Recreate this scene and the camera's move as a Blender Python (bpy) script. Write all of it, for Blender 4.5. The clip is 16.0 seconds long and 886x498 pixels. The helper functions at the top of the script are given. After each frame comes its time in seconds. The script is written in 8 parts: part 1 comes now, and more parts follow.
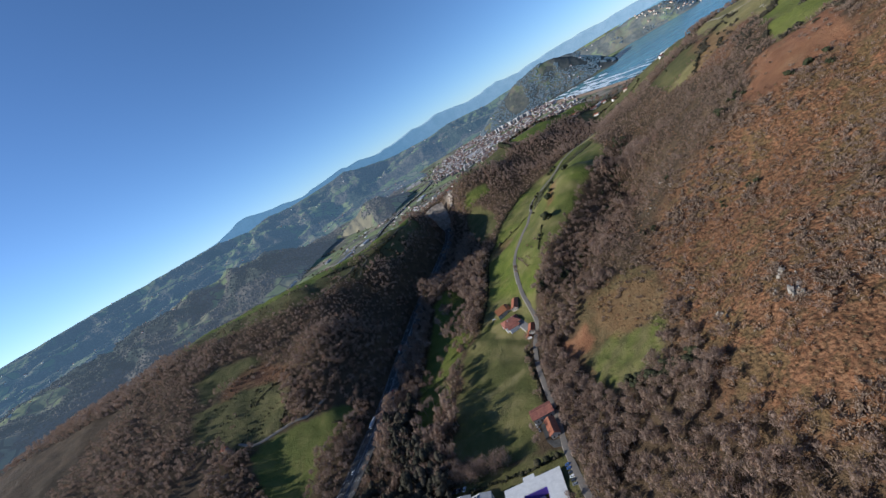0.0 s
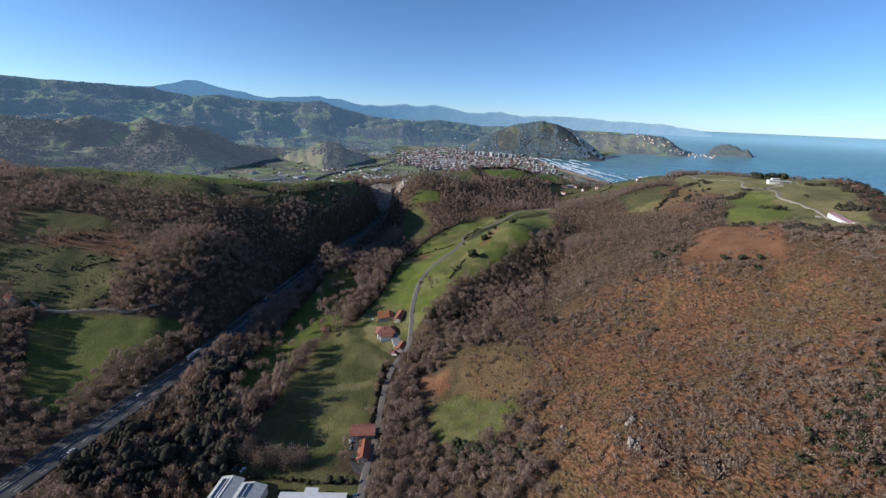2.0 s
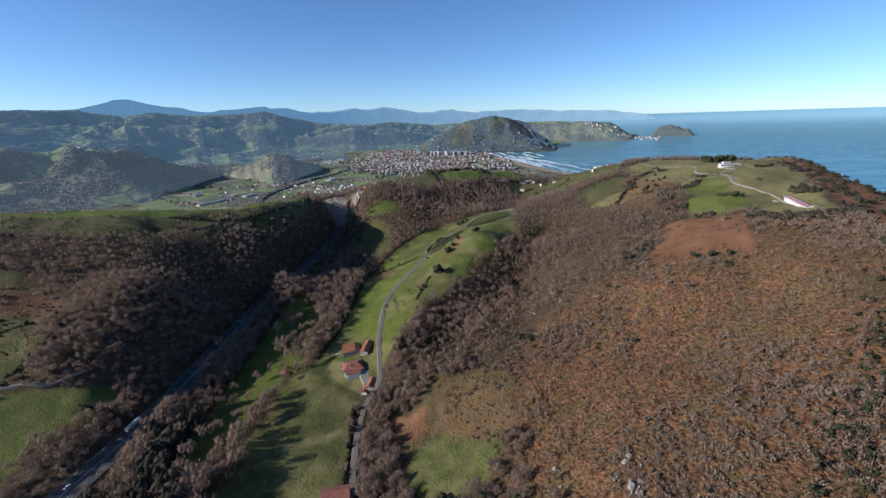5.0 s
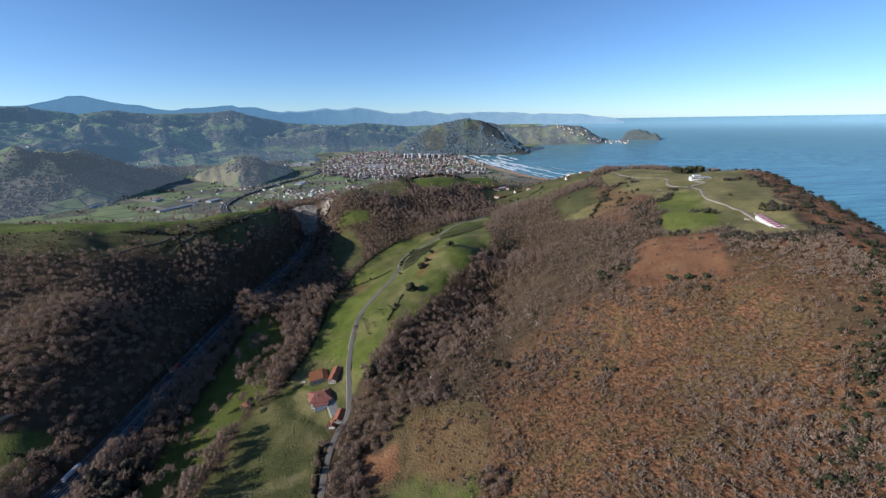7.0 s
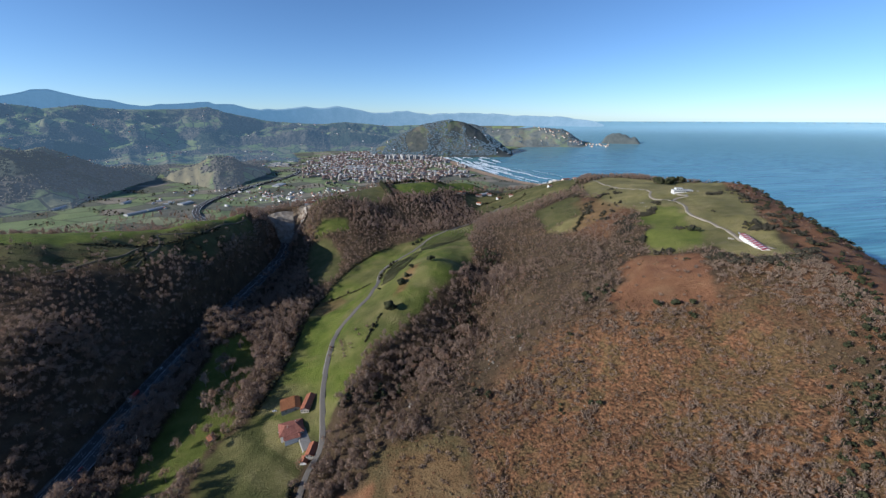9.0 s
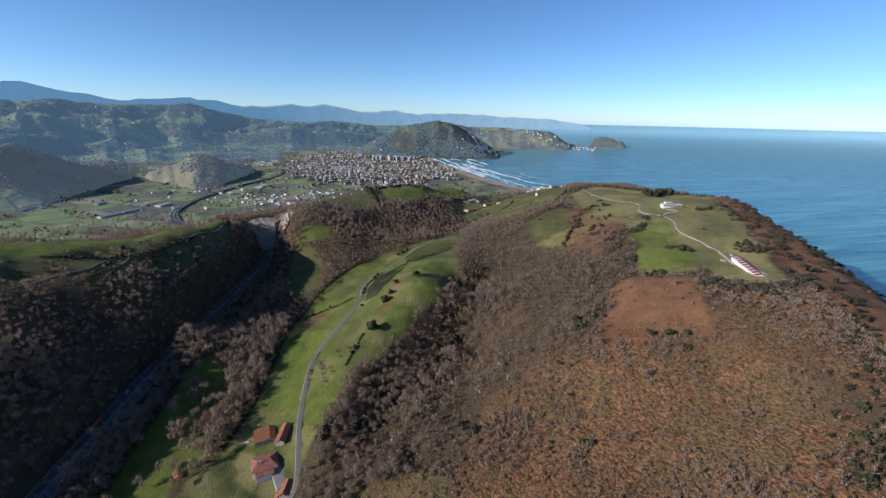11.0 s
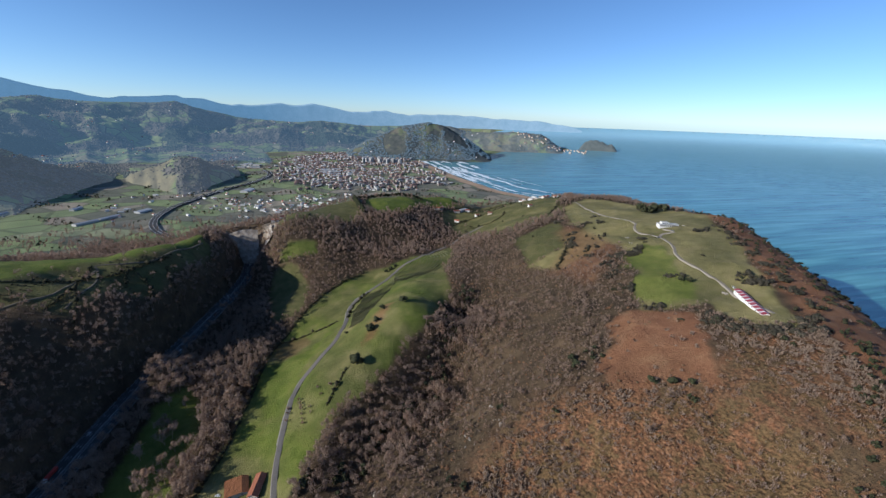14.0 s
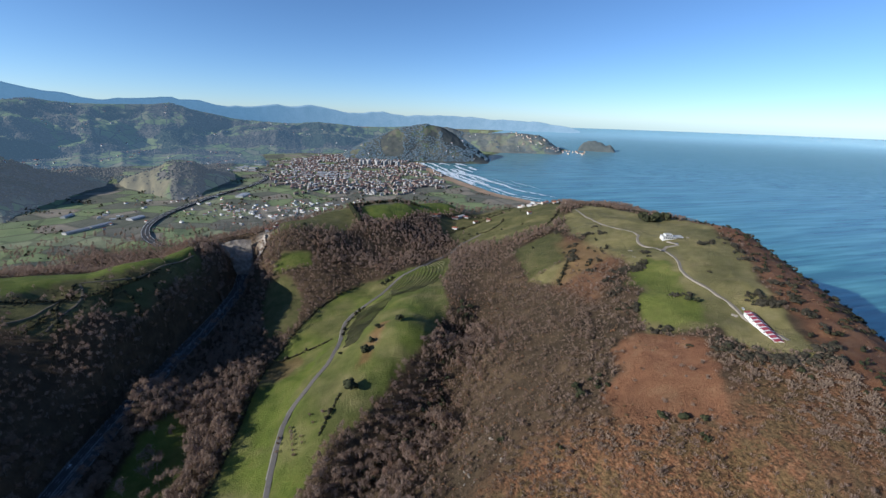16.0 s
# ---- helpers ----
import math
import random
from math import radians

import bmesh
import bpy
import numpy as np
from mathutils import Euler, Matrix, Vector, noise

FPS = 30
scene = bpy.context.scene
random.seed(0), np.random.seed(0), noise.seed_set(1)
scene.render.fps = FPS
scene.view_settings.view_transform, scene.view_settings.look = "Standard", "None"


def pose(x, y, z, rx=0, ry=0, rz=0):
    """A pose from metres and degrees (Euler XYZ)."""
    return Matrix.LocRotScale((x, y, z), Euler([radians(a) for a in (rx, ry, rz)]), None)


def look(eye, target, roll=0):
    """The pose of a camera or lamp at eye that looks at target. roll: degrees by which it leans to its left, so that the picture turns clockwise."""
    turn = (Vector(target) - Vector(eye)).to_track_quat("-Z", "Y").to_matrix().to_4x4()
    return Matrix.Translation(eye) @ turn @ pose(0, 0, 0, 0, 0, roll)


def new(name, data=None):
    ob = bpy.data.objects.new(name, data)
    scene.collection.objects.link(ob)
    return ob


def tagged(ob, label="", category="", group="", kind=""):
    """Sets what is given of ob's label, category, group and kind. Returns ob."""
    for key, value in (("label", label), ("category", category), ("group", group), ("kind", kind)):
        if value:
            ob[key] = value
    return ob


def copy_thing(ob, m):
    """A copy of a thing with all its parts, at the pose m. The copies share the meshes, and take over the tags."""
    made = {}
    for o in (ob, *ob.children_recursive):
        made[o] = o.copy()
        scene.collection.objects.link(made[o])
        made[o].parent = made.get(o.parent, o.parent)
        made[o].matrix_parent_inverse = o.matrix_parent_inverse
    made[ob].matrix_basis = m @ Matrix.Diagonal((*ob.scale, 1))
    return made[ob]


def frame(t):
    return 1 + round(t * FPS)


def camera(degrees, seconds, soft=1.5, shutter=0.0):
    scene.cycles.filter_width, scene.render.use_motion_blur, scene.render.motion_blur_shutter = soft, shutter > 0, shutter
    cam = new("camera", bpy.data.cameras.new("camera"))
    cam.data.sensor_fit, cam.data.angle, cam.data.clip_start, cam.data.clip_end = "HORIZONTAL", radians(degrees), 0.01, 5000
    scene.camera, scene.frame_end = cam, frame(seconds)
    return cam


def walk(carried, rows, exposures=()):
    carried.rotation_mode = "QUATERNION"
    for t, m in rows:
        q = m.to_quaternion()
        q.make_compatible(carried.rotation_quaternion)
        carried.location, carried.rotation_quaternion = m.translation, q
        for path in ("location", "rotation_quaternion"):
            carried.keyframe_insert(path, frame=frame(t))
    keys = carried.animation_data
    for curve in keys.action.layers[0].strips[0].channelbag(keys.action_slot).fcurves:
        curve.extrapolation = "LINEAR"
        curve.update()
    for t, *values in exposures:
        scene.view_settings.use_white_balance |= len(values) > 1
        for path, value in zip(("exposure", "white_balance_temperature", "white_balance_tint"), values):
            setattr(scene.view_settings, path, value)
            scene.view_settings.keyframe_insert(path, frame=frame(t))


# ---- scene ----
cam = camera(93.28, 16.0, 1.4)
PATH = [
    (0, (0.01, 0.01, 240.70), (-13.98, 96.00, 216.43), -31.45),
    (0.5, (0.94, 5.51, 240.38), (-0.77, 101.85, 213.62), -19.08),
    (1, (2.15, 10.65, 240.18), (4.41, 106.30, 211.08), -3.22),
    (1.5, (3.14, 15.64, 239.96), (6.48, 111.17, 210.58), 2.44),
    (2, (3.84, 20.84, 239.77), (7.11, 116.35, 210.35), 2.51),
    (2.5, (4.37, 26.28, 239.95), (7.62, 121.79, 210.51), 0.99),
    (3, (4.89, 32.06, 241.03), (9.79, 127.49, 211.56), -0.78),
    (3.5, (5.51, 37.96, 242.98), (11.27, 133.29, 213.35), -0.15),
    (4, (6.30, 43.97, 245.82), (13.80, 139.18, 216.15), -0.79),
    (4.5, (7.23, 50.12, 249.32), (16.79, 145.13, 219.63), -1.30),
    (5, (8.35, 56.18, 253.05), (20.00, 150.96, 223.38), -1.78),
    (7.5, (15.74, 85.70, 271.15), (34.54, 179.28, 241.32), -0.72),
    (8, (17.33, 91.53, 274.64), (37.26, 184.85, 244.75), -0.55),
    (8.5, (19.13, 97.45, 278.27), (40.05, 190.54, 248.32), -0.24),
    (9, (20.93, 103.49, 281.99), (42.75, 196.35, 251.99), -0.04),
    (11.5, (29.57, 132.88, 300.87), (54.95, 224.75, 270.62), 1.16),
    (12, (31.26, 138.42, 304.75), (57.10, 230.14, 274.43), 1.16),
    (12.5, (32.95, 143.97, 308.57), (59.34, 235.53, 278.21), 1.37),
    (13, (34.69, 149.75, 312.28), (61.35, 241.22, 281.91), 2.03),
    (13.5, (36.41, 155.33, 315.97), (63.20, 246.74, 285.54), 2.01),
    (14, (38.25, 160.96, 319.65), (65.25, 252.33, 289.27), 1.75),
    (14.5, (40.10, 166.72, 323.41), (67.28, 258.01, 292.95), 1.64),
    (15, (41.91, 172.58, 327.09), (69.32, 263.79, 296.62), 1.85),
    (15.5, (43.76, 178.36, 330.66), (71.24, 269.54, 300.16), 2.01),
    (16, (45.73, 184.22, 334.30), (73.09, 275.44, 303.78), 1.59),
]
walk(cam, [(t, look(eye, target, roll)) for t, eye, target, roll in PATH], [(0, 0.3, 5300, 8), (16, 0.26, 5300, 8)])

# ---------- light ----------
SUN_AZ, SUN_EL = -97.0, 21.5      # degrees: bearing from +y towards +x, height
world = bpy.data.worlds.new("sky")
scene.world = world
world.use_nodes = True
wn = world.node_tree.nodes
wn.clear()
w_sky = wn.new("ShaderNodeTexSky")
w_sky.sky_type = 'NISHITA'
w_sky.sun_disc = False
w_sky.sun_elevation = radians(SUN_EL)
w_sky.sun_rotation = radians(SUN_AZ)
w_sky.altitude = 600
w_sky.air_density, w_sky.dust_density, w_sky.ozone_density = 0.72, 0.22, 2.7
w_bg = wn.new("ShaderNodeBackground")
w_bg.inputs["Strength"].default_value = 0.104
w_out = wn.new("ShaderNodeOutputWorld")
world.node_tree.links.new(w_sky.outputs[0], w_bg.inputs[0])
world.node_tree.links.new(w_bg.outputs[0], w_out.inputs[0])

sun_data = bpy.data.lights.new("sun", "SUN")
sun_data.energy, sun_data.angle, sun_data.color = 5.0, radians(0.53), (1.0, 0.85, 0.66)
sun = new("sun", sun_data)
sun.matrix_world = look((0, 0, 900), (-math.sin(radians(SUN_AZ)) * 100, -math.cos(radians(SUN_AZ)) * 100, 900 - 100 * math.tan(radians(SUN_EL))))


# ---------- materials ----------
def mat(name, rough=0.9, metal=0.0, spec=0.3):
    m = bpy.data.materials.new(name)
    m.use_nodes = True
    b = m.node_tree.nodes["Principled BSDF"]
    b.inputs["Roughness"].default_value = rough
    b.inputs["Metallic"].default_value = metal
    b.inputs["Specular IOR Level"].default_value = spec
    return m, m.node_tree.nodes, m.node_tree.links, b


def rgba(c):
    return (c[0], c[1], c[2], 1.0)


def node_noise(nodes, links, scale, detail=4.0, coord="Object", rough=0.55):
    tc = nodes.new("ShaderNodeTexCoord")
    n = nodes.new("ShaderNodeTexNoise")
    n.inputs["Scale"].default_value, n.inputs["Detail"].default_value, n.inputs["Roughness"].default_value = scale, detail, rough
    links.new(tc.outputs[coord], n.inputs["Vector"])
    return n


def node_ramp(nodes, links, src, stops):
    r = nodes.new("ShaderNodeValToRGB")
    while len(r.color_ramp.elements) < len(stops):
        r.color_ramp.elements.new(0.5)
    for e, (p, c) in zip(r.color_ramp.elements, stops):
        e.position, e.color = p, rgba(c)
    links.new(src, r.inputs[0])
    return r


def node_mix(nodes, links, fac, a, b, mode="MIX"):
    m = nodes.new("ShaderNodeMix")
    m.data_type, m.blend_type = "RGBA", mode
    for sock, v in ((m.inputs[0], fac), (m.inputs[6], a), (m.inputs[7], b)):
        if isinstance(v, (int, float)):
            sock.default_value = v
        elif isinstance(v, tuple):
            sock.default_value = rgba(v)
        else:
            links.new(v, sock)
    return m.outputs[2]


def node_math(nodes, links, op, a, b=0.0, clamp=False):
    m = nodes.new("ShaderNodeMath")
    m.operation, m.use_clamp = op, clamp
    for sock, v in zip(m.inputs, (a, b)):
        if isinstance(v, (int, float)):
            sock.default_value = v
        else:
            links.new(v, sock)
    return m.outputs[0]


def add_bump(nodes, links, bsdf, src, strength, dist):
    b = nodes.new("ShaderNodeBump")
    b.inputs["Strength"].default_value, b.inputs["Distance"].default_value = strength, dist
    links.new(src, b.inputs["Height"])
    links.new(b.outputs[0], bsdf.inputs["Normal"])


def simple(name, c1, c2, scale=1.0, rough=0.85, metal=0.0, spec=0.3, bump=0.0, vary=0.0):
    """Two tones mottled by noise at two scales; vary: how much each object differs."""
    m, n, l, b = mat(name, rough, metal, spec)
    a = node_noise(n, l, scale, 5)
    c = node_noise(n, l, scale * 7.3, 3)
    s = node_math(n, l, "ADD", node_math(n, l, "MULTIPLY", a.outputs["Fac"], 0.6), node_math(n, l, "MULTIPLY", c.outputs["Fac"], 0.4))
    col = node_ramp(n, l, s, [(0.35, c1), (0.65, c2)]).outputs[0]
    if vary:
        oi = n.new("ShaderNodeObjectInfo")
        hsv = n.new("ShaderNodeHueSaturation")
        l.new(node_math(n, l, "ADD", node_math(n, l, "MULTIPLY", oi.outputs["Random"], vary), 1 - vary / 2), hsv.inputs["Value"])
        l.new(col, hsv.inputs["Color"])
        col = hsv.outputs[0]
    l.new(col, b.inputs["Base Color"])
    if bump:
        add_bump(n, l, b, c.outputs["Fac"], bump, 0.05)
    return m


# ---------- building helpers ----------
def link_mesh(name, verts, faces, material, parent=None, label="", smooth=False):
    me = bpy.data.meshes.new(name)
    me.from_pydata([tuple(v) for v in verts], [], [tuple(int(i) for i in f) for f in faces])
    me.materials.append(material)
    if smooth:
        me.polygons.foreach_set("use_smooth", [True] * len(me.polygons))
    me.update()
    ob = new(name, me)
    if parent:
        ob.parent = parent
    if label:
        ob["label"] = label
    return ob


def part(name, bm, material, parent=None, label="", smooth=False):
    me = bpy.data.meshes.new(name)
    bm.to_mesh(me)
    bm.free()
    me.materials.append(material)
    if smooth:
        me.polygons.foreach_set("use_smooth", [True] * len(me.polygons))
    ob = new(name, me)
    if parent:
        ob.parent = parent
    if label:
        ob["label"] = label
    return ob


def box_bm(bm, x0, x1, y0, y1, z0, z1, bevel=0.0):
    r = bmesh.ops.create_cube(bm, size=1.0)
    for v in r["verts"]:
        v.co = Vector(((x0 + x1) / 2 + v.co.x * (x1 - x0), (y0 + y1) / 2 + v.co.y * (y1 - y0), (z0 + z1) / 2 + v.co.z * (z1 - z0)))
    if bevel:
        es = list({e for v in r["verts"] for e in v.link_edges})
        bmesh.ops.bevel(bm, geom=es, offset=bevel, segments=1, affect="EDGES")


# ---------- shape of the land ----------
REF = (22.0, 92.0, 283.0)          # a point on the flight from which distance is squeezed
NEAR, SPAN = 2800.0, 2000.0


def squeeze(p):
    """Draws what lies beyond 2.8 km in towards REF along its line of sight, so that the horizon lies within 4.8 km."""
    p = np.asarray(p, float)
    v = p - np.array(REF)
    d = np.hypot(v[..., 0], v[..., 1])
    d2 = np.where(d > NEAR, NEAR + SPAN * (1 - np.exp(-(np.maximum(d, NEAR) - NEAR) / SPAN)), d)
    return np.array(REF) + v * (d2 / np.maximum(d, 1e-6))[..., None]


# landform lines: plan and height in metres
CREST = [(250, -200, 120), (300, 0, 122), (335, 150, 137), (350, 240, 150), (378, 315, 160), (410, 385, 163), (452, 430, 167), (503, 470, 170), (560, 570, 171), (610, 650, 171), (640, 760, 160), (650, 900, 150), (645, 1050, 136), (740, 1150, 105)]
SEAWARD = [(400, -200, 60), (445, 40, 82), (478, 180, 98), (505, 290, 116), (545, 360, 122), (610, 440, 122), (670, 540, 127), (705, 660, 160), (728, 770, 150), (790, 900, 110), (840, 1050, 95), (880, 1180, 75), (880, 1330, 45)]
SHORE = [(520, -600), (545, -200), (575, 60), (615, 200), (650, 300), (700, 380), (755, 480), (812, 590), (850, 720), (905, 880), (960, 1050), (1000, 1200), (1010, 1400), (985, 1600), (897, 1753), (816, 1930), (772, 2283), (752, 2600), (750, 3000), (758, 3208), (930, 3284), (1200, 3450), (1494, 3707), (1800, 4100), (2229, 4449), (2771, 4410), (2900, 4800), (2700, 6000), (3500, 9000), (8000, 17000), (21000, 33000)]
HEAD_TOP = [(538, 670, 166), (432, 447, 158), (411, 502, 154), (480, 580, 163), (560, 760, 160), (470, 680, 152), (380, 745, 126), (440, 900, 118), (560, 1000, 134), (500, 1150, 96)]
FLANK = [(277, 378, 128), (262, 444, 114), (221, 458, 96), (214, 584, 78), (330, 600, 122), (284, 315, 120), (320, 287, 142), (259, 244, 115), (235, 205, 106), (226, 318, 94), (300, 830, 88), (290, 700, 92)]
FOOT = [(169, 421, 75), (172, 346, 67), (158, 252, 79), (127, 226, 73), (95, 246, 49), (122, 211, 72), (178, 190, 90), (123, 331, 51), (58, 362, 34), (69, 286, 33), (70, 443, 38), (20, 330, 14), (35, 240, 25), (60, 120, 40), (150, 60, 85), (30, 0, 20)]
SPUR = [(157, 659, 85), (130, 639, 92), (61, 565, 60), (8, 444, 34), (71, 770, 38), (129, 751, 67), (200, 878, 63), (100, 690, 67), (30, 600, 46), (-1, 696, 16), (40, 520, 50), (95, 560, 66), (15, 500, 36), (110, 850, 38), (250, 960, 56)]
VALLEY = [(-54, 453, 12), (-30, 410, 8), (-36, 310, 1), (-60, 380, 6), (-70, 250, 1), (-40, 150, 4), (-110, 430, 5), (-140, 330, 3), (-110, 540, 9), (-75, 600, 11), (-30, 560, 20), (-20, 480, 20), (-95, 700, 14), (-60, 800, 16), (-40, 870, 24)]
MOTORWAY = [(-310, 60, 3), (-285, 150, 3), (-258, 245, 4), (-232, 340, 5), (-213, 420, 6), (-202, 500, 7), (-188, 600, 8), (-170, 700, 9), (-148, 790, 10), (-128, 880, 11), (-114, 970, 12), (-114, 1030, 12), (-116, 1072, 13)]
SOUTH_HILL = [(-325, 414, 40), (-329, 365, 18), (-263, 435, 38), (-354, 538, 70), (-458, 507, 76), (-297, 541, 84), (-227, 536, 44), (-249, 645, 66), (-374, 689, 125), (-487, 699, 130), (-300, 604, 82), (-250, 756, 104), (-287, 781, 105), (-190, 853, 106), (-159, 647, 40), (-200, 700, 76), (-215, 765, 88), (-172, 800, 74), (-165, 880, 86), (-165, 850, 80), (-172, 780, 70), (-186, 735, 68), (-200, 735, 80), (-192, 800, 85), (-186, 840, 95), (-235, 840, 110), (-260, 885, 103), (-285, 850, 108), (-165, 945, 98), (-146, 1035, 84), (-143, 985, 84), (-172, 1000, 95), (-178, 1065, 86), (-165, 1108, 76), (-126, 1108, 74), (-95, 1104, 77), (-286, 799, 116), (-332, 755, 121), (-420, 330, 34), (-520, 420, 66), (-650, 520, 100), (-440, 200, 18), (-620, 300, 50), (-620, 700, 138), (-800, 650, 130), (-330, 240, 12)]
BEHIND_HILL = [(-300, 900, 92), (-420, 880, 100), (-230, 960, 78), (-350, 1020, 52), (-520, 960, 80), (-300, 1130, 26), (-450, 1180, 18), (-600, 1150, 22), (-800, 1000, 40), (-240, 1080, 40), (-700, 850, 110)]
MID_HILL = [(71, 1093, 100), (139, 1186, 105), (-59, 1123, 88), (15, 939, 64), (-70, 975, 62), (-70, 1050, 84), (220, 1210, 106), (330, 1250, 84), (60, 1180, 100), (-20, 1240, 70), (-110, 1180, 60), (-180, 1190, 44), (169, 1258, 107), (262, 1275, 105), (385, 1340, 90), (-49, 1176, 88), (82, 1232, 103), (150, 1350, 80), (20, 1350, 46), (300, 1390, 66), (240, 1440, 34), (130, 1000, 72), (371, 1167, 58), (300, 1060, 56), (470, 1270, 60), (620, 1380, 58), (691, 1236, 100), (200, 1080, 88), (560, 1420, 40), (700, 1350, 45), (-120, 1300, 20), (-300, 1300, 14), (150, 1480, 14), (700, 1560, 14), (450, 1560, 10), (-500, 1400, 12), (-800, 1300, 14), (-200, 1560, 9), (900, 1480, 8)]
SPUR_EDGE = [(62, 526, 55), (89, 550, 64), (119, 583, 77), (153, 611, 85), (178, 652, 84), (203, 692, 82), (220, 790, 76), (44, 520, 51), (26, 503, 42)]
GULLY = [(27, 424, 30), (57, 444, 28), (84, 483, 32), (124, 513, 38), (162, 558, 44), (205, 632, 54)]
RIM = [(-1000, 400, 110), (-1000, 0, 60), (-700, -300, 40), (-300, -300, 8), (0, -300, 20), (150, -300, 70), (-1100, 800, 110), (-1000, 1500, 12), (0, 1700, 8), (500, 1750, 6), (-600, 1800, 10), (800, 1700, 3), (-200, 1900, 8)]


def offset_line(line, dx, z):
    return [(x + dx, y - dx * 0.35, z) for x, y in line]


CONTROL = np.array(CREST + SEAWARD + HEAD_TOP + FLANK + FOOT + SPUR + VALLEY + MOTORWAY + SOUTH_HILL + BEHIND_HILL + MID_HILL + SPUR_EDGE + GULLY + RIM
                   + [(x, y, -3) for x, y in SHORE[:16]] + offset_line(SHORE[:14], 90, -22), float)


def tps(r2):
    return np.where(r2 > 0, r2 * np.log(np.maximum(r2, 1e-9)), 0.0)


def solve_land():
    p = CONTROL[:, :2] / 500
    k = tps(((p[:, None] - p[None]) ** 2).sum(-1)) + 0.002 * np.eye(len(p))
    q = np.hstack([np.ones((len(p), 1)), p])
    a = np.vstack([np.hstack([k, q]), np.hstack([q.T, np.zeros((3, 3))])])
    return np.linalg.solve(a, np.r_[CONTROL[:, 2], 0, 0, 0])


LAND_W = solve_land()


def line_dist(x, y, line):
    """Signed distance to a line in plan (positive to its left hand) and the nearest place along it as segment index plus fraction."""
    best, side, where = np.full(x.shape, 1e9), np.ones(x.shape), np.zeros(x.shape)
    for n, (a, b) in enumerate(zip(line[:-1], line[1:])):
        dx, dy = b[0] - a[0], b[1] - a[1]
        f = np.clip(((x - a[0]) * dx + (y - a[1]) * dy) / (dx * dx + dy * dy), 0, 1)
        d = np.hypot(x - a[0] - f * dx, y - a[1] - f * dy)
        near = d < best
        best = np.where(near, d, best)
        side = np.where(near, np.sign(dx * (y - a[1]) - dy * (x - a[0])), side)
        where = np.where(near, n + f, where)
    return best * side, where


def waves(x, y, seed, scale, octaves=4):
    """Smooth rolling noise from sines with random turns, about -1 to 1."""
    rng = np.random.RandomState(seed)
    out, amp = np.zeros(np.shape(x)), 1.0
    for o in range(octaves):
        for _ in range(3):
            th, ph = rng.uniform(0, 2 * np.pi, 2)
            k = 2 * np.pi / (scale / 1.9 ** o) * rng.uniform(0.8, 1.25)
            out = out + amp * 0.4 * np.sin(k * (x * np.cos(th) + y * np.sin(th)) + ph + 0.7 * np.sin(k * 0.6 * (y * np.cos(th) - x * np.sin(th))))
        amp *= 0.5
    return out


def lattice(ix, iy, seed):
    h = (ix * 374761393 + iy * 668265263 + seed * 974634777) & 0xFFFFFFFF
    h = ((h ^ (h >> 13)) * 1274126177) & 0xFFFFFFFF
    return ((h ^ (h >> 16)) & 0xFFFF) / 32767.5 - 1


def fbm(x, y, seed, scale, octaves=4, sharp=False):
    """Lattice noise over several octaves, about -1 to 1; sharp gives ridges and gullies."""
    x, y = np.asarray(x, float) / scale, np.asarray(y, float) / scale
    out, amp, tot = np.zeros(np.shape(x)), 1.0, 0.0
    for o in range(octaves):
        fx, fy = np.floor(x), np.floor(y)
        ix, iy = fx.astype(np.int64), fy.astype(np.int64)
        u, v = x - fx, y - fy
        u, v = u * u * (3 - 2 * u), v * v * (3 - 2 * v)
        k = seed * 7 + o
        n = (lattice(ix, iy, k) * (1 - u) + lattice(ix + 1, iy, k) * u) * (1 - v) + (lattice(ix, iy + 1, k) * (1 - u) + lattice(ix + 1, iy + 1, k) * u) * v
        out += amp * (1 - 2.2 * np.abs(n) if sharp else n)
        tot += amp
        amp *= 0.5
        x, y = x * 1.63 + y * 1.17 + 13.7, y * 1.63 - x * 1.17 + 5.1
    return out / tot * (1.0 if sharp else 1.5)


def step(a, b, v):
    f = np.clip((v - a) / (b - a), 0, 1)
    return f * f * (3 - 2 * f)


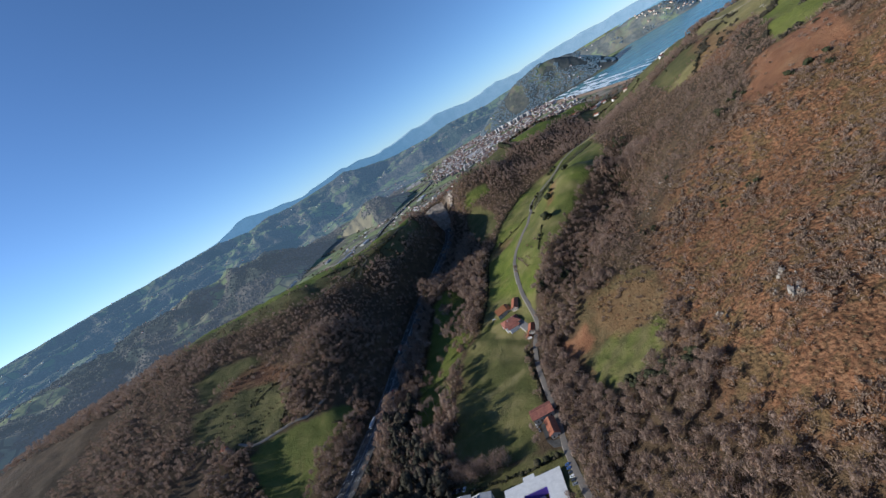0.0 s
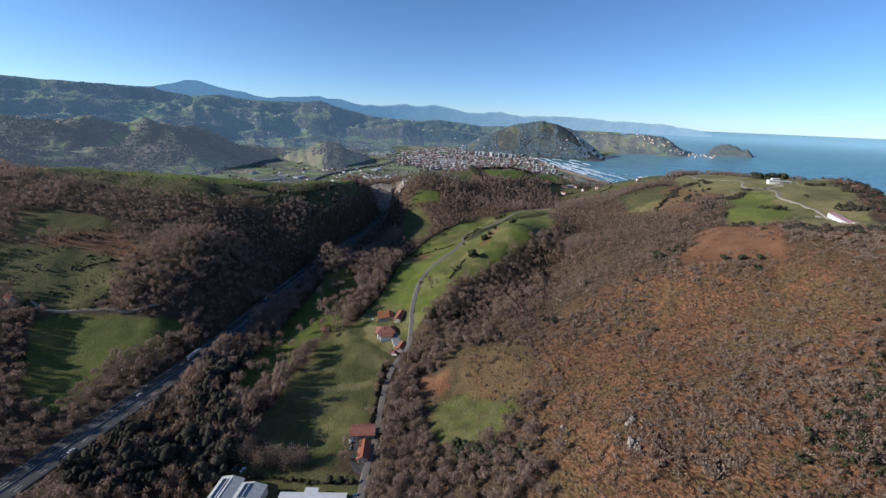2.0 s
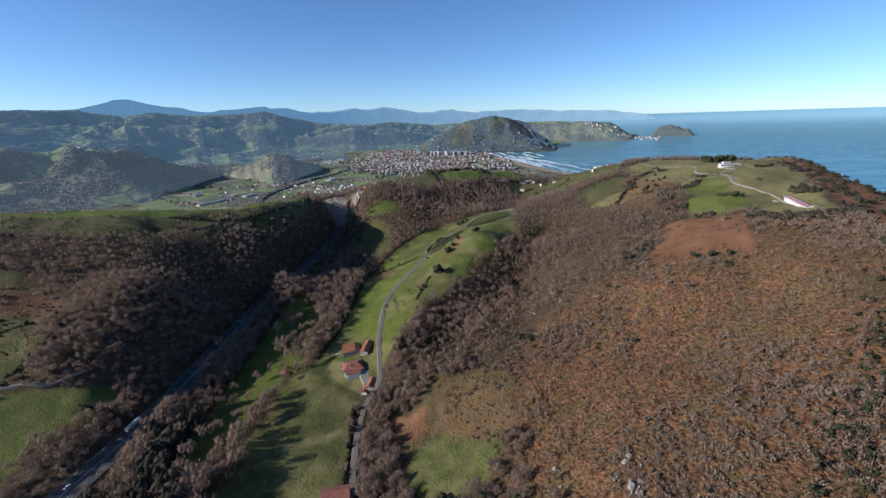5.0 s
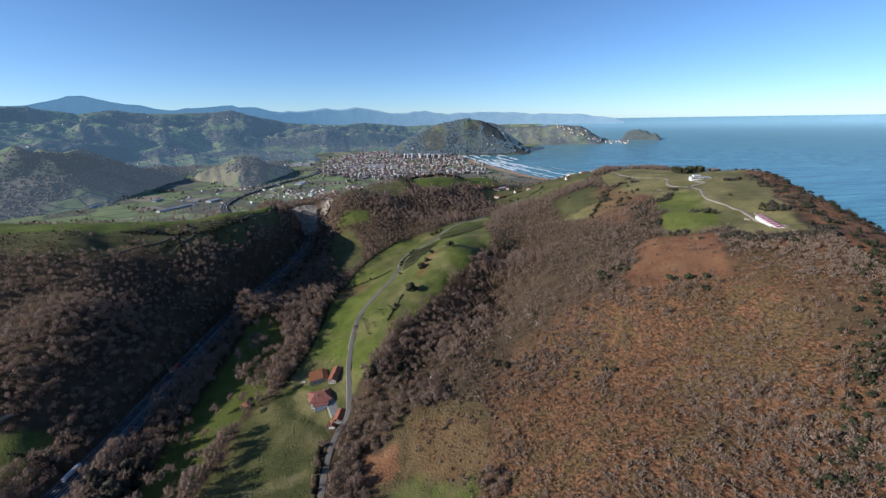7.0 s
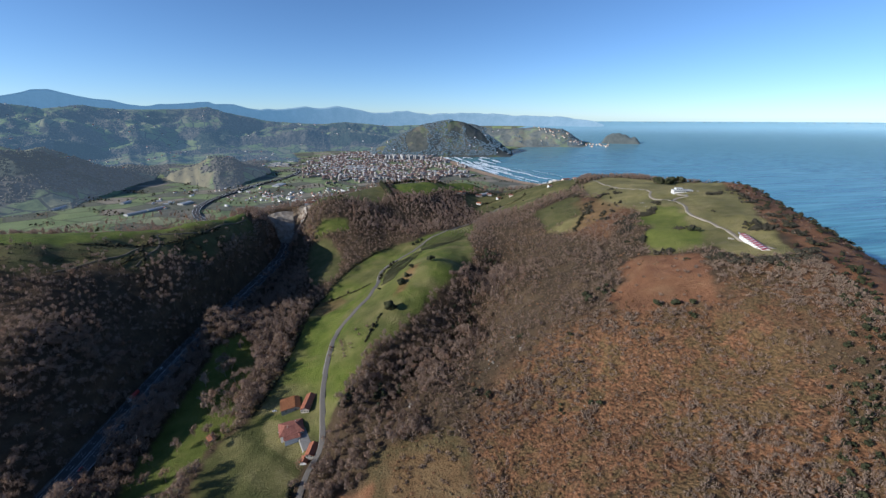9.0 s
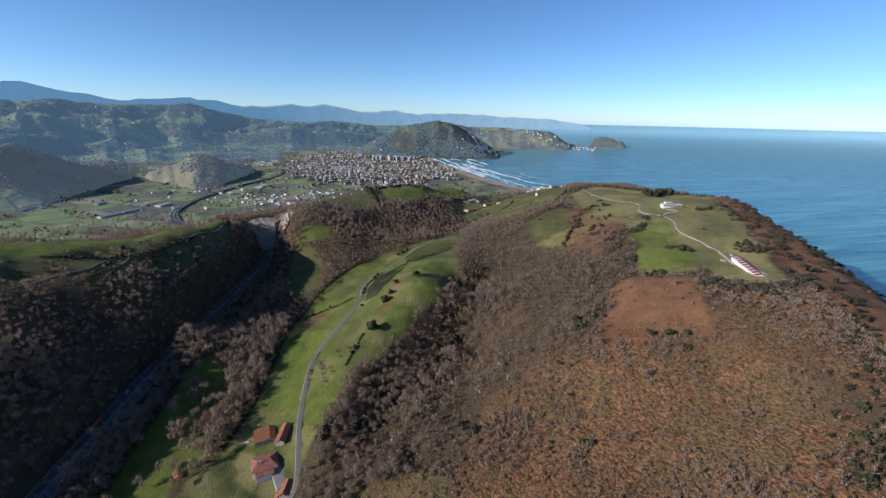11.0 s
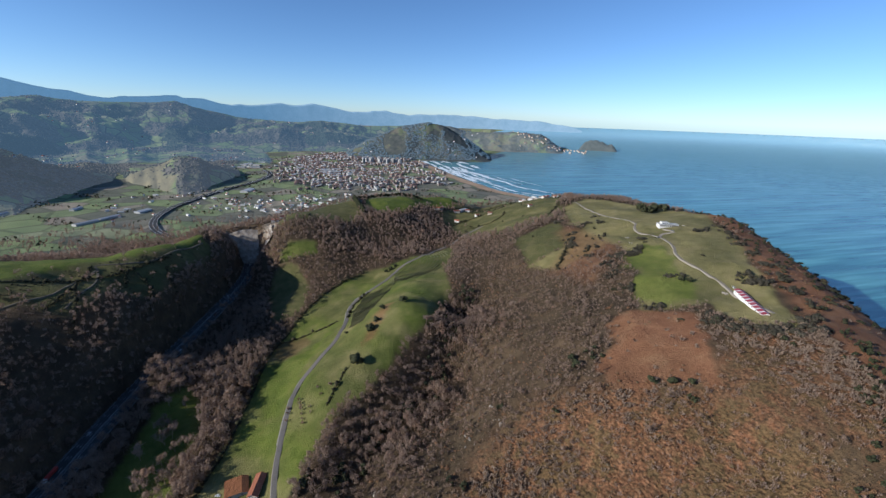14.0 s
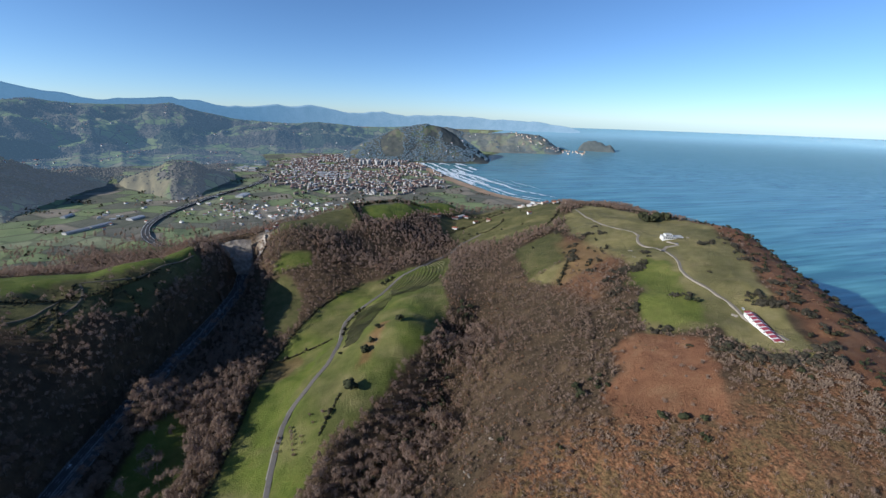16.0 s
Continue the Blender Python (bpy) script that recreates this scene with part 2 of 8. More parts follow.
def land(x, y, detail=True):
    """Height of the ground in metres above the sea, by true plan."""
    x, y = np.asarray(x, float), np.asarray(y, float)
    shape = x.shape
    x, y = x.ravel(), y.ravel()
    z = np.zeros(len(x))
    near = np.hypot(x - 100, y - 600) < 1700
    n = len(CONTROL)
    for i in range(0, len(x), 40000):
        s = slice(i, i + 40000)
        xx, yy = np.where(near[s], x[s], 100), np.where(near[s], y[s], 600)
        px, py = xx / 500, yy / 500
        k = tps((px[:, None] - CONTROL[None, :, 0] / 500) ** 2 + (py[:, None] - CONTROL[None, :, 1] / 500) ** 2)
        z[s] = k @ LAND_W[:n] + LAND_W[n] + LAND_W[n + 1] * px + LAND_W[n + 2] * py
    sd, _ = line_dist(x, y, SHORE)
    plain = np.where(sd > 0, np.minimum(sd * 0.04, 7.0), np.maximum(sd * 0.2, -30.0))
    w = 1 - step(1000, 1250, np.hypot((x - 100) * 0.95, y - 520))
    z = plain + (z - plain) * w
    if detail:
        md, _ = line_dist(x, y, [p[:2] for p in MOTORWAY])
        calm = step(16, 60, np.abs(md)) * w
        z = z + calm * (1.6 * waves(x, y, 3, 90, 3) + 0.5 * waves(x, y, 5, 22, 2))
    # motorway bed and the rock cutting
    md, mw = line_dist(x, y, [p[:2] for p in MOTORWAY])
    mz = np.interp(mw, range(len(MOTORWAY)), [p[2] for p in MOTORWAY])
    bed = 1 - step(12.5, 22, np.abs(md))
    z = z + (mz - 0.4 - z) * bed * (y < 1084)
    return z.reshape(shape)


def ground_z(x, y):
    return float(land(np.array([x]), np.array([y]))[0])

# ---------- land cover, in plan ----------
def inside(x, y, poly):
    hit = np.zeros(np.shape(x), bool)
    for (ax, ay), (bx, by) in zip(poly, poly[1:] + poly[:1]):
        cross = (ay > y) != (by > y)
        with np.errstate(divide="ignore", invalid="ignore"):
            hit ^= cross & (x < (bx - ax) * (y - ay) / (by - ay) + ax)
    return hit


def depth_in(x, y, poly):
    """Distance inside (positive) or outside (negative) a field's edge."""
    d, _ = line_dist(x, y, poly + poly[:1])
    return np.abs(d) * np.where(inside(x, y, poly), 1, -1)


SPUR_FIELD = [(-82, 470), (-61, 528), (-48, 619), (-36, 695), (-10, 754), (31, 829), (102, 885), (154, 890), (235, 911), (292, 949), (262, 860), (225, 790), (207, 689), (157, 607), (123, 579), (93, 546), (66, 522), (48, 516), (30, 500), (14, 470), (0, 440), (-14, 420), (-30, 430), (-70, 455)]
FARM_FIELD = [(-135, 299), (-122, 327), (-122, 372), (-113, 379), (-108, 434), (-86, 465), (-70, 480), (-30, 440), (-26, 412), (-37, 380), (-40, 334), (-42, 300), (-54, 290), (-56, 262), (-79, 262), (-100, 270), (-124, 290)]
RIVER_FIELD = [(-172, 340), (-170, 406), (-166, 485), (-158, 529), (-148, 600), (-118, 626), (-98, 600), (-94, 548), (-108, 507), (-90, 475), (-112, 440), (-126, 400), (-132, 360), (-150, 330)]
STRIP_FIELD = [(-46, 936), (-12, 925), (8, 860), (-3, 784), (-43, 773), (-63, 893)]
SOUTH_FIELD = [(-373, 392), (-355, 408), (-327, 413), (-287, 413), (-253, 421), (-244, 411), (-256, 397), (-272, 373), (-284, 372), (-286, 325), (-287, 305), (-312, 308), (-345, 345)]
SOUTH_PASTURE = [(-530, 570), (-496, 584), (-422, 580), (-410, 558), (-440, 550), (-465, 535), (-490, 515)]
SOUTH_BRACKEN = [(-462, 505), (-460, 533), (-440, 555), (-411, 562), (-352, 527), (-345, 502), (-360, 497), (-382, 510), (-432, 519), (-446, 506)]
SOUTH_ROUGH = [(-500, 500), (-467, 512), (-444, 511), (-427, 523), (-373, 510), (-337, 465), (-327, 421), (-356, 408), (-384, 402), (-470, 440)]
CREST_LAWN = [(-900, 735), (-620, 735), (-487, 724), (-400, 715), (-348, 727), (-321, 751), (-306, 784), (-271, 822), (-229, 839), (-190, 886), (-165, 950), (-180, 985), (-260, 990), (-420, 940), (-640, 860), (-900, 800)]
CREST_SLOPE = [(-640, 690), (-640, 745), (-480, 730), (-395, 722), (-348, 730), (-321, 751), (-306, 784), (-271, 822), (-229, 840), (-190, 886), (-163, 955), (-152, 940), (-166, 862), (-183, 826), (-180, 790), (-190, 760), (-204, 748), (-227, 745), (-230, 705), (-248, 690), (-284, 694), (-302, 690), (-322, 668), (-375, 650), (-480, 665)]
RUST_FIELD = [(272, 439), (326, 480), (383, 441), (359, 409), (311, 358), (296, 368), (265, 385), (262, 420)]
HEAD_FIELD = [(345, 475), (381, 533), (440, 618), (444, 718), (490, 875), (551, 950), (640, 1010), (660, 900), (672, 767), (658, 695), (560, 560), (490, 480), (446, 424), (413, 376), (387, 369), (385, 405), (388, 447), (358, 460)]
HEAD_BRIGHT = [(361, 500), (420, 600), (460, 617), (470, 590), (435, 529), (416, 472), (365, 470)]
HEAD_TILLED = [(361, 819), (465, 845), (430, 760), (398, 700), (330, 690)]
HEAD_PALE = [(398, 700), (430, 760), (470, 730), (440, 660), (345, 635), (330, 690)]
SLOPE_FIELD = [(2, 300), (4, 335), (29, 382), (86, 374), (100, 347), (86, 310), (72, 290), (65, 275), (35, 256), (12, 275)]
SLOPE_BRIGHT = [(8, 318), (40, 318), (73, 298), (65, 270), (32, 258), (10, 276)]
SLOPE_RUST = [(-4, 356), (24, 354), (27, 332), (0, 330)]
MID_BROWN = [(-56, 1150), (20, 1190), (81, 1240), (118, 1225), (122, 1142), (103, 1070), (27, 1051), (-49, 1045)]
MID_GREEN = [(132, 1160), (150, 1250), (259, 1270), (290, 1225), (230, 1160), (166, 1124)]
MID_GREEN_B = [(284, 1230), (275, 1300), (380, 1345), (430, 1310), (380, 1260)]
MID_SMALL = [(-46, 946), (-26, 975), (20, 970), (25, 945), (-35, 936)]
HOUSE_FIELDS = [(335, 1210), (440, 1290), (640, 1330), (690, 1180), (560, 1000), (534, 928), (470, 880), (385, 920), (340, 1010), (329, 1137)]
HEATH = [(84, 300), (107, 362), (150, 405), (191, 421), (230, 412), (262, 400), (300, 360), (330, 330), (300, 250), (240, 150), (180, 80), (90, 100), (60, 180), (72, 250)]
SEA_HEATH = [(340, 230), (382, 306), (408, 349), (452, 414), (497, 482), (600, 595), (650, 690), (690, 780), (900, 900), (900, 700), (700, 380), (600, 200), (430, 100)]
HEAD_RUST = [(335, 640), (345, 560), (395, 600), (440, 640), (450, 720), (455, 790), (420, 770), (400, 700)]
GARDEN = [(-60, 425), (-66, 462), (-40, 478), (-15, 470), (-14, 415), (-36, 405)]
BRACKEN_STRIP = [(72, 590), (92, 640), (110, 668), (119, 658), (98, 615), (82, 588)]
CREST_HEATH = [(300, 365), (325, 300), (335, 225), (375, 290), (415, 350), (440, 395), (400, 400), (385, 420), (360, 400), (325, 362)]
FARM_YARD = [(-70, 468), (-64, 436), (-51, 415), (-30, 405), (-20, 408), (-24, 428), (-32, 432), (-49, 430), (-54, 456)]
FARM_SOIL = [(-79, 489), (-56, 481), (-55, 465), (-74, 470)]
FARM_BANK = [(-92, 349), (-75, 354), (-59, 356), (-47, 359), (-49, 348), (-63, 345), (-88, 343)]
SLOPE_DRY = [(38, 369), (59, 367), (87, 350), (92, 325), (86, 302), (64, 296), (39, 318), (34, 345)]
YARD = [(-136, 205), (-134, 262), (-110, 266), (-60, 258), (-36, 250), (-30, 205)]

SPUR_TILLED = [(-38, 668), (-30, 714), (4, 712), (12, 690), (-10, 660)]
SPUR_BRIGHT = [(-37, 560), (-40, 635), (-20, 655), (10, 665), (30, 695), (44, 690), (22, 645), (4, 608), (-10, 570), (-16, 540)]
SHED_LAWN = [(390, 388), (404, 394), (412, 380), (398, 370)]


def cover(x, y):
    """How much of each ground cover lies at a place, 0 to 1."""
    j = 2.2 * waves(x, y, 41, 26, 2)

    ragged = fbm(x, y, 43, 26, 3)

    def f(poly, edge=2.0, rough=0.0):
        return step(-edge, edge, depth_in(x, y, poly) + j + rough * ragged)

    c = {}
    c["lawn"] = np.maximum.reduce([f(SPUR_FIELD) * np.clip(0.55 + 0.45 * waves(x, y, 45, 130, 3), 0.2, 1) * (1 - 0.85 * f(SPUR_TILLED, 3)), f(SPUR_BRIGHT, 3, 4) * (1 - f(SPUR_TILLED, 3)), f(SHED_LAWN, 1.5), f(HEAD_BRIGHT, 6, 12), f(CREST_LAWN), f(MID_GREEN), f(MID_GREEN_B), f(SLOPE_BRIGHT, 4, 7) * np.clip(0.25 + 0.5 * waves(x, y, 44, 22, 3), 0, 0.6), 0.15 * f(FARM_FIELD), 0.85 * f(RIVER_FIELD), 0.5 * f(SOUTH_FIELD), 0.7 * f(MID_SMALL)])
    c["olive"] = np.maximum.reduce([f(FARM_FIELD), f(SPUR_FIELD), f(SOUTH_FIELD), f(SOUTH_PASTURE, 6), f(SOUTH_ROUGH, 6) * 0.96, f(CREST_SLOPE, 5), f(HEAD_FIELD, 4, 7), f(HEAD_TILLED), f(HEAD_PALE, 4), 0.4 * f(SLOPE_FIELD, 4, 7), f(SLOPE_BRIGHT, 4, 7), f(MID_BROWN), f(STRIP_FIELD), f(HOUSE_FIELDS, 8), f(MID_SMALL), f(GARDEN), f(YARD)])
    c["rust"] = np.maximum.reduce([f(RUST_FIELD, 4, 9), 0.5 * f(SOUTH_BRACKEN, 5), f(SLOPE_RUST, 3), 0.35 * f(SLOPE_DRY, 5), 0.6 * f(BRACKEN_STRIP, 4), 0.32 * f(SPUR_TILLED, 3), f(SEA_HEATH, 8) * 0.97, f(HEAD_RUST, 14) * 0.6])
    c["heath"] = np.maximum.reduce([f(HEATH, 25), 0.8 * f(CREST_HEATH, 14), 0.6 * f(SOUTH_BRACKEN, 5), 0.75 * f(SOUTH_ROUGH, 6) * np.clip(0.3 + 0.9 * waves(x, y, 49, 45, 3), 0, 1), 0.5 * f(SLOPE_DRY, 9), 0.5 * f(SLOPE_FIELD, 4, 7) * (1 - f(SLOPE_BRIGHT, 4, 7)), 0.45 * f(CREST_SLOPE, 4) * np.clip(0.25 + 0.9 * waves(x, y, 46, 55, 3), 0, 1)])
    c["olive"] = c["olive"] * (1 - 0.8 * c["heath"] * f(CREST_SLOPE, 4))
    meadow = np.maximum.reduce([f(SPUR_FIELD), f(FARM_FIELD), f(HEAD_PALE), f(HOUSE_FIELDS)])
    c["dry"] = np.maximum.reduce([0.85 * f(FARM_YARD), 0.7 * f(FARM_SOIL), 0.8 * f(FARM_BANK), 0.12 * f(SLOPE_DRY, 5), 0.3 * f(SLOPE_BRIGHT, 4, 7) * np.clip(0.5 + waves(x, y, 42, 18, 3), 0, 1), 0.42 * meadow * np.clip(0.1 + 1.1 * waves(x, y, 47, 75, 4), 0, 1) * (1 - 0.8 * f(SPUR_BRIGHT, 3, 4)), 0.6 * f(HEAD_PALE, 4), f(HEAD_FIELD, 4, 7) * (1 - 0.8 * f(HEAD_BRIGHT, 6, 12)) * np.clip(0.78 + 0.35 * waves(x, y, 48, 110, 4), 0.2, 1)])
    sd, _ = line_dist(x, y, SHORE)
    r = np.hypot(x - REF[0], y - REF[1])
    c["sand"] = step(-60, -30, sd) * (1 - step(55, 75, sd + 3 * j)) * step(1600, 1690, y) * (1 - step(3180, 3260, y))
    inland = step(1180, 1320, y - 0.10 * np.abs(x)) * (1 - f(MID_GREEN_B))
    inland = np.maximum(inland, step(-430, -520, x) * step(930, 1010, y))
    c["plain"] = np.where(sd > 0, inland * (1 - c["sand"]), 0)
    face = np.exp(-(((x + 126) / 36) ** 2 + ((y - 1090) / 15) ** 2) ** 2) + np.exp(-(((x + 70) / 16) ** 2 + ((y - 1085 + 0.8 * (x + 70)) / 30) ** 2) ** 2)
    c["rock"] = np.clip(face, 0, 1) + np.where((sd < 28) & (y < 1560), 0.8, 0)
    return c


# ---------- the ground ----------
g_mat, gn, gl, gb = mat("hillside", 0.95, 0, 0.15)
a1, a2 = gn.new("ShaderNodeAttribute"), gn.new("ShaderNodeAttribute")
a1.attribute_name, a2.attribute_name = "cover_a", "cover_b"
s1, s2 = gn.new("ShaderNodeSeparateColor"), gn.new("ShaderNodeSeparateColor")
gl.new(a1.outputs["Color"], s1.inputs[0])
gl.new(a2.outputs["Color"], s2.inputs[0])
big, mid, small = (node_noise(gn, gl, s, 5).outputs["Fac"] for s in (0.013, 0.07, 0.45))
tiny = node_noise(gn, gl, 1.6, 3).outputs["Fac"]
grain = node_math(gn, gl, "ADD", node_math(gn, gl, "MULTIPLY", small, 0.55), node_math(gn, gl, "MULTIPLY", tiny, 0.45))
patch = node_math(gn, gl, "ADD", node_math(gn, gl, "MULTIPLY", mid, 0.6), node_math(gn, gl, "MULTIPLY", grain, 0.4))


def field_pattern(nodes, links, scale):
    """Plots of land: a colour for each cell and dark hedges along the joints."""
    tc = nodes.new("ShaderNodeTexCoord")
    wob = nodes.new("ShaderNodeTexNoise")
    wob.inputs["Scale"].default_value = scale * 2.5
    links.new(tc.outputs["Object"], wob.inputs["Vector"])
    mx = nodes.new("ShaderNodeMix")
    mx.data_type, mx.blend_type = "RGBA", "ADD"
    mx.inputs[0].default_value = 0.25 / scale
    links.new(tc.outputs["Object"], mx.inputs[6])
    links.new(wob.outputs["Color"], mx.inputs[7])
    vo, ve = nodes.new("ShaderNodeTexVoronoi"), nodes.new("ShaderNodeTexVoronoi")
    ve.feature = "DISTANCE_TO_EDGE"
    for v in (vo, ve):
        v.voronoi_dimensions = "2D"
        v.inputs["Scale"].default_value = scale
        links.new(mx.outputs[2], v.inputs["Vector"])
    sp = nodes.new("ShaderNodeSeparateColor")
    links.new(vo.outputs["Color"], sp.inputs[0])
    return sp, ve.outputs["Distance"]


litter = node_ramp(gn, gl, patch, [(0.3, (0.045, 0.032, 0.020)), (0.5, (0.085, 0.060, 0.036)), (0.7, (0.14, 0.098, 0.058))]).outputs[0]
lawn = node_ramp(gn, gl, patch, [(0.28, (0.072, 0.100, 0.016)), (0.5, (0.124, 0.152, 0.026)), (0.72, (0.180, 0.176, 0.046))]).outputs[0]
olive = node_ramp(gn, gl, patch, [(0.28, (0.060, 0.066, 0.022)), (0.5, (0.105, 0.102, 0.038)), (0.72, (0.165, 0.138, 0.066))]).outputs[0]
rust = node_ramp(gn, gl, patch, [(0.3, (0.145, 0.068, 0.036)), (0.5, (0.220, 0.108, 0.056)), (0.7, (0.285, 0.168, 0.090))]).outputs[0]
heath = node_ramp(gn, gl, node_math(gn, gl, "ADD", node_math(gn, gl, "MULTIPLY", patch, 0.4), node_math(gn, gl, "MULTIPLY", node_noise(gn, gl, 0.22, 6, rough=0.7).outputs["Fac"], 0.6)), [(0.37, (0.050, 0.038, 0.021)), (0.45, (0.118, 0.066, 0.035)), (0.53, (0.195, 0.094, 0.048)), (0.62, (0.275, 0.142, 0.078))]).outputs[0]
tus_tc, tus_c, tus_e = gn.new("ShaderNodeTexCoord"), gn.new("ShaderNodeTexVoronoi"), gn.new("ShaderNodeTexVoronoi")
tus_w = gn.new("ShaderNodeTexNoise")
tus_w.inputs["Scale"].default_value, tus_w.inputs["Detail"].default_value = 0.9, 3
gl.new(tus_tc.outputs["Object"], tus_w.inputs["Vector"])
tus_v = node_mix(gn, gl, 1.6, tus_tc.outputs["Object"], tus_w.outputs["Color"], "ADD")
gn[tus_v.node.name].clamp_factor = False
for tus in (tus_c, tus_e):
    tus.inputs["Scale"].default_value = 0.52
    gl.new(tus_v, tus.inputs["Vector"])
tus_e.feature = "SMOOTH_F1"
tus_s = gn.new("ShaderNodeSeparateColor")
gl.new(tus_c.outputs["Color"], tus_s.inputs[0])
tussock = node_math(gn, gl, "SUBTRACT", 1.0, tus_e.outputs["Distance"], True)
heath = node_mix(gn, gl, 0.45, heath, node_ramp(gn, gl, tus_s.outputs[0], [(0.1, (0.085, 0.058, 0.032)), (0.35, (0.160, 0.084, 0.043)), (0.6, (0.245, 0.120, 0.060)), (0.9, (0.305, 0.180, 0.098))]).outputs[0])
heath_olive = node_ramp(gn, gl, grain, [(0.34, (0.058, 0.048, 0.022)), (0.5, (0.112, 0.086, 0.038)), (0.66, (0.170, 0.125, 0.060))]).outputs[0]
heath = node_mix(gn, gl, node_ramp(gn, gl, node_math(gn, gl, "ADD", node_math(gn, gl, "MULTIPLY", big, 0.45), node_math(gn, gl, "MULTIPLY", mid, 0.55)), [(0.50, (0, 0, 0)), (0.56, (0.7, 0.7, 0.7))]).outputs[0], heath, heath_olive)
# Shade in the gaps between tussocks is darkened into the heath colour.
crevice_shade = node_ramp(gn, gl, tussock, [(0.25, (0.42, 0.42, 0.44)), (0.6, (1.12, 1.10, 1.08))]).outputs[0]
heath = node_mix(gn, gl, 1.0, heath, crevice_shade, "MULTIPLY")
dry = node_ramp(gn, gl, patch, [(0.28, (0.175, 0.158, 0.058)), (0.5, (0.245, 0.212, 0.088)), (0.72, (0.33, 0.275, 0.14))]).outputs[0]
sand = node_ramp(gn, gl, patch, [(0.3, (0.40, 0.27, 0.17)), (0.7, (0.52, 0.37, 0.25))]).outputs[0]
stone = node_ramp(gn, gl, grain, [(0.35, (0.24, 0.19, 0.14)), (0.65, (0.46, 0.40, 0.33))]).outputs[0]
cell, hedge_d = field_pattern(gn, gl, 0.011)
plots = node_ramp(gn, gl, cell.outputs[0], [(0.0, (0.196, 0.200, 0.152)), (0.22, (0.261, 0.312, 0.160)), (0.45, (0.326, 0.348, 0.210)), (0.62, (0.370, 0.326, 0.254)), (0.76, (0.290, 0.348, 0.167)), (0.9, (0.225, 0.217, 0.174))])
plots.color_ramp.interpolation = "CONSTANT"
plain = node_mix(gn, gl, node_math(gn, gl, "LESS_THAN", hedge_d, 0.07), node_mix(gn, gl, 0.35, plots.outputs[0], olive, "MULTIPLY"), (0.075, 0.078, 0.052))
plain = node_mix(gn, gl, 0.55, plots.outputs[0], plain)
col = litter
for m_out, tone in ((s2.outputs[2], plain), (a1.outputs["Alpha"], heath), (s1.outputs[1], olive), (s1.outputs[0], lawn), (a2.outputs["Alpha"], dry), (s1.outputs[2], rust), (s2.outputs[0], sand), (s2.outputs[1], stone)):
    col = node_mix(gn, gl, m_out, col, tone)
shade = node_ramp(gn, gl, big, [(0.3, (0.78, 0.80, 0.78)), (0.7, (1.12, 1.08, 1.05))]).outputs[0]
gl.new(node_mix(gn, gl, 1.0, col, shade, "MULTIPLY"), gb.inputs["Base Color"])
add_bump(gn, gl, gb, node_math(gn, gl, "ADD", grain, node_math(gn, gl, "MULTIPLY", node_math(gn, gl, "MULTIPLY", tussock, a1.outputs["Alpha"]), 0.9)), 1.0, 1.8)


def polar_sheet(r_list, a_list, fn):
    rr, aa = np.meshgrid(r_list, a_list, indexing="ij")
    x, y = REF[0] + rr * np.sin(aa), REF[1] + rr * np.cos(aa)
    return x, y, fn(x, y)


def sheet_mesh(name, verts, rows, cols, material, closed=False):
    idx = np.arange(rows * cols).reshape(rows, cols)
    if closed:
        idx = np.hstack([idx, idx[:, :1]])
    f = np.stack([idx[:-1, :-1], idx[:-1, 1:], idx[1:, 1:], idx[1:, :-1]], -1).reshape(-1, 4)
    me = bpy.data.meshes.new(name)
    me.vertices.add(len(verts))
    me.vertices.foreach_set("co", verts.astype(np.float32).ravel())
    me.loops.add(f.size)
    me.loops.foreach_set("vertex_index", f[:, ::-1].astype(np.int32).ravel())
    me.polygons.add(len(f))
    me.polygons.foreach_set("loop_start", np.arange(0, f.size, 4, dtype=np.int32))
    me.polygons.foreach_set("use_smooth", np.ones(len(f), bool))
    me.update(calc_edges=True)
    me.validate()
    me.materials.append(material)
    return new(name, me)


radii = [0.5, 30.0]
while radii[-1] < 33000:
    radii.append(radii[-1] + min(max(3.4, 0.0115 * radii[-1]), 30 if radii[-1] < 6000 else 3000))
fine = np.radians(np.arange(-66, 70, 0.30))
coarse = np.radians(np.arange(70, 294, 4.0))
angles = np.r_[fine, coarse]
gx, gy, gz = polar_sheet(np.array(radii), angles, land)
gc = cover(gx.ravel(), gy.ravel())
gv = squeeze(np.stack([gx, gy, gz], -1).reshape(-1, 3))
ground = sheet_mesh("ground", gv, len(radii), len(angles), g_mat, True)
for att, keys in (("cover_a", ("lawn", "olive", "rust", "heath")), ("cover_b", ("sand", "rock", "plain", "dry"))):
    layer = ground.data.attributes.new(att, "FLOAT_COLOR", "POINT")
    layer.data.foreach_set("color", np.clip(np.stack([gc[k] for k in keys], -1), 0, 1).astype(np.float32).ravel())
tagged(ground, "hilly winter farmland with meadows, bracken and leaf litter", "ground", kind="structure")

# ---------- the sea ----------
s_mat, sn, sl, sb = mat("sea_water", 0.26, 0, 0.45)
sw = node_noise(sn, sl, 0.004, 4)
# Far water is coloured paler, painting in sky reflection and haze.
s_sheen = sn.new("ShaderNodeAttribute")
s_sheen.attribute_name = "sky_sheen"
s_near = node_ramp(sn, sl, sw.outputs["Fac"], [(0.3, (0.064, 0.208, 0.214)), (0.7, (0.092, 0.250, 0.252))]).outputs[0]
s_tc, s_map = sn.new("ShaderNodeTexCoord"), sn.new("ShaderNodeMapping")
s_map.inputs["Rotation"].default_value = (0, 0, radians(32))
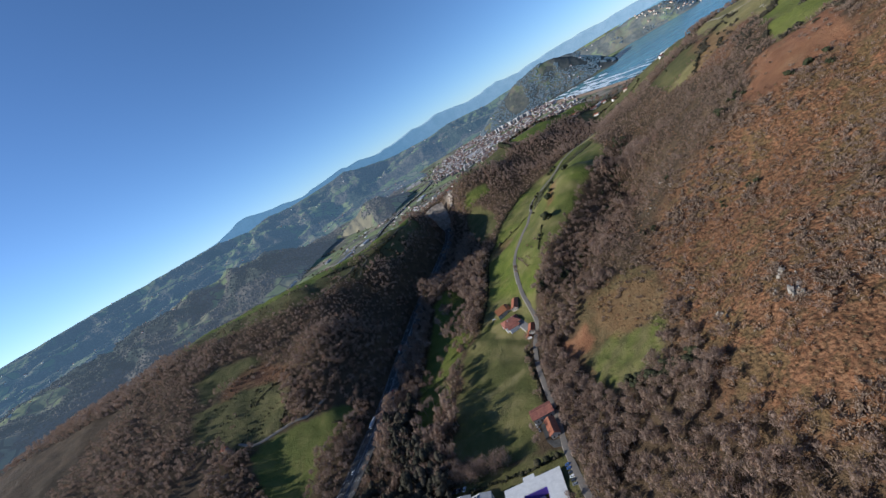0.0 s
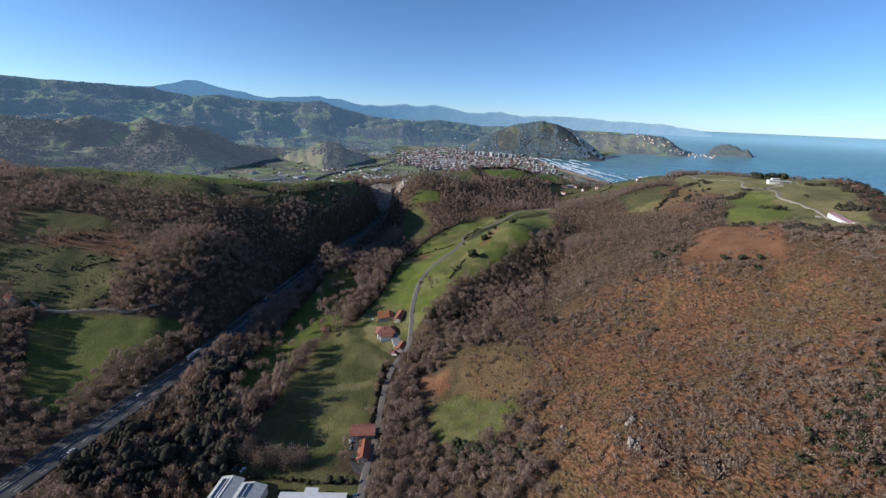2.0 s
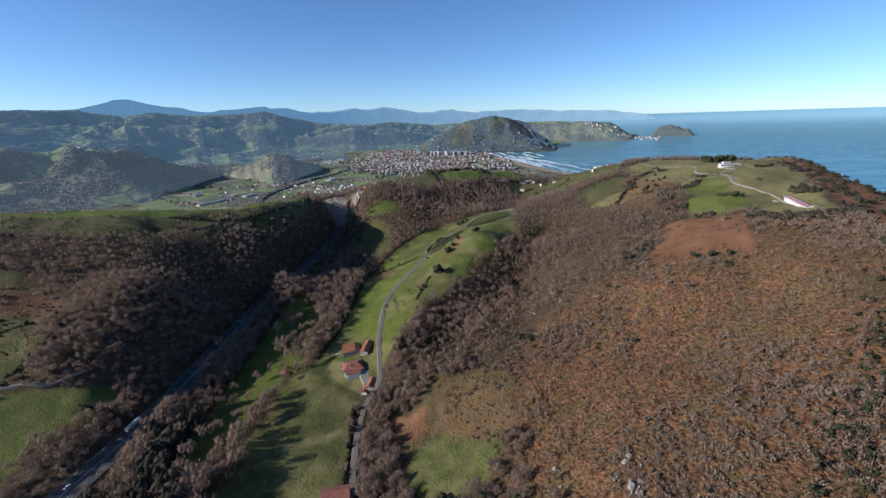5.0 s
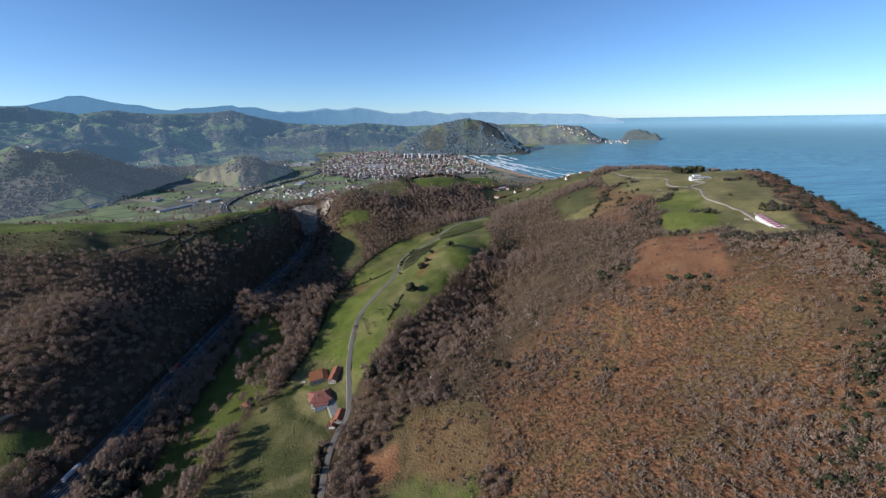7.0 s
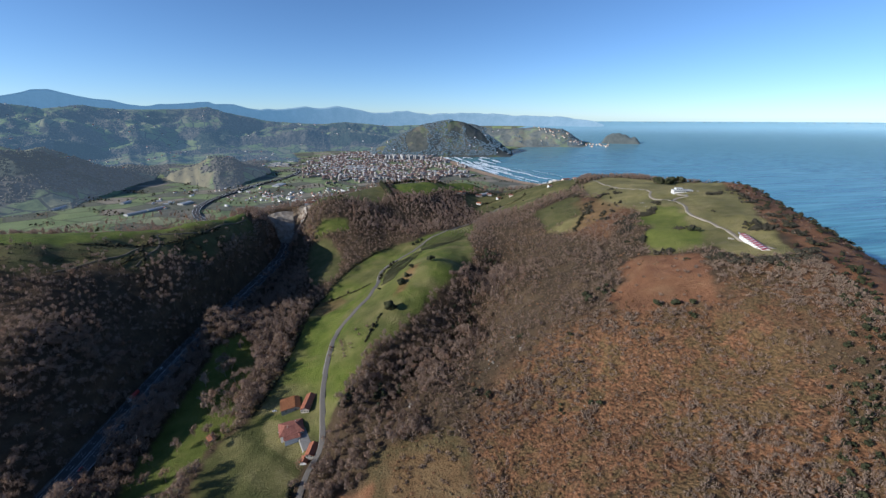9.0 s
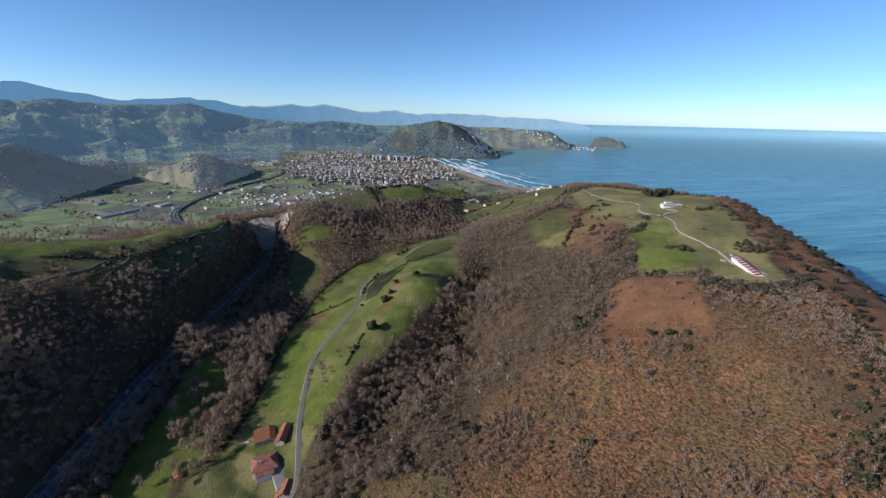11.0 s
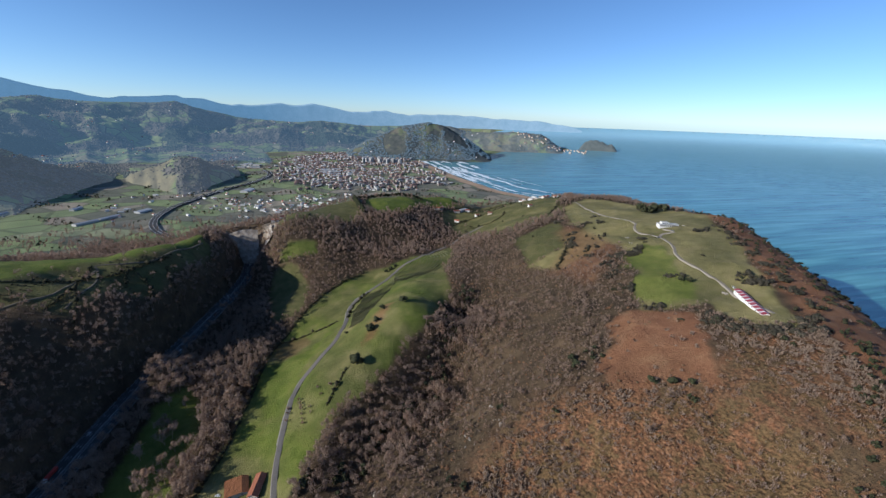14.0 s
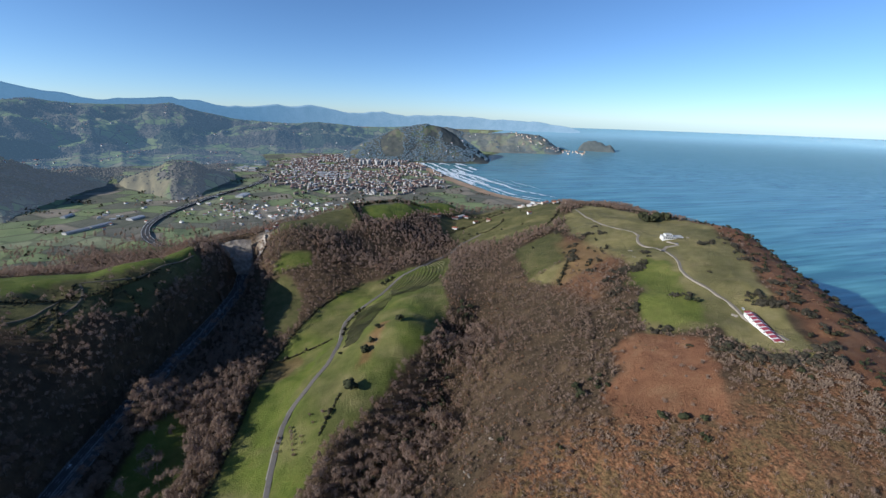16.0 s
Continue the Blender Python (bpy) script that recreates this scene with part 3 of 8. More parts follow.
s_map.inputs["Scale"].default_value = (0.0035, 0.042, 1)
s_wave = sn.new("ShaderNodeTexNoise")
s_wave.inputs["Scale"].default_value, s_wave.inputs["Detail"].default_value = 1.0, 6
sl.new(s_tc.outputs["Object"], s_map.inputs[0])
sl.new(s_map.outputs[0], s_wave.inputs["Vector"])
s_map2, s_wave2 = sn.new("ShaderNodeMapping"), sn.new("ShaderNodeTexNoise")
s_map2.inputs["Rotation"].default_value = (0, 0, radians(27))
s_map2.inputs["Scale"].default_value = (0.0011, 0.0125, 1)
s_wave2.inputs["Scale"].default_value, s_wave2.inputs["Detail"].default_value = 1.0, 4
sl.new(s_tc.outputs["Object"], s_map2.inputs[0])
sl.new(s_map2.outputs[0], s_wave2.inputs["Vector"])
s_both = node_math(sn, sl, "ADD", node_math(sn, sl, "MULTIPLY", s_wave.outputs["Fac"], 0.6), node_math(sn, sl, "MULTIPLY", s_wave2.outputs["Fac"], 0.4))
# Light and dark faces of the swell, painted as bands of colour.
s_swell_light = node_ramp(sn, sl, s_both, [(0.41, (0.55, 0.64, 0.70)), (0.50, (1.0, 1.0, 1.0)), (0.59, (1.65, 1.48, 1.40))]).outputs[0]
sl.new(node_mix(sn, sl, node_math(sn, sl, "SUBTRACT", 1.0, node_math(sn, sl, "MULTIPLY", s_sheen.outputs["Fac"], 1.6), True), node_mix(sn, sl, s_sheen.outputs["Fac"], s_near, (0.205, 0.345, 0.445)), s_swell_light, "MULTIPLY"), sb.inputs["Base Color"])
add_bump(sn, sl, sb, s_both, 0.5, 6.0)
s_r = list(np.arange(300, 4000, 60)) + list(np.geomspace(4000, 33000, 30))
s_a = np.radians(np.arange(2, 110, 0.5))
rr, aa = np.meshgrid(s_r, s_a, indexing="ij")
sx, sy = REF[0] + rr * np.sin(aa), REF[1] + rr * np.cos(aa)
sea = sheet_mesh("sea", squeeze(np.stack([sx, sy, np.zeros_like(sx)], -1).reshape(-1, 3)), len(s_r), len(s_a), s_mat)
# Painted sheen grows with distance from the flight.
s_lay = sea.data.attributes.new("sky_sheen", "FLOAT", "POINT")
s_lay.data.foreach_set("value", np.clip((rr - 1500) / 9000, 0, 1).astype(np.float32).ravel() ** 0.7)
tagged(sea, "calm deep blue sea with long low swell", "sea", kind="structure")


# ---------- distant hills ----------
def sea_bowl(d2):
    """Height of the squeezed sea at a squeezed distance from REF."""
    d2 = np.asarray(d2, float)
    d = np.where(d2 > NEAR, NEAR - SPAN * np.log(np.maximum(1 - (d2 - NEAR) / SPAN, 1e-3)), d2)
    return REF[2] * (1 - d2 / d)


def skyline_hills(name, material, prof, dist, front, back, foot_z, seed, rough, label, b0, b1, nb, nd, kind="structure", wavy=0.03):
    """A range of hills whose crest has the given heights: rows of bearing and elevation in degrees, seen from REF at a squeezed distance."""
    b = np.linspace(b0, b1, nb)
    e = np.interp(b, [p[0] for p in prof], [p[1] for p in prof]) + wavy * waves(b * 60, b * 0, seed + 9, 260 if wavy > 0.05 else 90, 4)
    f = np.linspace(-1, 0.6, nd)
    bb, ff = np.meshgrid(b, f)
    d = dist + np.where(ff < 0, ff * front, ff * back / 0.6)
    x, y = REF[0] + d * np.sin(np.radians(bb)), REF[1] + d * np.cos(np.radians(bb))
    foot = (REF[2] + d * np.tan(np.radians(np.interp(bb, (20, 24, 33), (-2.6, -1.8, -1.05)))) if foot_z is None else foot_z(d)) - 3
    crest_z = REF[2] + dist * np.tan(np.radians(e))[None, :] + 0 * bb
    rise = np.where(ff < 0, step(-1.0, 0.0, ff) ** 1.25, 1 - 0.9 * step(0, 0.6, ff))
    z = foot + (crest_z - foot) * rise
    room = np.clip((crest_z - foot) / 200, 0, 1.2) * np.clip(-ff * 3.0, 0, 1) * np.clip((1 + ff) * 4, 0, 1)
    z = z + room * rough * waves(x, y, seed, 620, 4)
    z = np.where(ff < 0, np.minimum(z, REF[2] + d * np.tan(np.radians(e - 0.08 * np.clip(-ff * 4, 0, 1)))), z)
    ob = sheet_mesh(name, np.stack([x, y, z], -1).reshape(-1, 3), nd, nb, material)
    return tagged(ob, label, "hills", kind=kind)


MOUNT = [(-62, 1.2), (-50, 1.6), (-43, 1.4), (-36, 1.65), (-32.4, 1.65), (-30.6, 2.15), (-29.4, 2.6), (-28.3, 2.66), (-27, 2.3), (-25, 1.8), (-22.8, 1.5), (-21, 1.2), (-18.6, 1.45), (-16, 1.6), (-14.6, 1.75), (-14, 1.5), (-12, 1.45), (-10.6, 1.05), (-7, 0.95), (-4, 1.3), (-2.6, 1.15), (-0.5, 1.35), (1.4, 1.1), (4.2, 0.55), (8.5, 0.8), (11.4, 0.35), (14.3, 0.55), (17.3, 0.6), (21, 0.3), (24.6, 0.2), (28.9, 0.0), (30.7, -0.25), (32.3, -0.5), (33.4, -0.9)]
INLAND = [(-62, 1.6), (-45, 1.7), (-41, 1.6), (-36, 1.5), (-32.4, 1.45), (-29, 0.8), (-25.8, 1.15), (-23.3, 0.8), (-19.7, 0.8), (-17.2, 0.95), (-15.1, 1.15), (-13, 0.5), (-10.2, 0.0), (-7.2, -0.6), (-2.7, -0.85), (0.6, -0.55), (4, -0.9), (6.3, -1.2), (10, -0.9), (14, -0.85), (17, -1.05), (19, -1.6), (21, -2.6)]
MIDDLE = [(-62, 0.1), (-50, -0.5), (-42, -0.3), (-36, -0.7), (-33.4, -1.0), (-30.7, -0.8), (-28.8, -0.25), (-27, -0.25), (-24.6, -1.6), (-22, -1.15), (-18.7, -2.5), (-15.4, -1.9), (-11.7, -2.45), (-7.8, -2.2), (-4.2, -1.7), (-1.5, -2.5), (1.5, -2.0), (5, -2.7), (8, -3.6), (11, -4.4)]
LOWER = [(-62, -2.0), (-50, -2.5), (-40, -2.3), (-33.9, -2.9), (-32, -2.6), (-30.3, -3.35), (-27.8, -4.1), (-25.1, -4.2), (-23, -3.8), (-21.5, -4.1), (-19.2, -3.8), (-17.4, -4.35), (-13.4, -4.0), (-11.5, -4.2), (-9, -4.2), (-6, -4.4), (-3.5, -4.9), (-2, -5.7)]
KNOLLS = [(-62, -3.2), (-50, -3.8), (-42, -3.2), (-37, -3.6), (-34, -3.3), (-32.8, -3.1), (-31.3, -3.45), (-28.5, -4.4), (-25.5, -5.3), (-23.1, -6.0), (-21, -6.7), (-19, -7.6), (-17, -9.5)]
KNOLL_B = [(-24.5, -9.6), (-22, -7.9), (-20.4, -6.9), (-18.6, -5.75), (-16.8, -5.05), (-15, -4.65), (-13.2, -4.8), (-11.6, -5.45), (-9.2, -6.3), (-7.2, -7.4), (-5, -9.5)]
TOWN_HILL = [(2, -5.3), (5.8, -2.85), (7.9, -2.0), (10.3, -0.95), (12, -0.65), (14, -0.3), (16.1, -0.65), (17.8, -1.5), (19.6, -2.5), (21.1, -3.5), (22.1, -4.25), (23.2, -5.4)]
PORT_HILL = [(12.6, -0.9), (16.8, -0.75), (18.9, -1.35), (21.7, -1.42), (25.1, -1.22), (28.4, -1.43), (29.5, -1.85), (30.2, -2.45), (31.4, -3.2)]


def hill_material(name, dark, green, brown, scale, wood=0.5):
    """Woods, fields and rough grass in irregular patches."""
    m, n, l, b = mat(name, 1.0, 0, 0.1)
    fields, tint = node_noise(n, l, scale, 3, rough=0.4), node_noise(n, l, scale * 0.45, 3)
    woods, fine_n = node_noise(n, l, scale * 0.6, 6, rough=0.62), node_noise(n, l, 0.03, 5)
    pale = tuple(v * 1.18 for v in green)
    r = node_ramp(n, l, fields.outputs["Fac"], [(0.36, brown), (0.44, green), (0.50, tuple(v * 0.82 for v in green)), (0.56, pale), (0.62, brown)])
    g = node_mix(n, l, node_ramp(n, l, tint.outputs["Fac"], [(0.45, (0, 0, 0)), (0.6, (1, 1, 1))]).outputs[0], r.outputs[0], brown)
    dk = node_ramp(n, l, fine_n.outputs["Fac"], [(0.3, tuple(v * 0.78 for v in dark)), (0.7, (dark[0] * 1.45, dark[1] * 1.3, dark[2] * 1.2))]).outputs[0]
    w = node_ramp(n, l, woods.outputs["Fac"], [(wood - 0.025, (0, 0, 0)), (wood + 0.025, (1, 1, 1))])
    l.new(node_mix(n, l, w.outputs[0], g, dk), b.inputs["Base Color"])
    add_bump(n, l, b, fine_n.outputs["Fac"], 0.35, 10.0)
    return m


# Distance haze is put into the mountains as blue colour and emission.
m_far = simple("haze_glow_mountain", (0.16, 0.21, 0.24), (0.25, 0.30, 0.33), 0.012, 1.0)
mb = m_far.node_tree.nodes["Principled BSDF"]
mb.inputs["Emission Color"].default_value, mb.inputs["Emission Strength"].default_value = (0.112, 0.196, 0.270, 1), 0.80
skyline_hills("mountains", m_far, MOUNT, 4797, 4, 2, None, 21, 0, "far mountain range on the horizon, blue with painted haze", -64, 33.4, 900, 12, "backdrop", 0.07)


def hinterland(b, d):
    """Height of the hill country behind the plain at a bearing in degrees and a squeezed distance from REF."""
    b, d = np.asarray(b, float), np.asarray(d, float)
    foot = sea_bowl(d) - 6

    def crest(prof, dist, miss):
        bs, es = [p[0] for p in prof], [p[1] for p in prof]
        e = np.interp(b + 0.5 * fbm(b * 40, b * 0, 61, 60, 3), bs, es, left=es[0] if bs[0] < -60 else miss, right=miss)
        return np.maximum(REF[2] + dist * np.tan(np.radians(e)), sea_bowl(dist) - 6)

    knoll = np.maximum(crest(KNOLLS, 2350, -12), crest(KNOLL_B, 2420, -12))
    lower, middle, inland = crest(LOWER, 3480, -8), crest(MIDDLE, 3950, -7), crest(INLAND, 4420, -6)
    low = sea_bowl(2900) + 4
    start = 2380 - 740 * np.clip((knoll - 5) / 95, 0.12, 1)
    knots = [(start, sea_bowl(start) - 4), (2380, knoll), (2640, np.maximum(0.5 * knoll + 0.35 * lower - 8, low - 6)), (2960, np.maximum(0.8 * lower + 0.12 * knoll, low - 4)), (3480, lower), (3690, 0.5 * lower + 0.5 * middle - 26),
             (3950, middle), (4170, 0.5 * middle + 0.5 * inland - 34), (4420, inland), (4660, inland * 0.55)]
    z = np.where(d <= knots[0][0], knots[0][1], knots[-1][1])
    for (d0, z0), (d1, z1) in zip(knots[:-1], knots[1:]):
        f = (d - d0) / (d1 - d0)
        z = np.where((f >= 0) & (f <= 1), z0 + (z1 - z0) * f * f * (3 - 2 * f), z)
    x, y = d * np.sin(np.radians(b)), d * np.cos(np.radians(b))
    x, y = x + 70 * fbm(x, y, 71, 330, 2), y + 70 * fbm(x, y, 72, 330, 2)
    room = np.clip((z - foot - 8) / 70, 0, 1.35)
    near_top = np.clip(np.abs(d - 4420) / 160, 0.15, 1)
    z = z + room * near_top * (38 * fbm(x, y, 63, 390, 4, True) + 14 * fbm(x, y, 64, 130, 3))
    e_top = np.interp(b, [p[0] for p in INLAND], [p[1] for p in INLAND])
    z = z - 30 * step(4, 9, b) * (1 - np.clip(room * 3, 0, 1))
    return np.where((d > 3500) & (b < 20), np.minimum(z, REF[2] + d * np.tan(np.radians(e_top + 0.04))), z)


def hill_cover(b, d):
    """Share of leafless wood, pine wood and pale grass on the hills."""
    z0, z1, z2 = hinterland(b, d), hinterland(b, d + 14), hinterland(b + 0.2, d)
    away, across = (z1 - z0) / 14, (z2 - z0) / (d * 0.00349)
    x, y = d * np.sin(np.radians(b)), d * np.cos(np.radians(b))
    steep = np.hypot(away, across)
    n = fbm(x, y, 66, 190, 4)
    wood = step(0.07, 0.22, n + 1.0 * (steep - 0.34) + 0.35 * np.clip(-away, 0, 1) + 0.5 * np.clip(across * -1.0, 0, 0.6))
    pine = step(0.10, 0.25, fbm(x, y, 67, 240, 3) - 0.15) * wood
    bw = b + 1.6 * fbm(x, y, 68, 120, 3)
    grass = step(-23, -21, bw) * (1 - step(-17.2, -16.2, bw)) * (d < 2440) * step(1650, 1800, d)
    left_knoll = (b < -20.5) & (d < 2800)
    wood = np.where(left_knoll, np.maximum(wood, step(-0.35, 0.0, n)), wood)
    pine = np.where(left_knoll & (z0 > 95), np.maximum(pine, 0.8 * step(-0.2, 0.2, n)), pine)
    right_knoll = (b > -15.5) & (b < -7) & (d < 2800)
    wood = np.where(right_knoll, np.maximum(wood, step(-0.45, -0.1, n)), wood)
    return z0, wood * (1 - grass), pine * (1 - grass), grass


def country_material(name, k, glow, haze=(0.050, 0.076, 0.102, 1)):
    """Hill country: plots of grass and stubble with hedges, woods and pines by the cover layer, plus haze as emission.
    """
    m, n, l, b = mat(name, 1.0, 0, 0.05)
    at = n.new("ShaderNodeAttribute")
    at.attribute_name = "cover_h"
    sp = n.new("ShaderNodeSeparateColor")
    l.new(at.outputs["Color"], sp.inputs[0])
    cellc, edge = field_pattern(n, l, 0.0125)
    grain_n, mid_n = node_noise(n, l, 0.05, 5).outputs["Fac"], node_noise(n, l, 0.008, 4).outputs["Fac"]
    tones = [(0.0, (0.120, 0.150, 0.062)), (0.2, (0.165, 0.190, 0.080)), (0.36, (0.150, 0.140, 0.085)), (0.5, (0.140, 0.175, 0.068)), (0.66, (0.185, 0.180, 0.105)), (0.82, (0.115, 0.140, 0.070))]
    r = node_ramp(n, l, cellc.outputs[0], [(p, tuple(v * k for v in c)) for p, c in tones])
    r.color_ramp.interpolation = "CONSTANT"
    field_c = node_mix(n, l, node_math(n, l, "LESS_THAN", edge, 0.055), r.outputs[0], (0.055 * k, 0.062 * k, 0.045 * k))
    wood_c = node_ramp(n, l, grain_n, [(0.32, (0.055 * k, 0.052 * k, 0.045 * k)), (0.68, (0.118 * k, 0.106 * k, 0.090 * k))]).outputs[0]
    pine_c = node_ramp(n, l, grain_n, [(0.32, (0.026 * k, 0.036 * k, 0.030 * k)), (0.68, (0.050 * k, 0.064 * k, 0.048 * k))]).outputs[0]
    col = node_mix(n, l, sp.outputs[0], field_c, wood_c)
    col = node_mix(n, l, sp.outputs[1], col, pine_c)
    col = node_mix(n, l, sp.outputs[2], col, (0.150 * k, 0.132 * k, 0.078 * k))
    tone = node_ramp(n, l, mid_n, [(0.3, (0.80, 0.82, 0.84)), (0.7, (1.15, 1.12, 1.08))]).outputs[0]
    l.new(node_mix(n, l, 1.0, col, tone, "MULTIPLY"), b.inputs["Base Color"])
    add_bump(n, l, b, grain_n, 0.5, 6.0)
    # The ground emits a haze tint in place of scattering air.
    b.inputs["Emission Color"].default_value, b.inputs["Emission Strength"].default_value = haze, glow
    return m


# Greyer haze tint emitted by the knolls and their woods.
VALLEY_HAZE = (0.062, 0.070, 0.078, 1)


def country_sheet(name, d0, d1, gap, material, label, kind):
    bs, ds = np.arange(-64, 22, 0.13), np.arange(d0, d1, gap)
    bb, dd = np.meshgrid(bs, ds)
    z, wood, pine, grass = hill_cover(bb, dd)
    v = np.stack([REF[0] + dd * np.sin(np.radians(bb)), REF[1] + dd * np.cos(np.radians(bb)), z], -1).reshape(-1, 3)
    ob = sheet_mesh(name, v, len(ds), len(bs), material)
    layer = ob.data.attributes.new("cover_h", "FLOAT_COLOR", "POINT")
    layer.data.foreach_set("color", np.stack([wood, pine, grass, np.ones_like(wood)], -1).astype(np.float32).ravel())
    return tagged(ob, label, "hills", kind=kind)


country_sheet("near_hills", 1640, 2900, 13, country_material("hedged_knolls", 1.25, 0.7, VALLEY_HAZE), "wooded knolls and pale grass slopes at the edge of the plain", "structure")
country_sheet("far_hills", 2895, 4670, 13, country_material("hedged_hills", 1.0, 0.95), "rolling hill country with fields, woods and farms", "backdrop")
m_town_hill = hill_material("pine_wooded_hill", (0.070, 0.082, 0.080), (0.130, 0.155, 0.092), (0.135, 0.125, 0.100), 0.012, 0.45)
skyline_hills("town_hill", m_town_hill, TOWN_HILL, 3450, 330, 300, sea_bowl, 24, 16, "dark wooded hill above the end of the beach", 2, 23.2, 140, 30)
m_port_hill = hill_material("grassy_headland", (0.135, 0.160, 0.160), (0.210, 0.260, 0.165), (0.215, 0.210, 0.165), 0.010, 0.48)
skyline_hills("port_hill", m_port_hill, PORT_HILL, 4150, 330, 120, sea_bowl, 25, 16, "green headland above a harbour village", 12.6, 31.4, 110, 20)


# ---------- roads ----------
def spline(points, gap):
    """Points every gap metres along a smooth curve through the given ones."""
    p = np.array(points, float)
    p = np.vstack([2 * p[0] - p[1], p, 2 * p[-1] - p[-2]])
    out = []
    for i in range(1, len(p) - 2):
        n = max(2, int(np.linalg.norm(p[i + 1] - p[i]) / gap))
        for k in range(n):
            t = k / n
            out.append(0.5 * ((2 * p[i]) + (-p[i - 1] + p[i + 1]) * t + (2 * p[i - 1] - 5 * p[i] + 4 * p[i + 1] - p[i + 2]) * t * t + (-p[i - 1] + 3 * p[i] - 3 * p[i + 1] + p[i + 2]) * t ** 3))
    out.append(p[-2])
    return np.array(out)


def side_of(line):
    d = np.gradient(line[:, :2], axis=0)
    d /= np.linalg.norm(d, axis=1)[:, None]
    return np.stack([d[:, 1], -d[:, 0]], -1)


def ribbon(name, line, z, offsets, heights, material, parent=None, label=""):
    """A strip along a line: cross-section given by offsets to the right and heights above z."""
    n = side_of(line)
    rows = [np.column_stack([line[:, :2] + n * o, z + h]) for o, h in zip(offsets, heights)]
    v = np.stack(rows, 1).reshape(-1, 3)
    k = len(offsets)
    f = [(i * k + j, i * k + j + 1, (i + 1) * k + j + 1, (i + 1) * k + j) for i in range(len(line) - 1) for j in range(k - 1)]
    return link_mesh(name, v, [q[::-1] for q in f], material, parent, label)


m_asphalt = simple("worn_asphalt", (0.044, 0.043, 0.041), (0.072, 0.070, 0.066), 0.6, 0.8, spec=0.25, bump=0.2)
m_lane = simple("pale_lane_surface", (0.140, 0.124, 0.104), (0.215, 0.19, 0.16), 0.8, 0.9, bump=0.3)
m_track = simple("pale_gravel_track", (0.20, 0.17, 0.13), (0.32, 0.275, 0.22), 0.7, 0.95, bump=0.3)
m_paint = simple("road_paint", (0.55, 0.55, 0.53), (0.75, 0.75, 0.72), 0.5, 0.6)
m_steel = simple("galvanised_steel", (0.22, 0.22, 0.23), (0.32, 0.33, 0.33), 0.5, 0.45, 0.8)

mline = spline(MOTORWAY, 6.0)
mz = mline[:, 2] + 0.25
motorway = ribbon("motorway", mline, mz, (-11.6, -11.2, -1.0, -0.9, 0.9, 1.0, 11.2, 11.6), (-1.5, 0, 0, 0.12, 0.12, 0, 0, -1.5), m_asphalt)
tagged(motorway, "four-lane asphalt motorway running through the valley", "motorway", kind="structure")
for off in (-10.4, -1.6, 1.6, 10.4):
    ribbon("edge_line", mline, mz, (off - 0.1, off + 0.1), (0.012, 0.012), m_paint, motorway, "white edge line")
dash_line = spline(MOTORWAY, 4.5)
for off in (-7.5, -4.5, 4.5, 7.5):
    n = side_of(dash_line)
    v, f = [], []
    for i in range(0, len(dash_line) - 1, 3):
        for j, s in ((i, -0.1), (i, 0.1), (i + 1, 0.1), (i + 1, -0.1)):
            v.append((*(dash_line[j, :2] + n[j] * (off + s)), dash_line[j, 2] + 0.265))
        k = len(v) - 4
        f.append((k, k + 1, k + 2, k + 3))
    ob = link_mesh("lane_dashes", v, f, m_paint, motorway, "row of white lane dashes")
for off in (-11.3, -0.5, 0.5, 11.3):
    ribbon("crash_barrier", mline, mz, (off - 0.05, off + 0.08, off + 0.08, off - 0.05, off - 0.05), (0.45, 0.50, 0.72, 0.78, 0.45), m_steel, motorway, "galvanised crash barrier rail")

LANE = [(-32, 200), (-34, 225), (-35, 252), (-33, 281), (-33, 320), (-31, 357), (-25, 388), (-14, 410), (-13, 440), (-14, 469), (-12, 500), (-8, 535), (0, 573), (22, 607), (46, 643), (60, 690), (66, 732), (84, 770), (125, 812), (165, 862), (205, 890), (265, 945), (300, 975), (345, 1030), (400, 1060)]
DRIVE = [(412, 398), (424, 438), (437, 470), (446, 502), (450, 532), (462, 560), (483, 587), (500, 624), (502, 641), (499, 664), (503, 681), (511, 694), (525, 712), (531, 769), (544, 833), (565, 907), (590, 980)]
CLUB_DRIVE = [(500, 630), (515, 640), (531, 636), (530, 655)]
SOUTH_TRACK = [(-400, 420), (-372, 410), (-340, 416), (-318, 420), (-300, 418), (-280, 430)]


def drape(name, pts, width, material, label, lift=0.35):
    ln = spline([(x, y, 0) for x, y in pts], 3.0)
    n = side_of(ln)
    zc = np.maximum.reduce([land(ln[:, 0] + n[:, 0] * o, ln[:, 1] + n[:, 1] * o) for o in (-width / 2, 0, width / 2)])
    zc = np.convolve(np.pad(zc, 3, mode="edge"), np.ones(7) / 7, "valid")
    w = width / 2
    ob = ribbon(name, ln, zc + lift, (-w - 0.8, -w, 0, w, w + 0.8), (-1.6, 0, 0.06, 0, -1.6), material)
    return tagged(ob, label, "road", kind="structure")


drape("farm_lane", LANE, 4.4, m_lane, "narrow grey farm lane winding up the spur")
drape("headland_drive", DRIVE, 3.0, m_track, "pale gravel drive across the headland pasture")
drape("club_drive", CLUB_DRIVE, 4.0, m_track, "short pale gravel drive to the white house")
m_earth = simple("trodden_earth", (0.085, 0.070, 0.045), (0.15, 0.125, 0.085), 0.6, 0.95, bump=0.3)
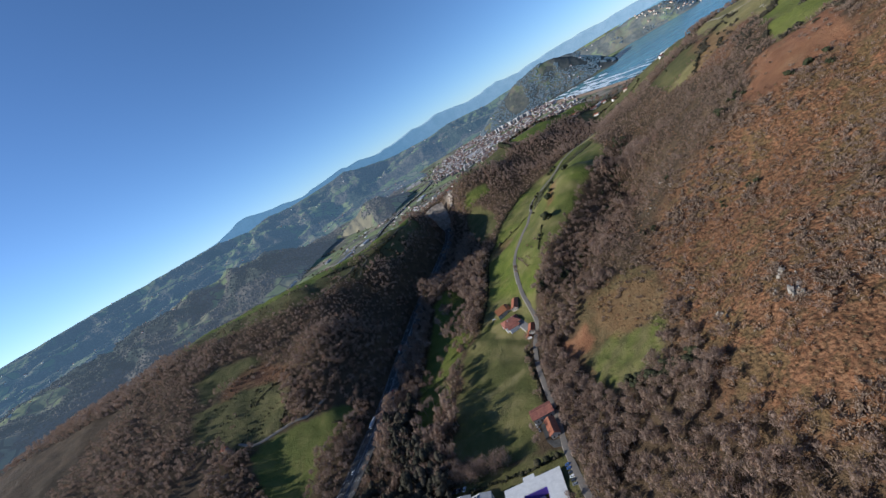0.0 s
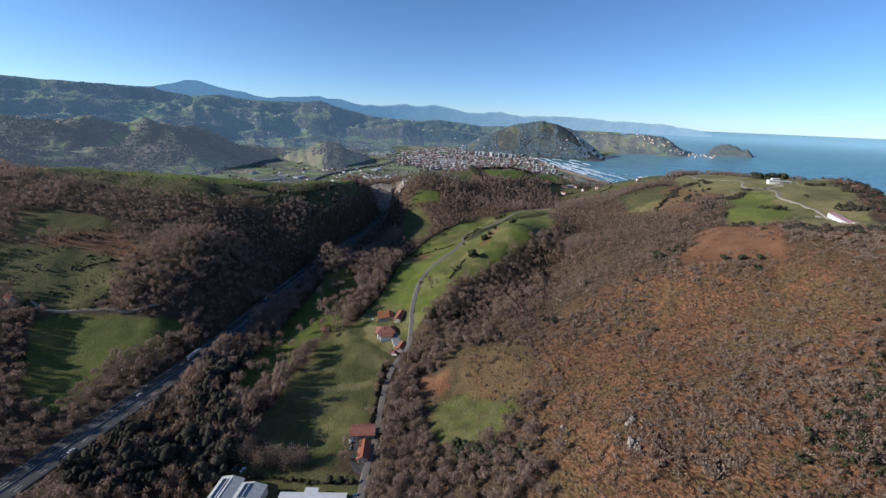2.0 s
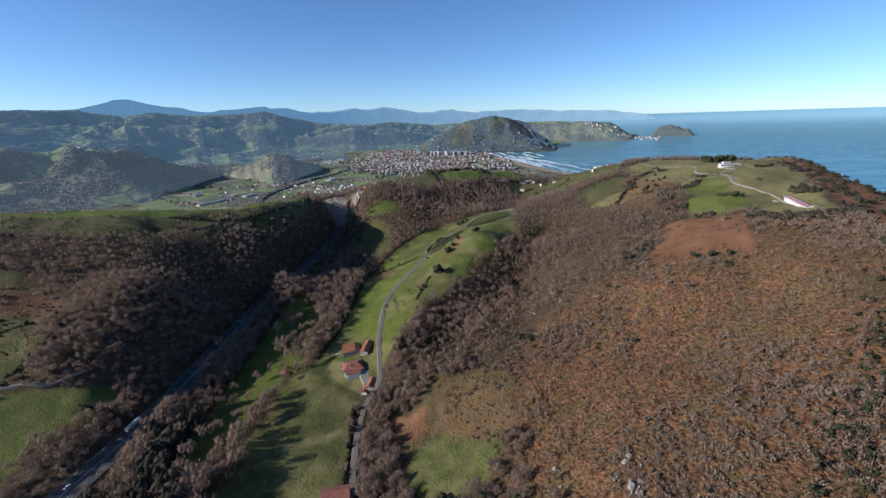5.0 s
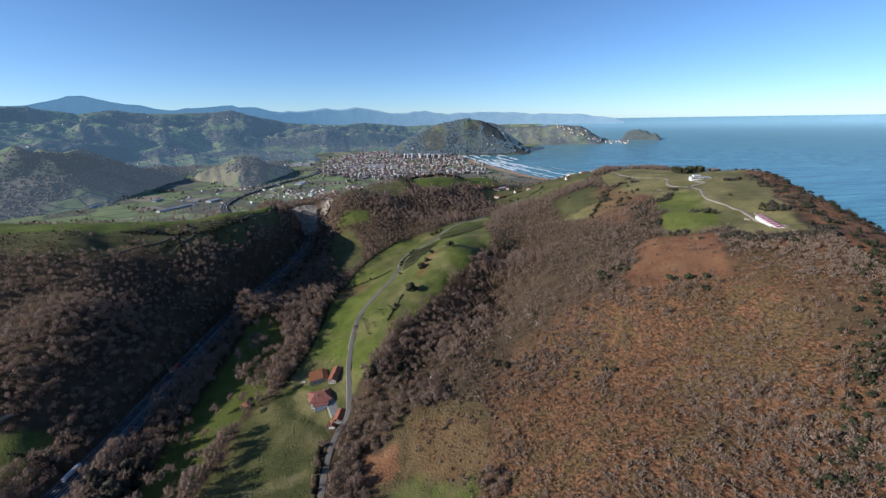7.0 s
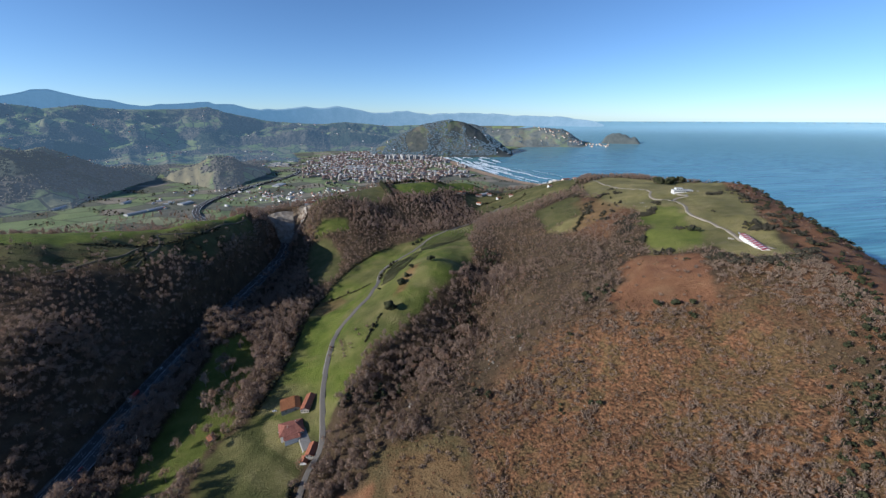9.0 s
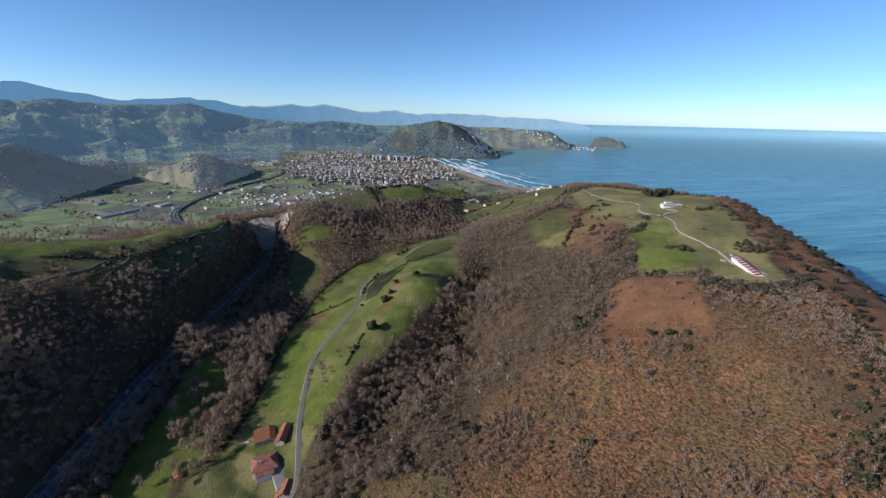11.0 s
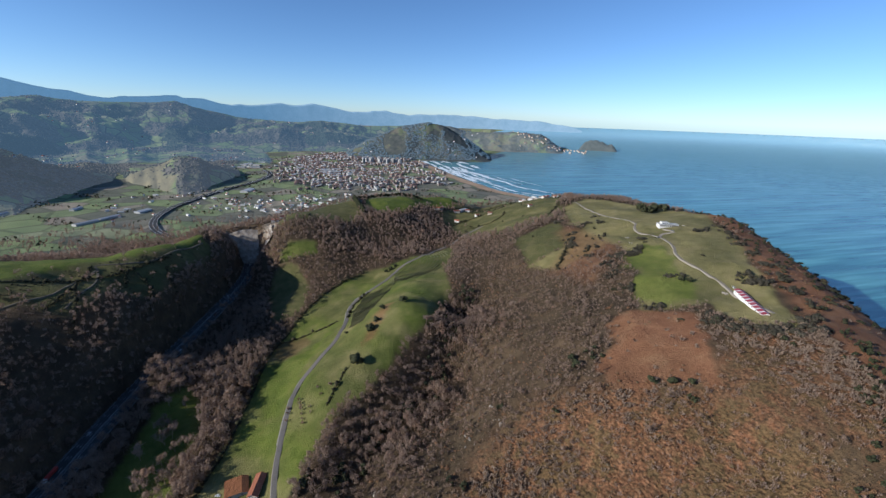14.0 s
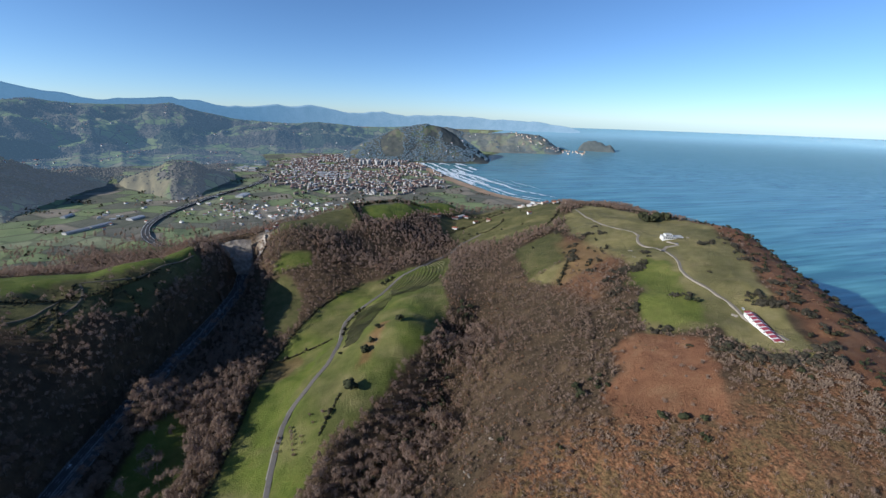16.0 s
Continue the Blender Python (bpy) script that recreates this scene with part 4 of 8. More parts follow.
HILL_TRACKS = [[(-325, 664), (-313, 678), (-299, 691), (-288, 704), (-271, 723), (-267, 771), (-261, 795)], [(-265, 808), (-230, 819), (-200, 844), (-166, 940)], [(-267, 808), (-257, 791), (-248, 759), (-248, 720), (-252, 695)]]
for tr in HILL_TRACKS:
    drape("hill_track", tr, 2.4, m_earth, "trodden earth track on the hill pasture", 0.3)
m_farmyard = simple("worn_concrete_yard", (0.20, 0.185, 0.16), (0.30, 0.28, 0.25), 0.5, 0.9, bump=0.2)
drape("farm_yard", [(-33, 436), (-29, 424), (-25, 412)], 8.0, m_farmyard, "worn concrete yard between the farm buildings")
drape("south_track", SOUTH_TRACK, 2.6, m_track, "earth track along the shaded fields")

# ---------- trees ----------
def twig_material(name, stops, holes=0.0, through_light=0.0):
    """Plant colour by species tone and clump, mottled at twig scale; holes: share of gaps between the twigs."""
    m, n, l, b = mat(name, 0.9, 0, 0.12)
    geo = n.new("ShaderNodeNewGeometry")
    at = n.new("ShaderNodeAttribute")
    at.attribute_name = "tone"
    fine_t, wide_t = node_noise(n, l, 1.5, 4), node_noise(n, l, 0.45, 2)
    for tex in (fine_t, wide_t):
        l.new(geo.outputs["Position"], tex.inputs["Vector"])
    v = node_math(n, l, "ADD", node_math(n, l, "MULTIPLY", geo.outputs["Random Per Island"], 0.22), node_math(n, l, "MULTIPLY", at.outputs["Fac"], 0.62))
    v = node_math(n, l, "ADD", v, node_math(n, l, "MULTIPLY", node_math(n, l, "SUBTRACT", wide_t.outputs["Fac"], 0.3), 0.35))
    col = node_ramp(n, l, v, stops).outputs[0]
    grit = node_ramp(n, l, fine_t.outputs["Fac"], [(0.32, (0.70, 0.70, 0.70)), (0.66, (1.22, 1.20, 1.17))]).outputs[0]
    l.new(node_mix(n, l, 1.0, col, grit, "MULTIPLY"), b.inputs["Base Color"])
    add_bump(n, l, b, fine_t.outputs["Fac"], 0.7, 0.5)
    if through_light:
        out = n["Material Output"]
        tr, mx = n.new("ShaderNodeBsdfTranslucent"), n.new("ShaderNodeMixShader")
        mx.inputs[0].default_value = through_light
        l.new(b.inputs["Base Color"].links[0].from_socket, tr.inputs["Color"])
        l.new(b.outputs[0], mx.inputs[1])
        l.new(tr.outputs[0], mx.inputs[2])
    if holes:
        mp, gap_n = n.new("ShaderNodeMapping"), n.new("ShaderNodeTexNoise")
        mp.inputs["Scale"].default_value = (1.5, 1.5, 0.42)
        gap_n.inputs["Scale"].default_value, gap_n.inputs["Detail"].default_value, gap_n.inputs["Roughness"].default_value = 1.0, 4, 0.7
        l.new(geo.outputs["Position"], mp.inputs[0])
        l.new(mp.outputs[0], gap_n.inputs["Vector"])
        solid = node_math(n, l, "GREATER_THAN", gap_n.outputs["Fac"], holes)
        if through_light:
            clear, cut = n.new("ShaderNodeBsdfTransparent"), n.new("ShaderNodeMixShader")
            l.new(solid, cut.inputs[0])
            l.new(clear.outputs[0], cut.inputs[1])
            l.new(mx.outputs[0], cut.inputs[2])
            l.new(cut.outputs[0], out.inputs[0])
        else:
            l.new(solid, b.inputs["Alpha"])
    return m


m_twig = twig_material("bare_twigs", [(0.05, (0.176, 0.123, 0.090)), (0.35, (0.260, 0.186, 0.139)), (0.65, (0.348, 0.258, 0.198)), (0.85, (0.320, 0.200, 0.138)), (1.0, (0.135, 0.128, 0.070))], 0.52, 0.40)
m_leaf = twig_material("dark_evergreen_leaves", [(0.1, (0.028, 0.031, 0.017)), (0.6, (0.052, 0.056, 0.028)), (1.0, (0.092, 0.090, 0.046))], 0.40)
# Dark tone of thorn bushes; also wood with shade put into its colour.
m_dark_twig = twig_material("dark_twigs", [(0.1, (0.034, 0.033, 0.022)), (0.6, (0.062, 0.056, 0.040)), (1.0, (0.105, 0.090, 0.066))], 0.46)
m_scrub = twig_material("heath_scrub", [(0.05, (0.245, 0.210, 0.150)), (0.2, (0.370, 0.315, 0.250)), (0.34, (0.215, 0.170, 0.092)), (0.5, (0.275, 0.168, 0.092)), (0.75, (0.350, 0.196, 0.106)), (1.0, (0.400, 0.270, 0.165))], 0.50, 0.35)
m_brush = twig_material("grey_brushwood", [(0.0, (0.120, 0.088, 0.062)), (0.15, (0.185, 0.135, 0.098)), (0.3, (0.250, 0.186, 0.140))], 0.0, 0.30)
m_bark = simple("grey_bark", (0.10, 0.085, 0.07), (0.22, 0.19, 0.16), 2.0, 0.95, bump=0.4)


def limb(a, b, ra, rb, sides):
    """A tapered limb between two points, as triangles."""
    a, b = np.array(a, float), np.array(b, float)
    d = (b - a) / np.linalg.norm(b - a)
    u = np.cross(d, (0.3, 0.9, 0.2))
    u /= np.linalg.norm(u)
    w = np.cross(d, u)
    ang = np.arange(sides) * 2 * np.pi / sides
    ring = np.cos(ang)[:, None] * u + np.sin(ang)[:, None] * w
    v = np.vstack([a + ring * ra, b + ring * rb])
    f = []
    for i in range(sides):
        j = (i + 1) % sides
        f += [(i, j, sides + i), (j, sides + j, sides + i)]
    return v, f


def bare_crown(rng, n, width, base, top, twig, wide):
    """Slivers standing for bundles of twigs, pointing up and out from the middle, in an uneven crown of unit height."""
    lobes = rng.normal(0, 1, (5, 3)) * (width * 0.33, width * 0.33, 0.12) + (0, 0, (base + top) / 2 + 0.03)
    v, f = [], []
    for i in range(n):
        c = lobes[rng.randint(5)]
        p = c + rng.normal(0, 1, 3) * (width * 0.30, width * 0.30, (top - base) * 0.24)
        p[2] = min(max(p[2], base), top)
        out = p - (0, 0, base * 0.7)
        out = out / np.linalg.norm(out) + rng.normal(0, 0.35, 3)
        out /= np.linalg.norm(out)
        side = np.cross(out, rng.normal(0, 1, 3))
        side /= np.linalg.norm(side)
        ln, wd = twig * rng.uniform(0.6, 1.3), wide * rng.uniform(0.6, 1.4)
        k = len(v)
        v += [p - side * wd, p + side * wd, p + out * ln]
        f.append((k, k + 1, k + 2))
    return np.array(v), f


def ico():
    g = (1 + 5 ** 0.5) / 2
    v = np.array([(-1, g, 0), (1, g, 0), (-1, -g, 0), (1, -g, 0), (0, -1, g), (0, 1, g), (0, -1, -g), (0, 1, -g), (g, 0, -1), (g, 0, 1), (-g, 0, -1), (-g, 0, 1)]) / math.hypot(1, g)
    f = [(0, 11, 5), (0, 5, 1), (0, 1, 7), (0, 7, 10), (0, 10, 11), (1, 5, 9), (5, 11, 4), (11, 10, 2), (10, 7, 6), (7, 1, 8), (3, 9, 4), (3, 4, 2), (3, 2, 6), (3, 6, 8), (3, 8, 9), (4, 9, 5), (2, 4, 11), (6, 2, 10), (8, 6, 7), (9, 8, 1)]
    return v, f


ICO = ico()


def lobed_crown(rng, lobes, slivers, width, base, top, twig, wide, fat=1.0):
    """A crown of uneven clumps of branches with tufts of twigs standing out of them."""
    v, f, mid = [], [], []
    for i in range(lobes):
        a = 2.4 * i + rng.uniform(-0.5, 0.5)
        out = width * (0.0 if i == 0 else rng.uniform(0.18, 0.34))
        z = top - 0.2 if i == 0 else rng.uniform(base + 0.14, top - 0.16)
        r = fat * width * rng.uniform(0.16, 0.26) * (1.1 if i == 0 else 1.0)
        c = np.array([math.cos(a) * out, math.sin(a) * out, z])
        mid.append((c, r))
        k = len(v)
        shape = ICO[0] * rng.uniform(0.7, 1.3, (12, 1)) * (r, r, min(r * 1.25, (top - base) * 0.46))
        v += list(c + shape)
        f += [(p + k, q + k, w + k) for p, q, w in ICO[1]]
    for i in range(slivers):
        c, r = mid[rng.randint(len(mid))]
        d = rng.normal(0, 1, 3) + (0, 0, 0.5)
        d /= np.linalg.norm(d)
        p = c + d * r * rng.uniform(0.6, 1.15)
        side = np.cross(d, rng.normal(0, 1, 3))
        side /= np.linalg.norm(side)
        k = len(v)
        ln, wd = twig * rng.uniform(0.5, 1.2), wide * rng.uniform(0.6, 1.3)
        v += [p - side * wd, p + side * wd, p + d * ln + side * wd * rng.uniform(-1, 1)]
        f.append((k, k + 1, k + 2))
    return np.array(v), f


def brush_crown(rng, n):
    """Twigs fanning up and out of a rootstock, unit height."""
    v, f = [], []
    for i in range(n):
        a, lean = rng.uniform(0, 6.28), rng.uniform(0.1, 1.05)
        d = np.array([math.cos(a) * math.sin(lean), math.sin(a) * math.sin(lean), math.cos(lean)])
        p = np.array([rng.normal(0, 0.22), rng.normal(0, 0.22), rng.uniform(-0.05, 0.35)])
        side = np.cross(d, rng.normal(0, 1, 3))
        side *= rng.uniform(0.05, 0.10) / np.linalg.norm(side)
        tip = p + d * rng.uniform(0.5, 0.85)
        k = len(v)
        v += [p, tip - side, tip + side]
        f.append((k, k + 1, k + 2))
    return np.array(v), f


def skeleton_tree(rng, sides, limbs, base, width):
    v, f = limb((0, 0, -0.06), (0.01, 0, base * 1.3), 0.030, 0.018, sides)
    v, f = list(v), list(f)
    for i in range(limbs):
        a = rng.uniform(0, 2 * np.pi)
        z0 = base * rng.uniform(0.6, 1.3)
        tip = (np.cos(a) * width * rng.uniform(0.3, 0.6), np.sin(a) * width * rng.uniform(0.3, 0.6), rng.uniform(base + 0.2, 0.85))
        lv, lf = limb((0, 0, z0), tip, 0.014, 0.004, 3)
        k = len(v)
        v += list(lv)
        f += [(x + k, y + k, z + k) for x, y, z in lf]
    return np.array(v), f


def make_template(kind, seed, n):
    """Trunk and crown of a plant of unit height: two pairs of vertices and triangles. n: how fine, 1 to 3."""
    rng = np.random.RandomState(seed)
    if kind == "bare":
        base, width = rng.uniform(0.20, 0.30), rng.uniform(0.72, 0.98)
        return skeleton_tree(rng, 4, (0, 1, 3, 6)[n], base, width), lobed_crown(rng, (0, 2, 4, 8)[n], (0, 28, 84, 260)[n], width, base, 0.94, 0.23, (0, 0.030, 0.024, 0.016)[n], 0.72)
    if kind == "bare_far":
        return skeleton_tree(rng, 3, 0, 0.2, 0.5), lobed_crown(rng, 2, 8, rng.uniform(0.85, 1.1), 0.1, 0.98, 0.16, 0.05)
    if kind == "brush":
        return skeleton_tree(rng, 3, 0, 0.25, 0.5), brush_crown(rng, 26)
    if kind == "poplar":
        return skeleton_tree(rng, 4, 6, 0.2, 0.3), bare_crown(rng, 320, 0.42, 0.14, 0.97, 0.20, 0.022)
    if kind == "oak":
        return skeleton_tree(rng, 5, (0, 0, 3, 5)[n], 0.2, 0.6), lobed_crown(rng, (0, 3, 6, 10)[n], (0, 20, 90, 220)[n], 0.95, 0.12, 0.96, 0.07, 0.045)
    return skeleton_tree(rng, 3, 0, 0.10, 0.5), lobed_crown(rng, (0, 1, 2, 3)[n], (0, 8, 16, 26)[n], 3.2, 0.0, 0.9, 0.42, 0.07)


def tone_mesh(name, v, f, tone, material, smooth=False):
    me = bpy.data.meshes.new(name)
    v, f = np.asarray(v, np.float32), np.asarray(f, np.int32)
    me.vertices.add(len(v))
    me.vertices.foreach_set("co", v.ravel())
    me.loops.add(f.size)
    me.loops.foreach_set("vertex_index", f.ravel())
    me.polygons.add(len(f))
    me.polygons.foreach_set("loop_start", np.arange(0, f.size, 3, dtype=np.int32))
    me.polygons.foreach_set("use_smooth", np.ones(len(f), bool))
    me.update(calc_edges=True)
    t = me.attributes.new("tone", "FLOAT", "POINT")
    t.data.foreach_set("value", np.broadcast_to(np.asarray(tone, np.float32), len(v)).copy())
    me.materials.append(material)
    return me


def scatter_mesh(name, temps, places, material, label, category, parts=(0, 1)):
    """Many plants in one mesh: places are rows of x, y, z, height, width factor, turn, tone, template."""
    vs, fs, ts, k = [], [], [], 0
    places = np.asarray(places, float)
    for ti, temp in enumerate(temps):
        rows = places[places[:, 7].astype(int) == ti]
        if not len(rows):
            continue
        tv = np.vstack([temp[i][0] for i in parts])
        tf, off = [], 0
        for i in parts:
            tf += [(a + off, b + off, c + off) for a, b, c in temp[i][1]]
            off += len(temp[i][0])
        tf = np.array(tf)
        c, s = np.cos(rows[:, 5])[:, None], np.sin(rows[:, 5])[:, None]
        h, w = rows[:, 3][:, None], (rows[:, 3] * rows[:, 4])[:, None]
        x = rows[:, 0][:, None] + w * (c * tv[None, :, 0] - s * tv[None, :, 1])
        y = rows[:, 1][:, None] + w * (s * tv[None, :, 0] + c * tv[None, :, 1])
        z = rows[:, 2][:, None] + h * tv[None, :, 2]
        vs.append(np.stack([x, y, z], -1).reshape(-1, 3))
        fs.append((tf[None] + (k + np.arange(len(rows)) * len(tv))[:, None, None]).reshape(-1, 3))
        ts.append(np.repeat(rows[:, 6], len(tv)))
        k += len(rows) * len(tv)
    ob = new(name, tone_mesh(name, np.vstack(vs), np.vstack(fs), np.concatenate(ts), material))
    return tagged(ob, label, category, kind="stuff")


BARE_NEAR = [make_template("bare", 100 + i, 3) for i in range(8)]
BARE_WOOD = [make_template("bare", 150 + i, 2) for i in range(8)]
BARE_MID = [make_template("bare", 200 + i, 1) for i in range(8)]
BARE_FAR = [make_template("bare_far", 300 + i, 1) for i in range(6)]
OAKS = [make_template("oak", 400 + i, 3) for i in range(4)]
SHRUBS = [make_template("shrub", 500 + i, 1) for i in range(6)]
BRUSH = [make_template("brush", 540 + i, 1) for i in range(6)]

LANE_XY, DRIVE_XY = [tuple(p) for p in LANE], [tuple(p) for p in DRIVE]
BUILT = [(-47, 447, 22), (-22, 474, 18), (-26, 412, 15), (-42, 290, 16), (-38, 272, 14), (-84, 230, 46), (420, 420, 40), (540, 672, 26), (-30, 430, 16)]


def clear_of_built(x, y, c):
    ok = np.abs(line_dist(x, y, LANE_XY)[0]) > 5.5
    ok &= np.abs(line_dist(x, y, DRIVE_XY)[0]) > 7
    ok &= ~((np.abs(line_dist(x, y, [p[:2] for p in MOTORWAY])[0]) < 12.4) & (y < 1090))
    for bx, by, r in BUILT:
        ok &= np.hypot(x - bx, y - by) > r
    return ok


def jitter_grid(x0, x1, y0, y1, gap, seed):
    rng = np.random.RandomState(seed)
    x, y = np.meshgrid(np.arange(x0, x1, gap), np.arange(y0, y1, gap))
    x = (x + rng.uniform(-0.45, 0.45, x.shape) * gap).ravel()
    y = (y + rng.uniform(-0.45, 0.45, y.shape) * gap).ravel()
    b = np.degrees(np.arctan2(x - REF[0], y + 40))
    keep = ((b > -62) & (b < 66)) | ((y < 90) & (np.abs(x - 40) < 330))
    return x[keep], y[keep], rng


def wood_density(x, y, c):
    """1 in closed wood, 0 in the open."""
    d = 1 - np.clip(c["lawn"] + c["olive"] + c["rust"] * 1.0 + c["sand"] + c["rock"] + c["plain"] * 0.86, 0, 1)
    heath_gap = 0.93 - 0.35 * np.clip(waves(x, y, 77, 120, 2), -0.6, 1)
    d = d * (1 - np.clip(c["heath"] * heath_gap, 0, 1))
    return d * (1 - 0.93 * step(-2, 3, depth_in(x, y, SLOPE_FIELD)))


def plant(x0, x1, y0, y1, gap, seed, tall, ntemp, near_r=0, far_r=1e9):
    x, y, rng = jitter_grid(x0, x1, y0, y1, gap, seed)
    r = np.hypot(x - REF[0], y - REF[1])
    sel = (r >= near_r) & (r < far_r)
    x, y = x[sel], y[sel]
    c = cover(x, y)
    z = land(x, y)
    grove = 0.5 + 0.5 * np.clip(waves(x, y, 88, 140, 3), -1, 1)
    keep = (rng.uniform(0, 1, len(x)) < wood_density(x, y, c) * (0.82 + 0.18 * grove)) & clear_of_built(x, y, c) & ((z > 0.5) | (x < 200))
    x, y, z, grove = x[keep], y[keep], z[keep], grove[keep]
    n = len(x)
    h = tall * (0.72 + 0.35 * grove) * rng.uniform(0.72, 1.25, n)
    # wind-cut on the crest, low on the open slope
    h *= 1 - 0.35 * step(120, 165, z)
    h *= 1 + 0.45 * inside(x, y, VALLEY_FLOOR)
    road = line_dist(x, y, [p[:2] for p in MOTORWAY])[0]
    h *= np.where((road < 0) & (road > -24) & (y < 380), 0.6, 1.0)
    tone = np.clip(0.45 * grove + rng.normal(0.25, 0.17, n), 0, 0.92)
    tone = np.where(rng.uniform(0, 1, n) < 0.06, 1.0, tone)
    return np.column_stack([x, y, z - 0.2, h, rng.uniform(0.85, 1.2, n), rng.uniform(0, 6.28, n), tone, rng.randint(0, ntemp, n)])


VALLEY_FLOOR = [(-230, 250), (-215, 500), (-180, 800), (-120, 1000), (-20, 900), (-40, 700), (-70, 500), (-100, 300), (-120, 240)]
near_wood = plant(-420, 480, 60, 720, 6.9, 11, 12.0, 8, 0, 560)
OPEN_SLOPE = [(88, 60), (95, 300), (70, 400), (110, 470), (165, 600), (230, 720), (600, 900), (720, 700), (500, 60)]
near_wood = np.vstack([near_wood, plant(-280, 360, -150, 60, 10.5, 16, 12.0, 8, 0, 560)])
near_wood = near_wood[~inside(near_wood[:, 0], near_wood[:, 1], OPEN_SLOPE)]
slope_wood = plant(60, 640, 60, 760, 4.2, 15, 6.8, 6, 0, 760)
slope_wood = slope_wood[inside(slope_wood[:, 0], slope_wood[:, 1], OPEN_SLOPE)]
slope_wood[:, 3] *= 0.5 + 1.25 * np.random.RandomState(3).uniform(0, 1, len(slope_wood)) ** 2.2
sw_d = np.abs(line_dist(slope_wood[:, 0], slope_wood[:, 1], [p[:2] for p in GULLY])[0])
slope_wood = slope_wood[np.random.RandomState(4).uniform(0, 1, len(slope_wood)) < 1 - 0.5 * step(25, 90, sw_d) * (0.6 + 0.5 * waves(slope_wood[:, 0], slope_wood[:, 1], 93, 60, 3))]
sw_d = np.abs(line_dist(slope_wood[:, 0], slope_wood[:, 1], [p[:2] for p in GULLY])[0])
slope_wood[:, 3] *= 1 + 0.9 * (1 - step(15, 50, sw_d))
belt = spline([(-180, 330, 0), (-178, 400, 0), (-173, 485, 0), (-166, 530, 0), (-156, 600, 0)], 4.2)
rng = np.random.RandomState(17)
belt_xy = belt[:, :2] + rng.normal(0, 2.5, (len(belt), 2))
near_wood = np.vstack([near_wood, np.column_stack([belt_xy, land(belt_xy[:, 0], belt_xy[:, 1]) - 0.2, rng.uniform(12, 17, len(belt)), rng.uniform(0.7, 0.9, len(belt)), rng.uniform(0, 6, len(belt)), rng.uniform(0.1, 0.6, len(belt)), rng.randint(0, 8, len(belt))])])
STAND = (near_wood[:, 0] > -30) & (near_wood[:, 0] < 95) & (near_wood[:, 1] > 190) & (near_wood[:, 1] < 395)
single = near_wood[STAND][:290]
near_wood = np.vstack([near_wood[~STAND], near_wood[STAND][290:]])
mid_wood = plant(-700, 800, 300, 1000, 6.9, 12, 12.0, 8, 560, 850)
mid_wood = mid_wood[~(inside(mid_wood[:, 0], mid_wood[:, 1], OPEN_SLOPE) & (np.hypot(mid_wood[:, 0] - REF[0], mid_wood[:, 1] - REF[1]) < 760))]
far_wood = plant(-1100, 950, 600, 1500, 8.6, 13, 12.0, 6, 850, 1450)
THICKET = [make_template("bare", 330 + i, 1) for i in range(6)]
RAVINE = [(150, 135), (172, 150), (200, 168), (225, 192), (255, 214), (292, 246)]
rng = np.random.RandomState(39)
ravine_xy = np.repeat(spline([(a, b, 0) for a, b in RAVINE], 2.2)[:, :2], 2, 0) + rng.normal(0, 10, (2 * len(spline([(a, b, 0) for a, b in RAVINE], 2.2)), 2))
n = len(ravine_xy)
slope_wood = np.vstack([slope_wood, np.column_stack([ravine_xy, land(ravine_xy[:, 0], ravine_xy[:, 1]) - 0.2, rng.uniform(4, 9, n), rng.uniform(0.8, 1.1, n), rng.uniform(0, 6, n), rng.uniform(0.1, 0.7, n), rng.randint(0, 6, n)])])
scatter_mesh("slope_thicket", THICKET, slope_wood, m_twig, "low leafless thicket and birch scrub on the sunny slope", "woodland")
# Part of this bare wood gets dark crowns in place of valley shade.
DARK_WOOD = [(-235, 235), (-212, 330), (-190, 400), (-172, 395), (-150, 335), (-138, 300), (-128, 262), (-145, 235)]
dark_in = inside(near_wood[:, 0], near_wood[:, 1], DARK_WOOD) & (np.random.RandomState(6).uniform(0, 1, len(near_wood)) < 0.55)
dark_wood = near_wood[dark_in]
near_wood = near_wood[~dark_in]
scatter_mesh("woodland", BARE_WOOD, near_wood, m_twig, "dense leafless winter woodland on the slopes", "woodland")
scatter_mesh("woodland_beyond", BARE_MID, mid_wood, m_twig, "leafless grey-brown woodland across the valley", "woodland")
scatter_mesh("woodland_far", BARE_FAR, far_wood, m_twig, "distant leafless woodland on rolling hills", "woodland", parts=(1,))

# single trees of the slope beside the lane
protos = []
for i, temp in enumerate(BARE_NEAR):
    trunk_me = tone_mesh("trunk", temp[0][0], temp[0][1], 0.5, m_bark)
    crown_me = tone_mesh("crown", temp[1][0], temp[1][1], (0.30, 0.45, 0.55, 0.65, 0.38, 0.5, 0.72, 0.58)[i], m_twig)
    protos.append((trunk_me, crown_me))


def tree_thing(name, meshes, x, y, z, h, w, turn, label, group):
    e = new(name)
    e.matrix_basis = Matrix.LocRotScale((x, y, z), Euler((0, 0, turn)), (h * w, h * w, h))
    for nm, me in zip(("trunk", "crown"), meshes):
        o = new(nm, me)
        o.parent = e
    return tagged(e, label, "tree", group)


for row in single:
    tree_thing("bare_tree", protos[int(row[7])], *row[:6], "leafless grey-brown tree on the wooded slope", "trees beside the farm lane")

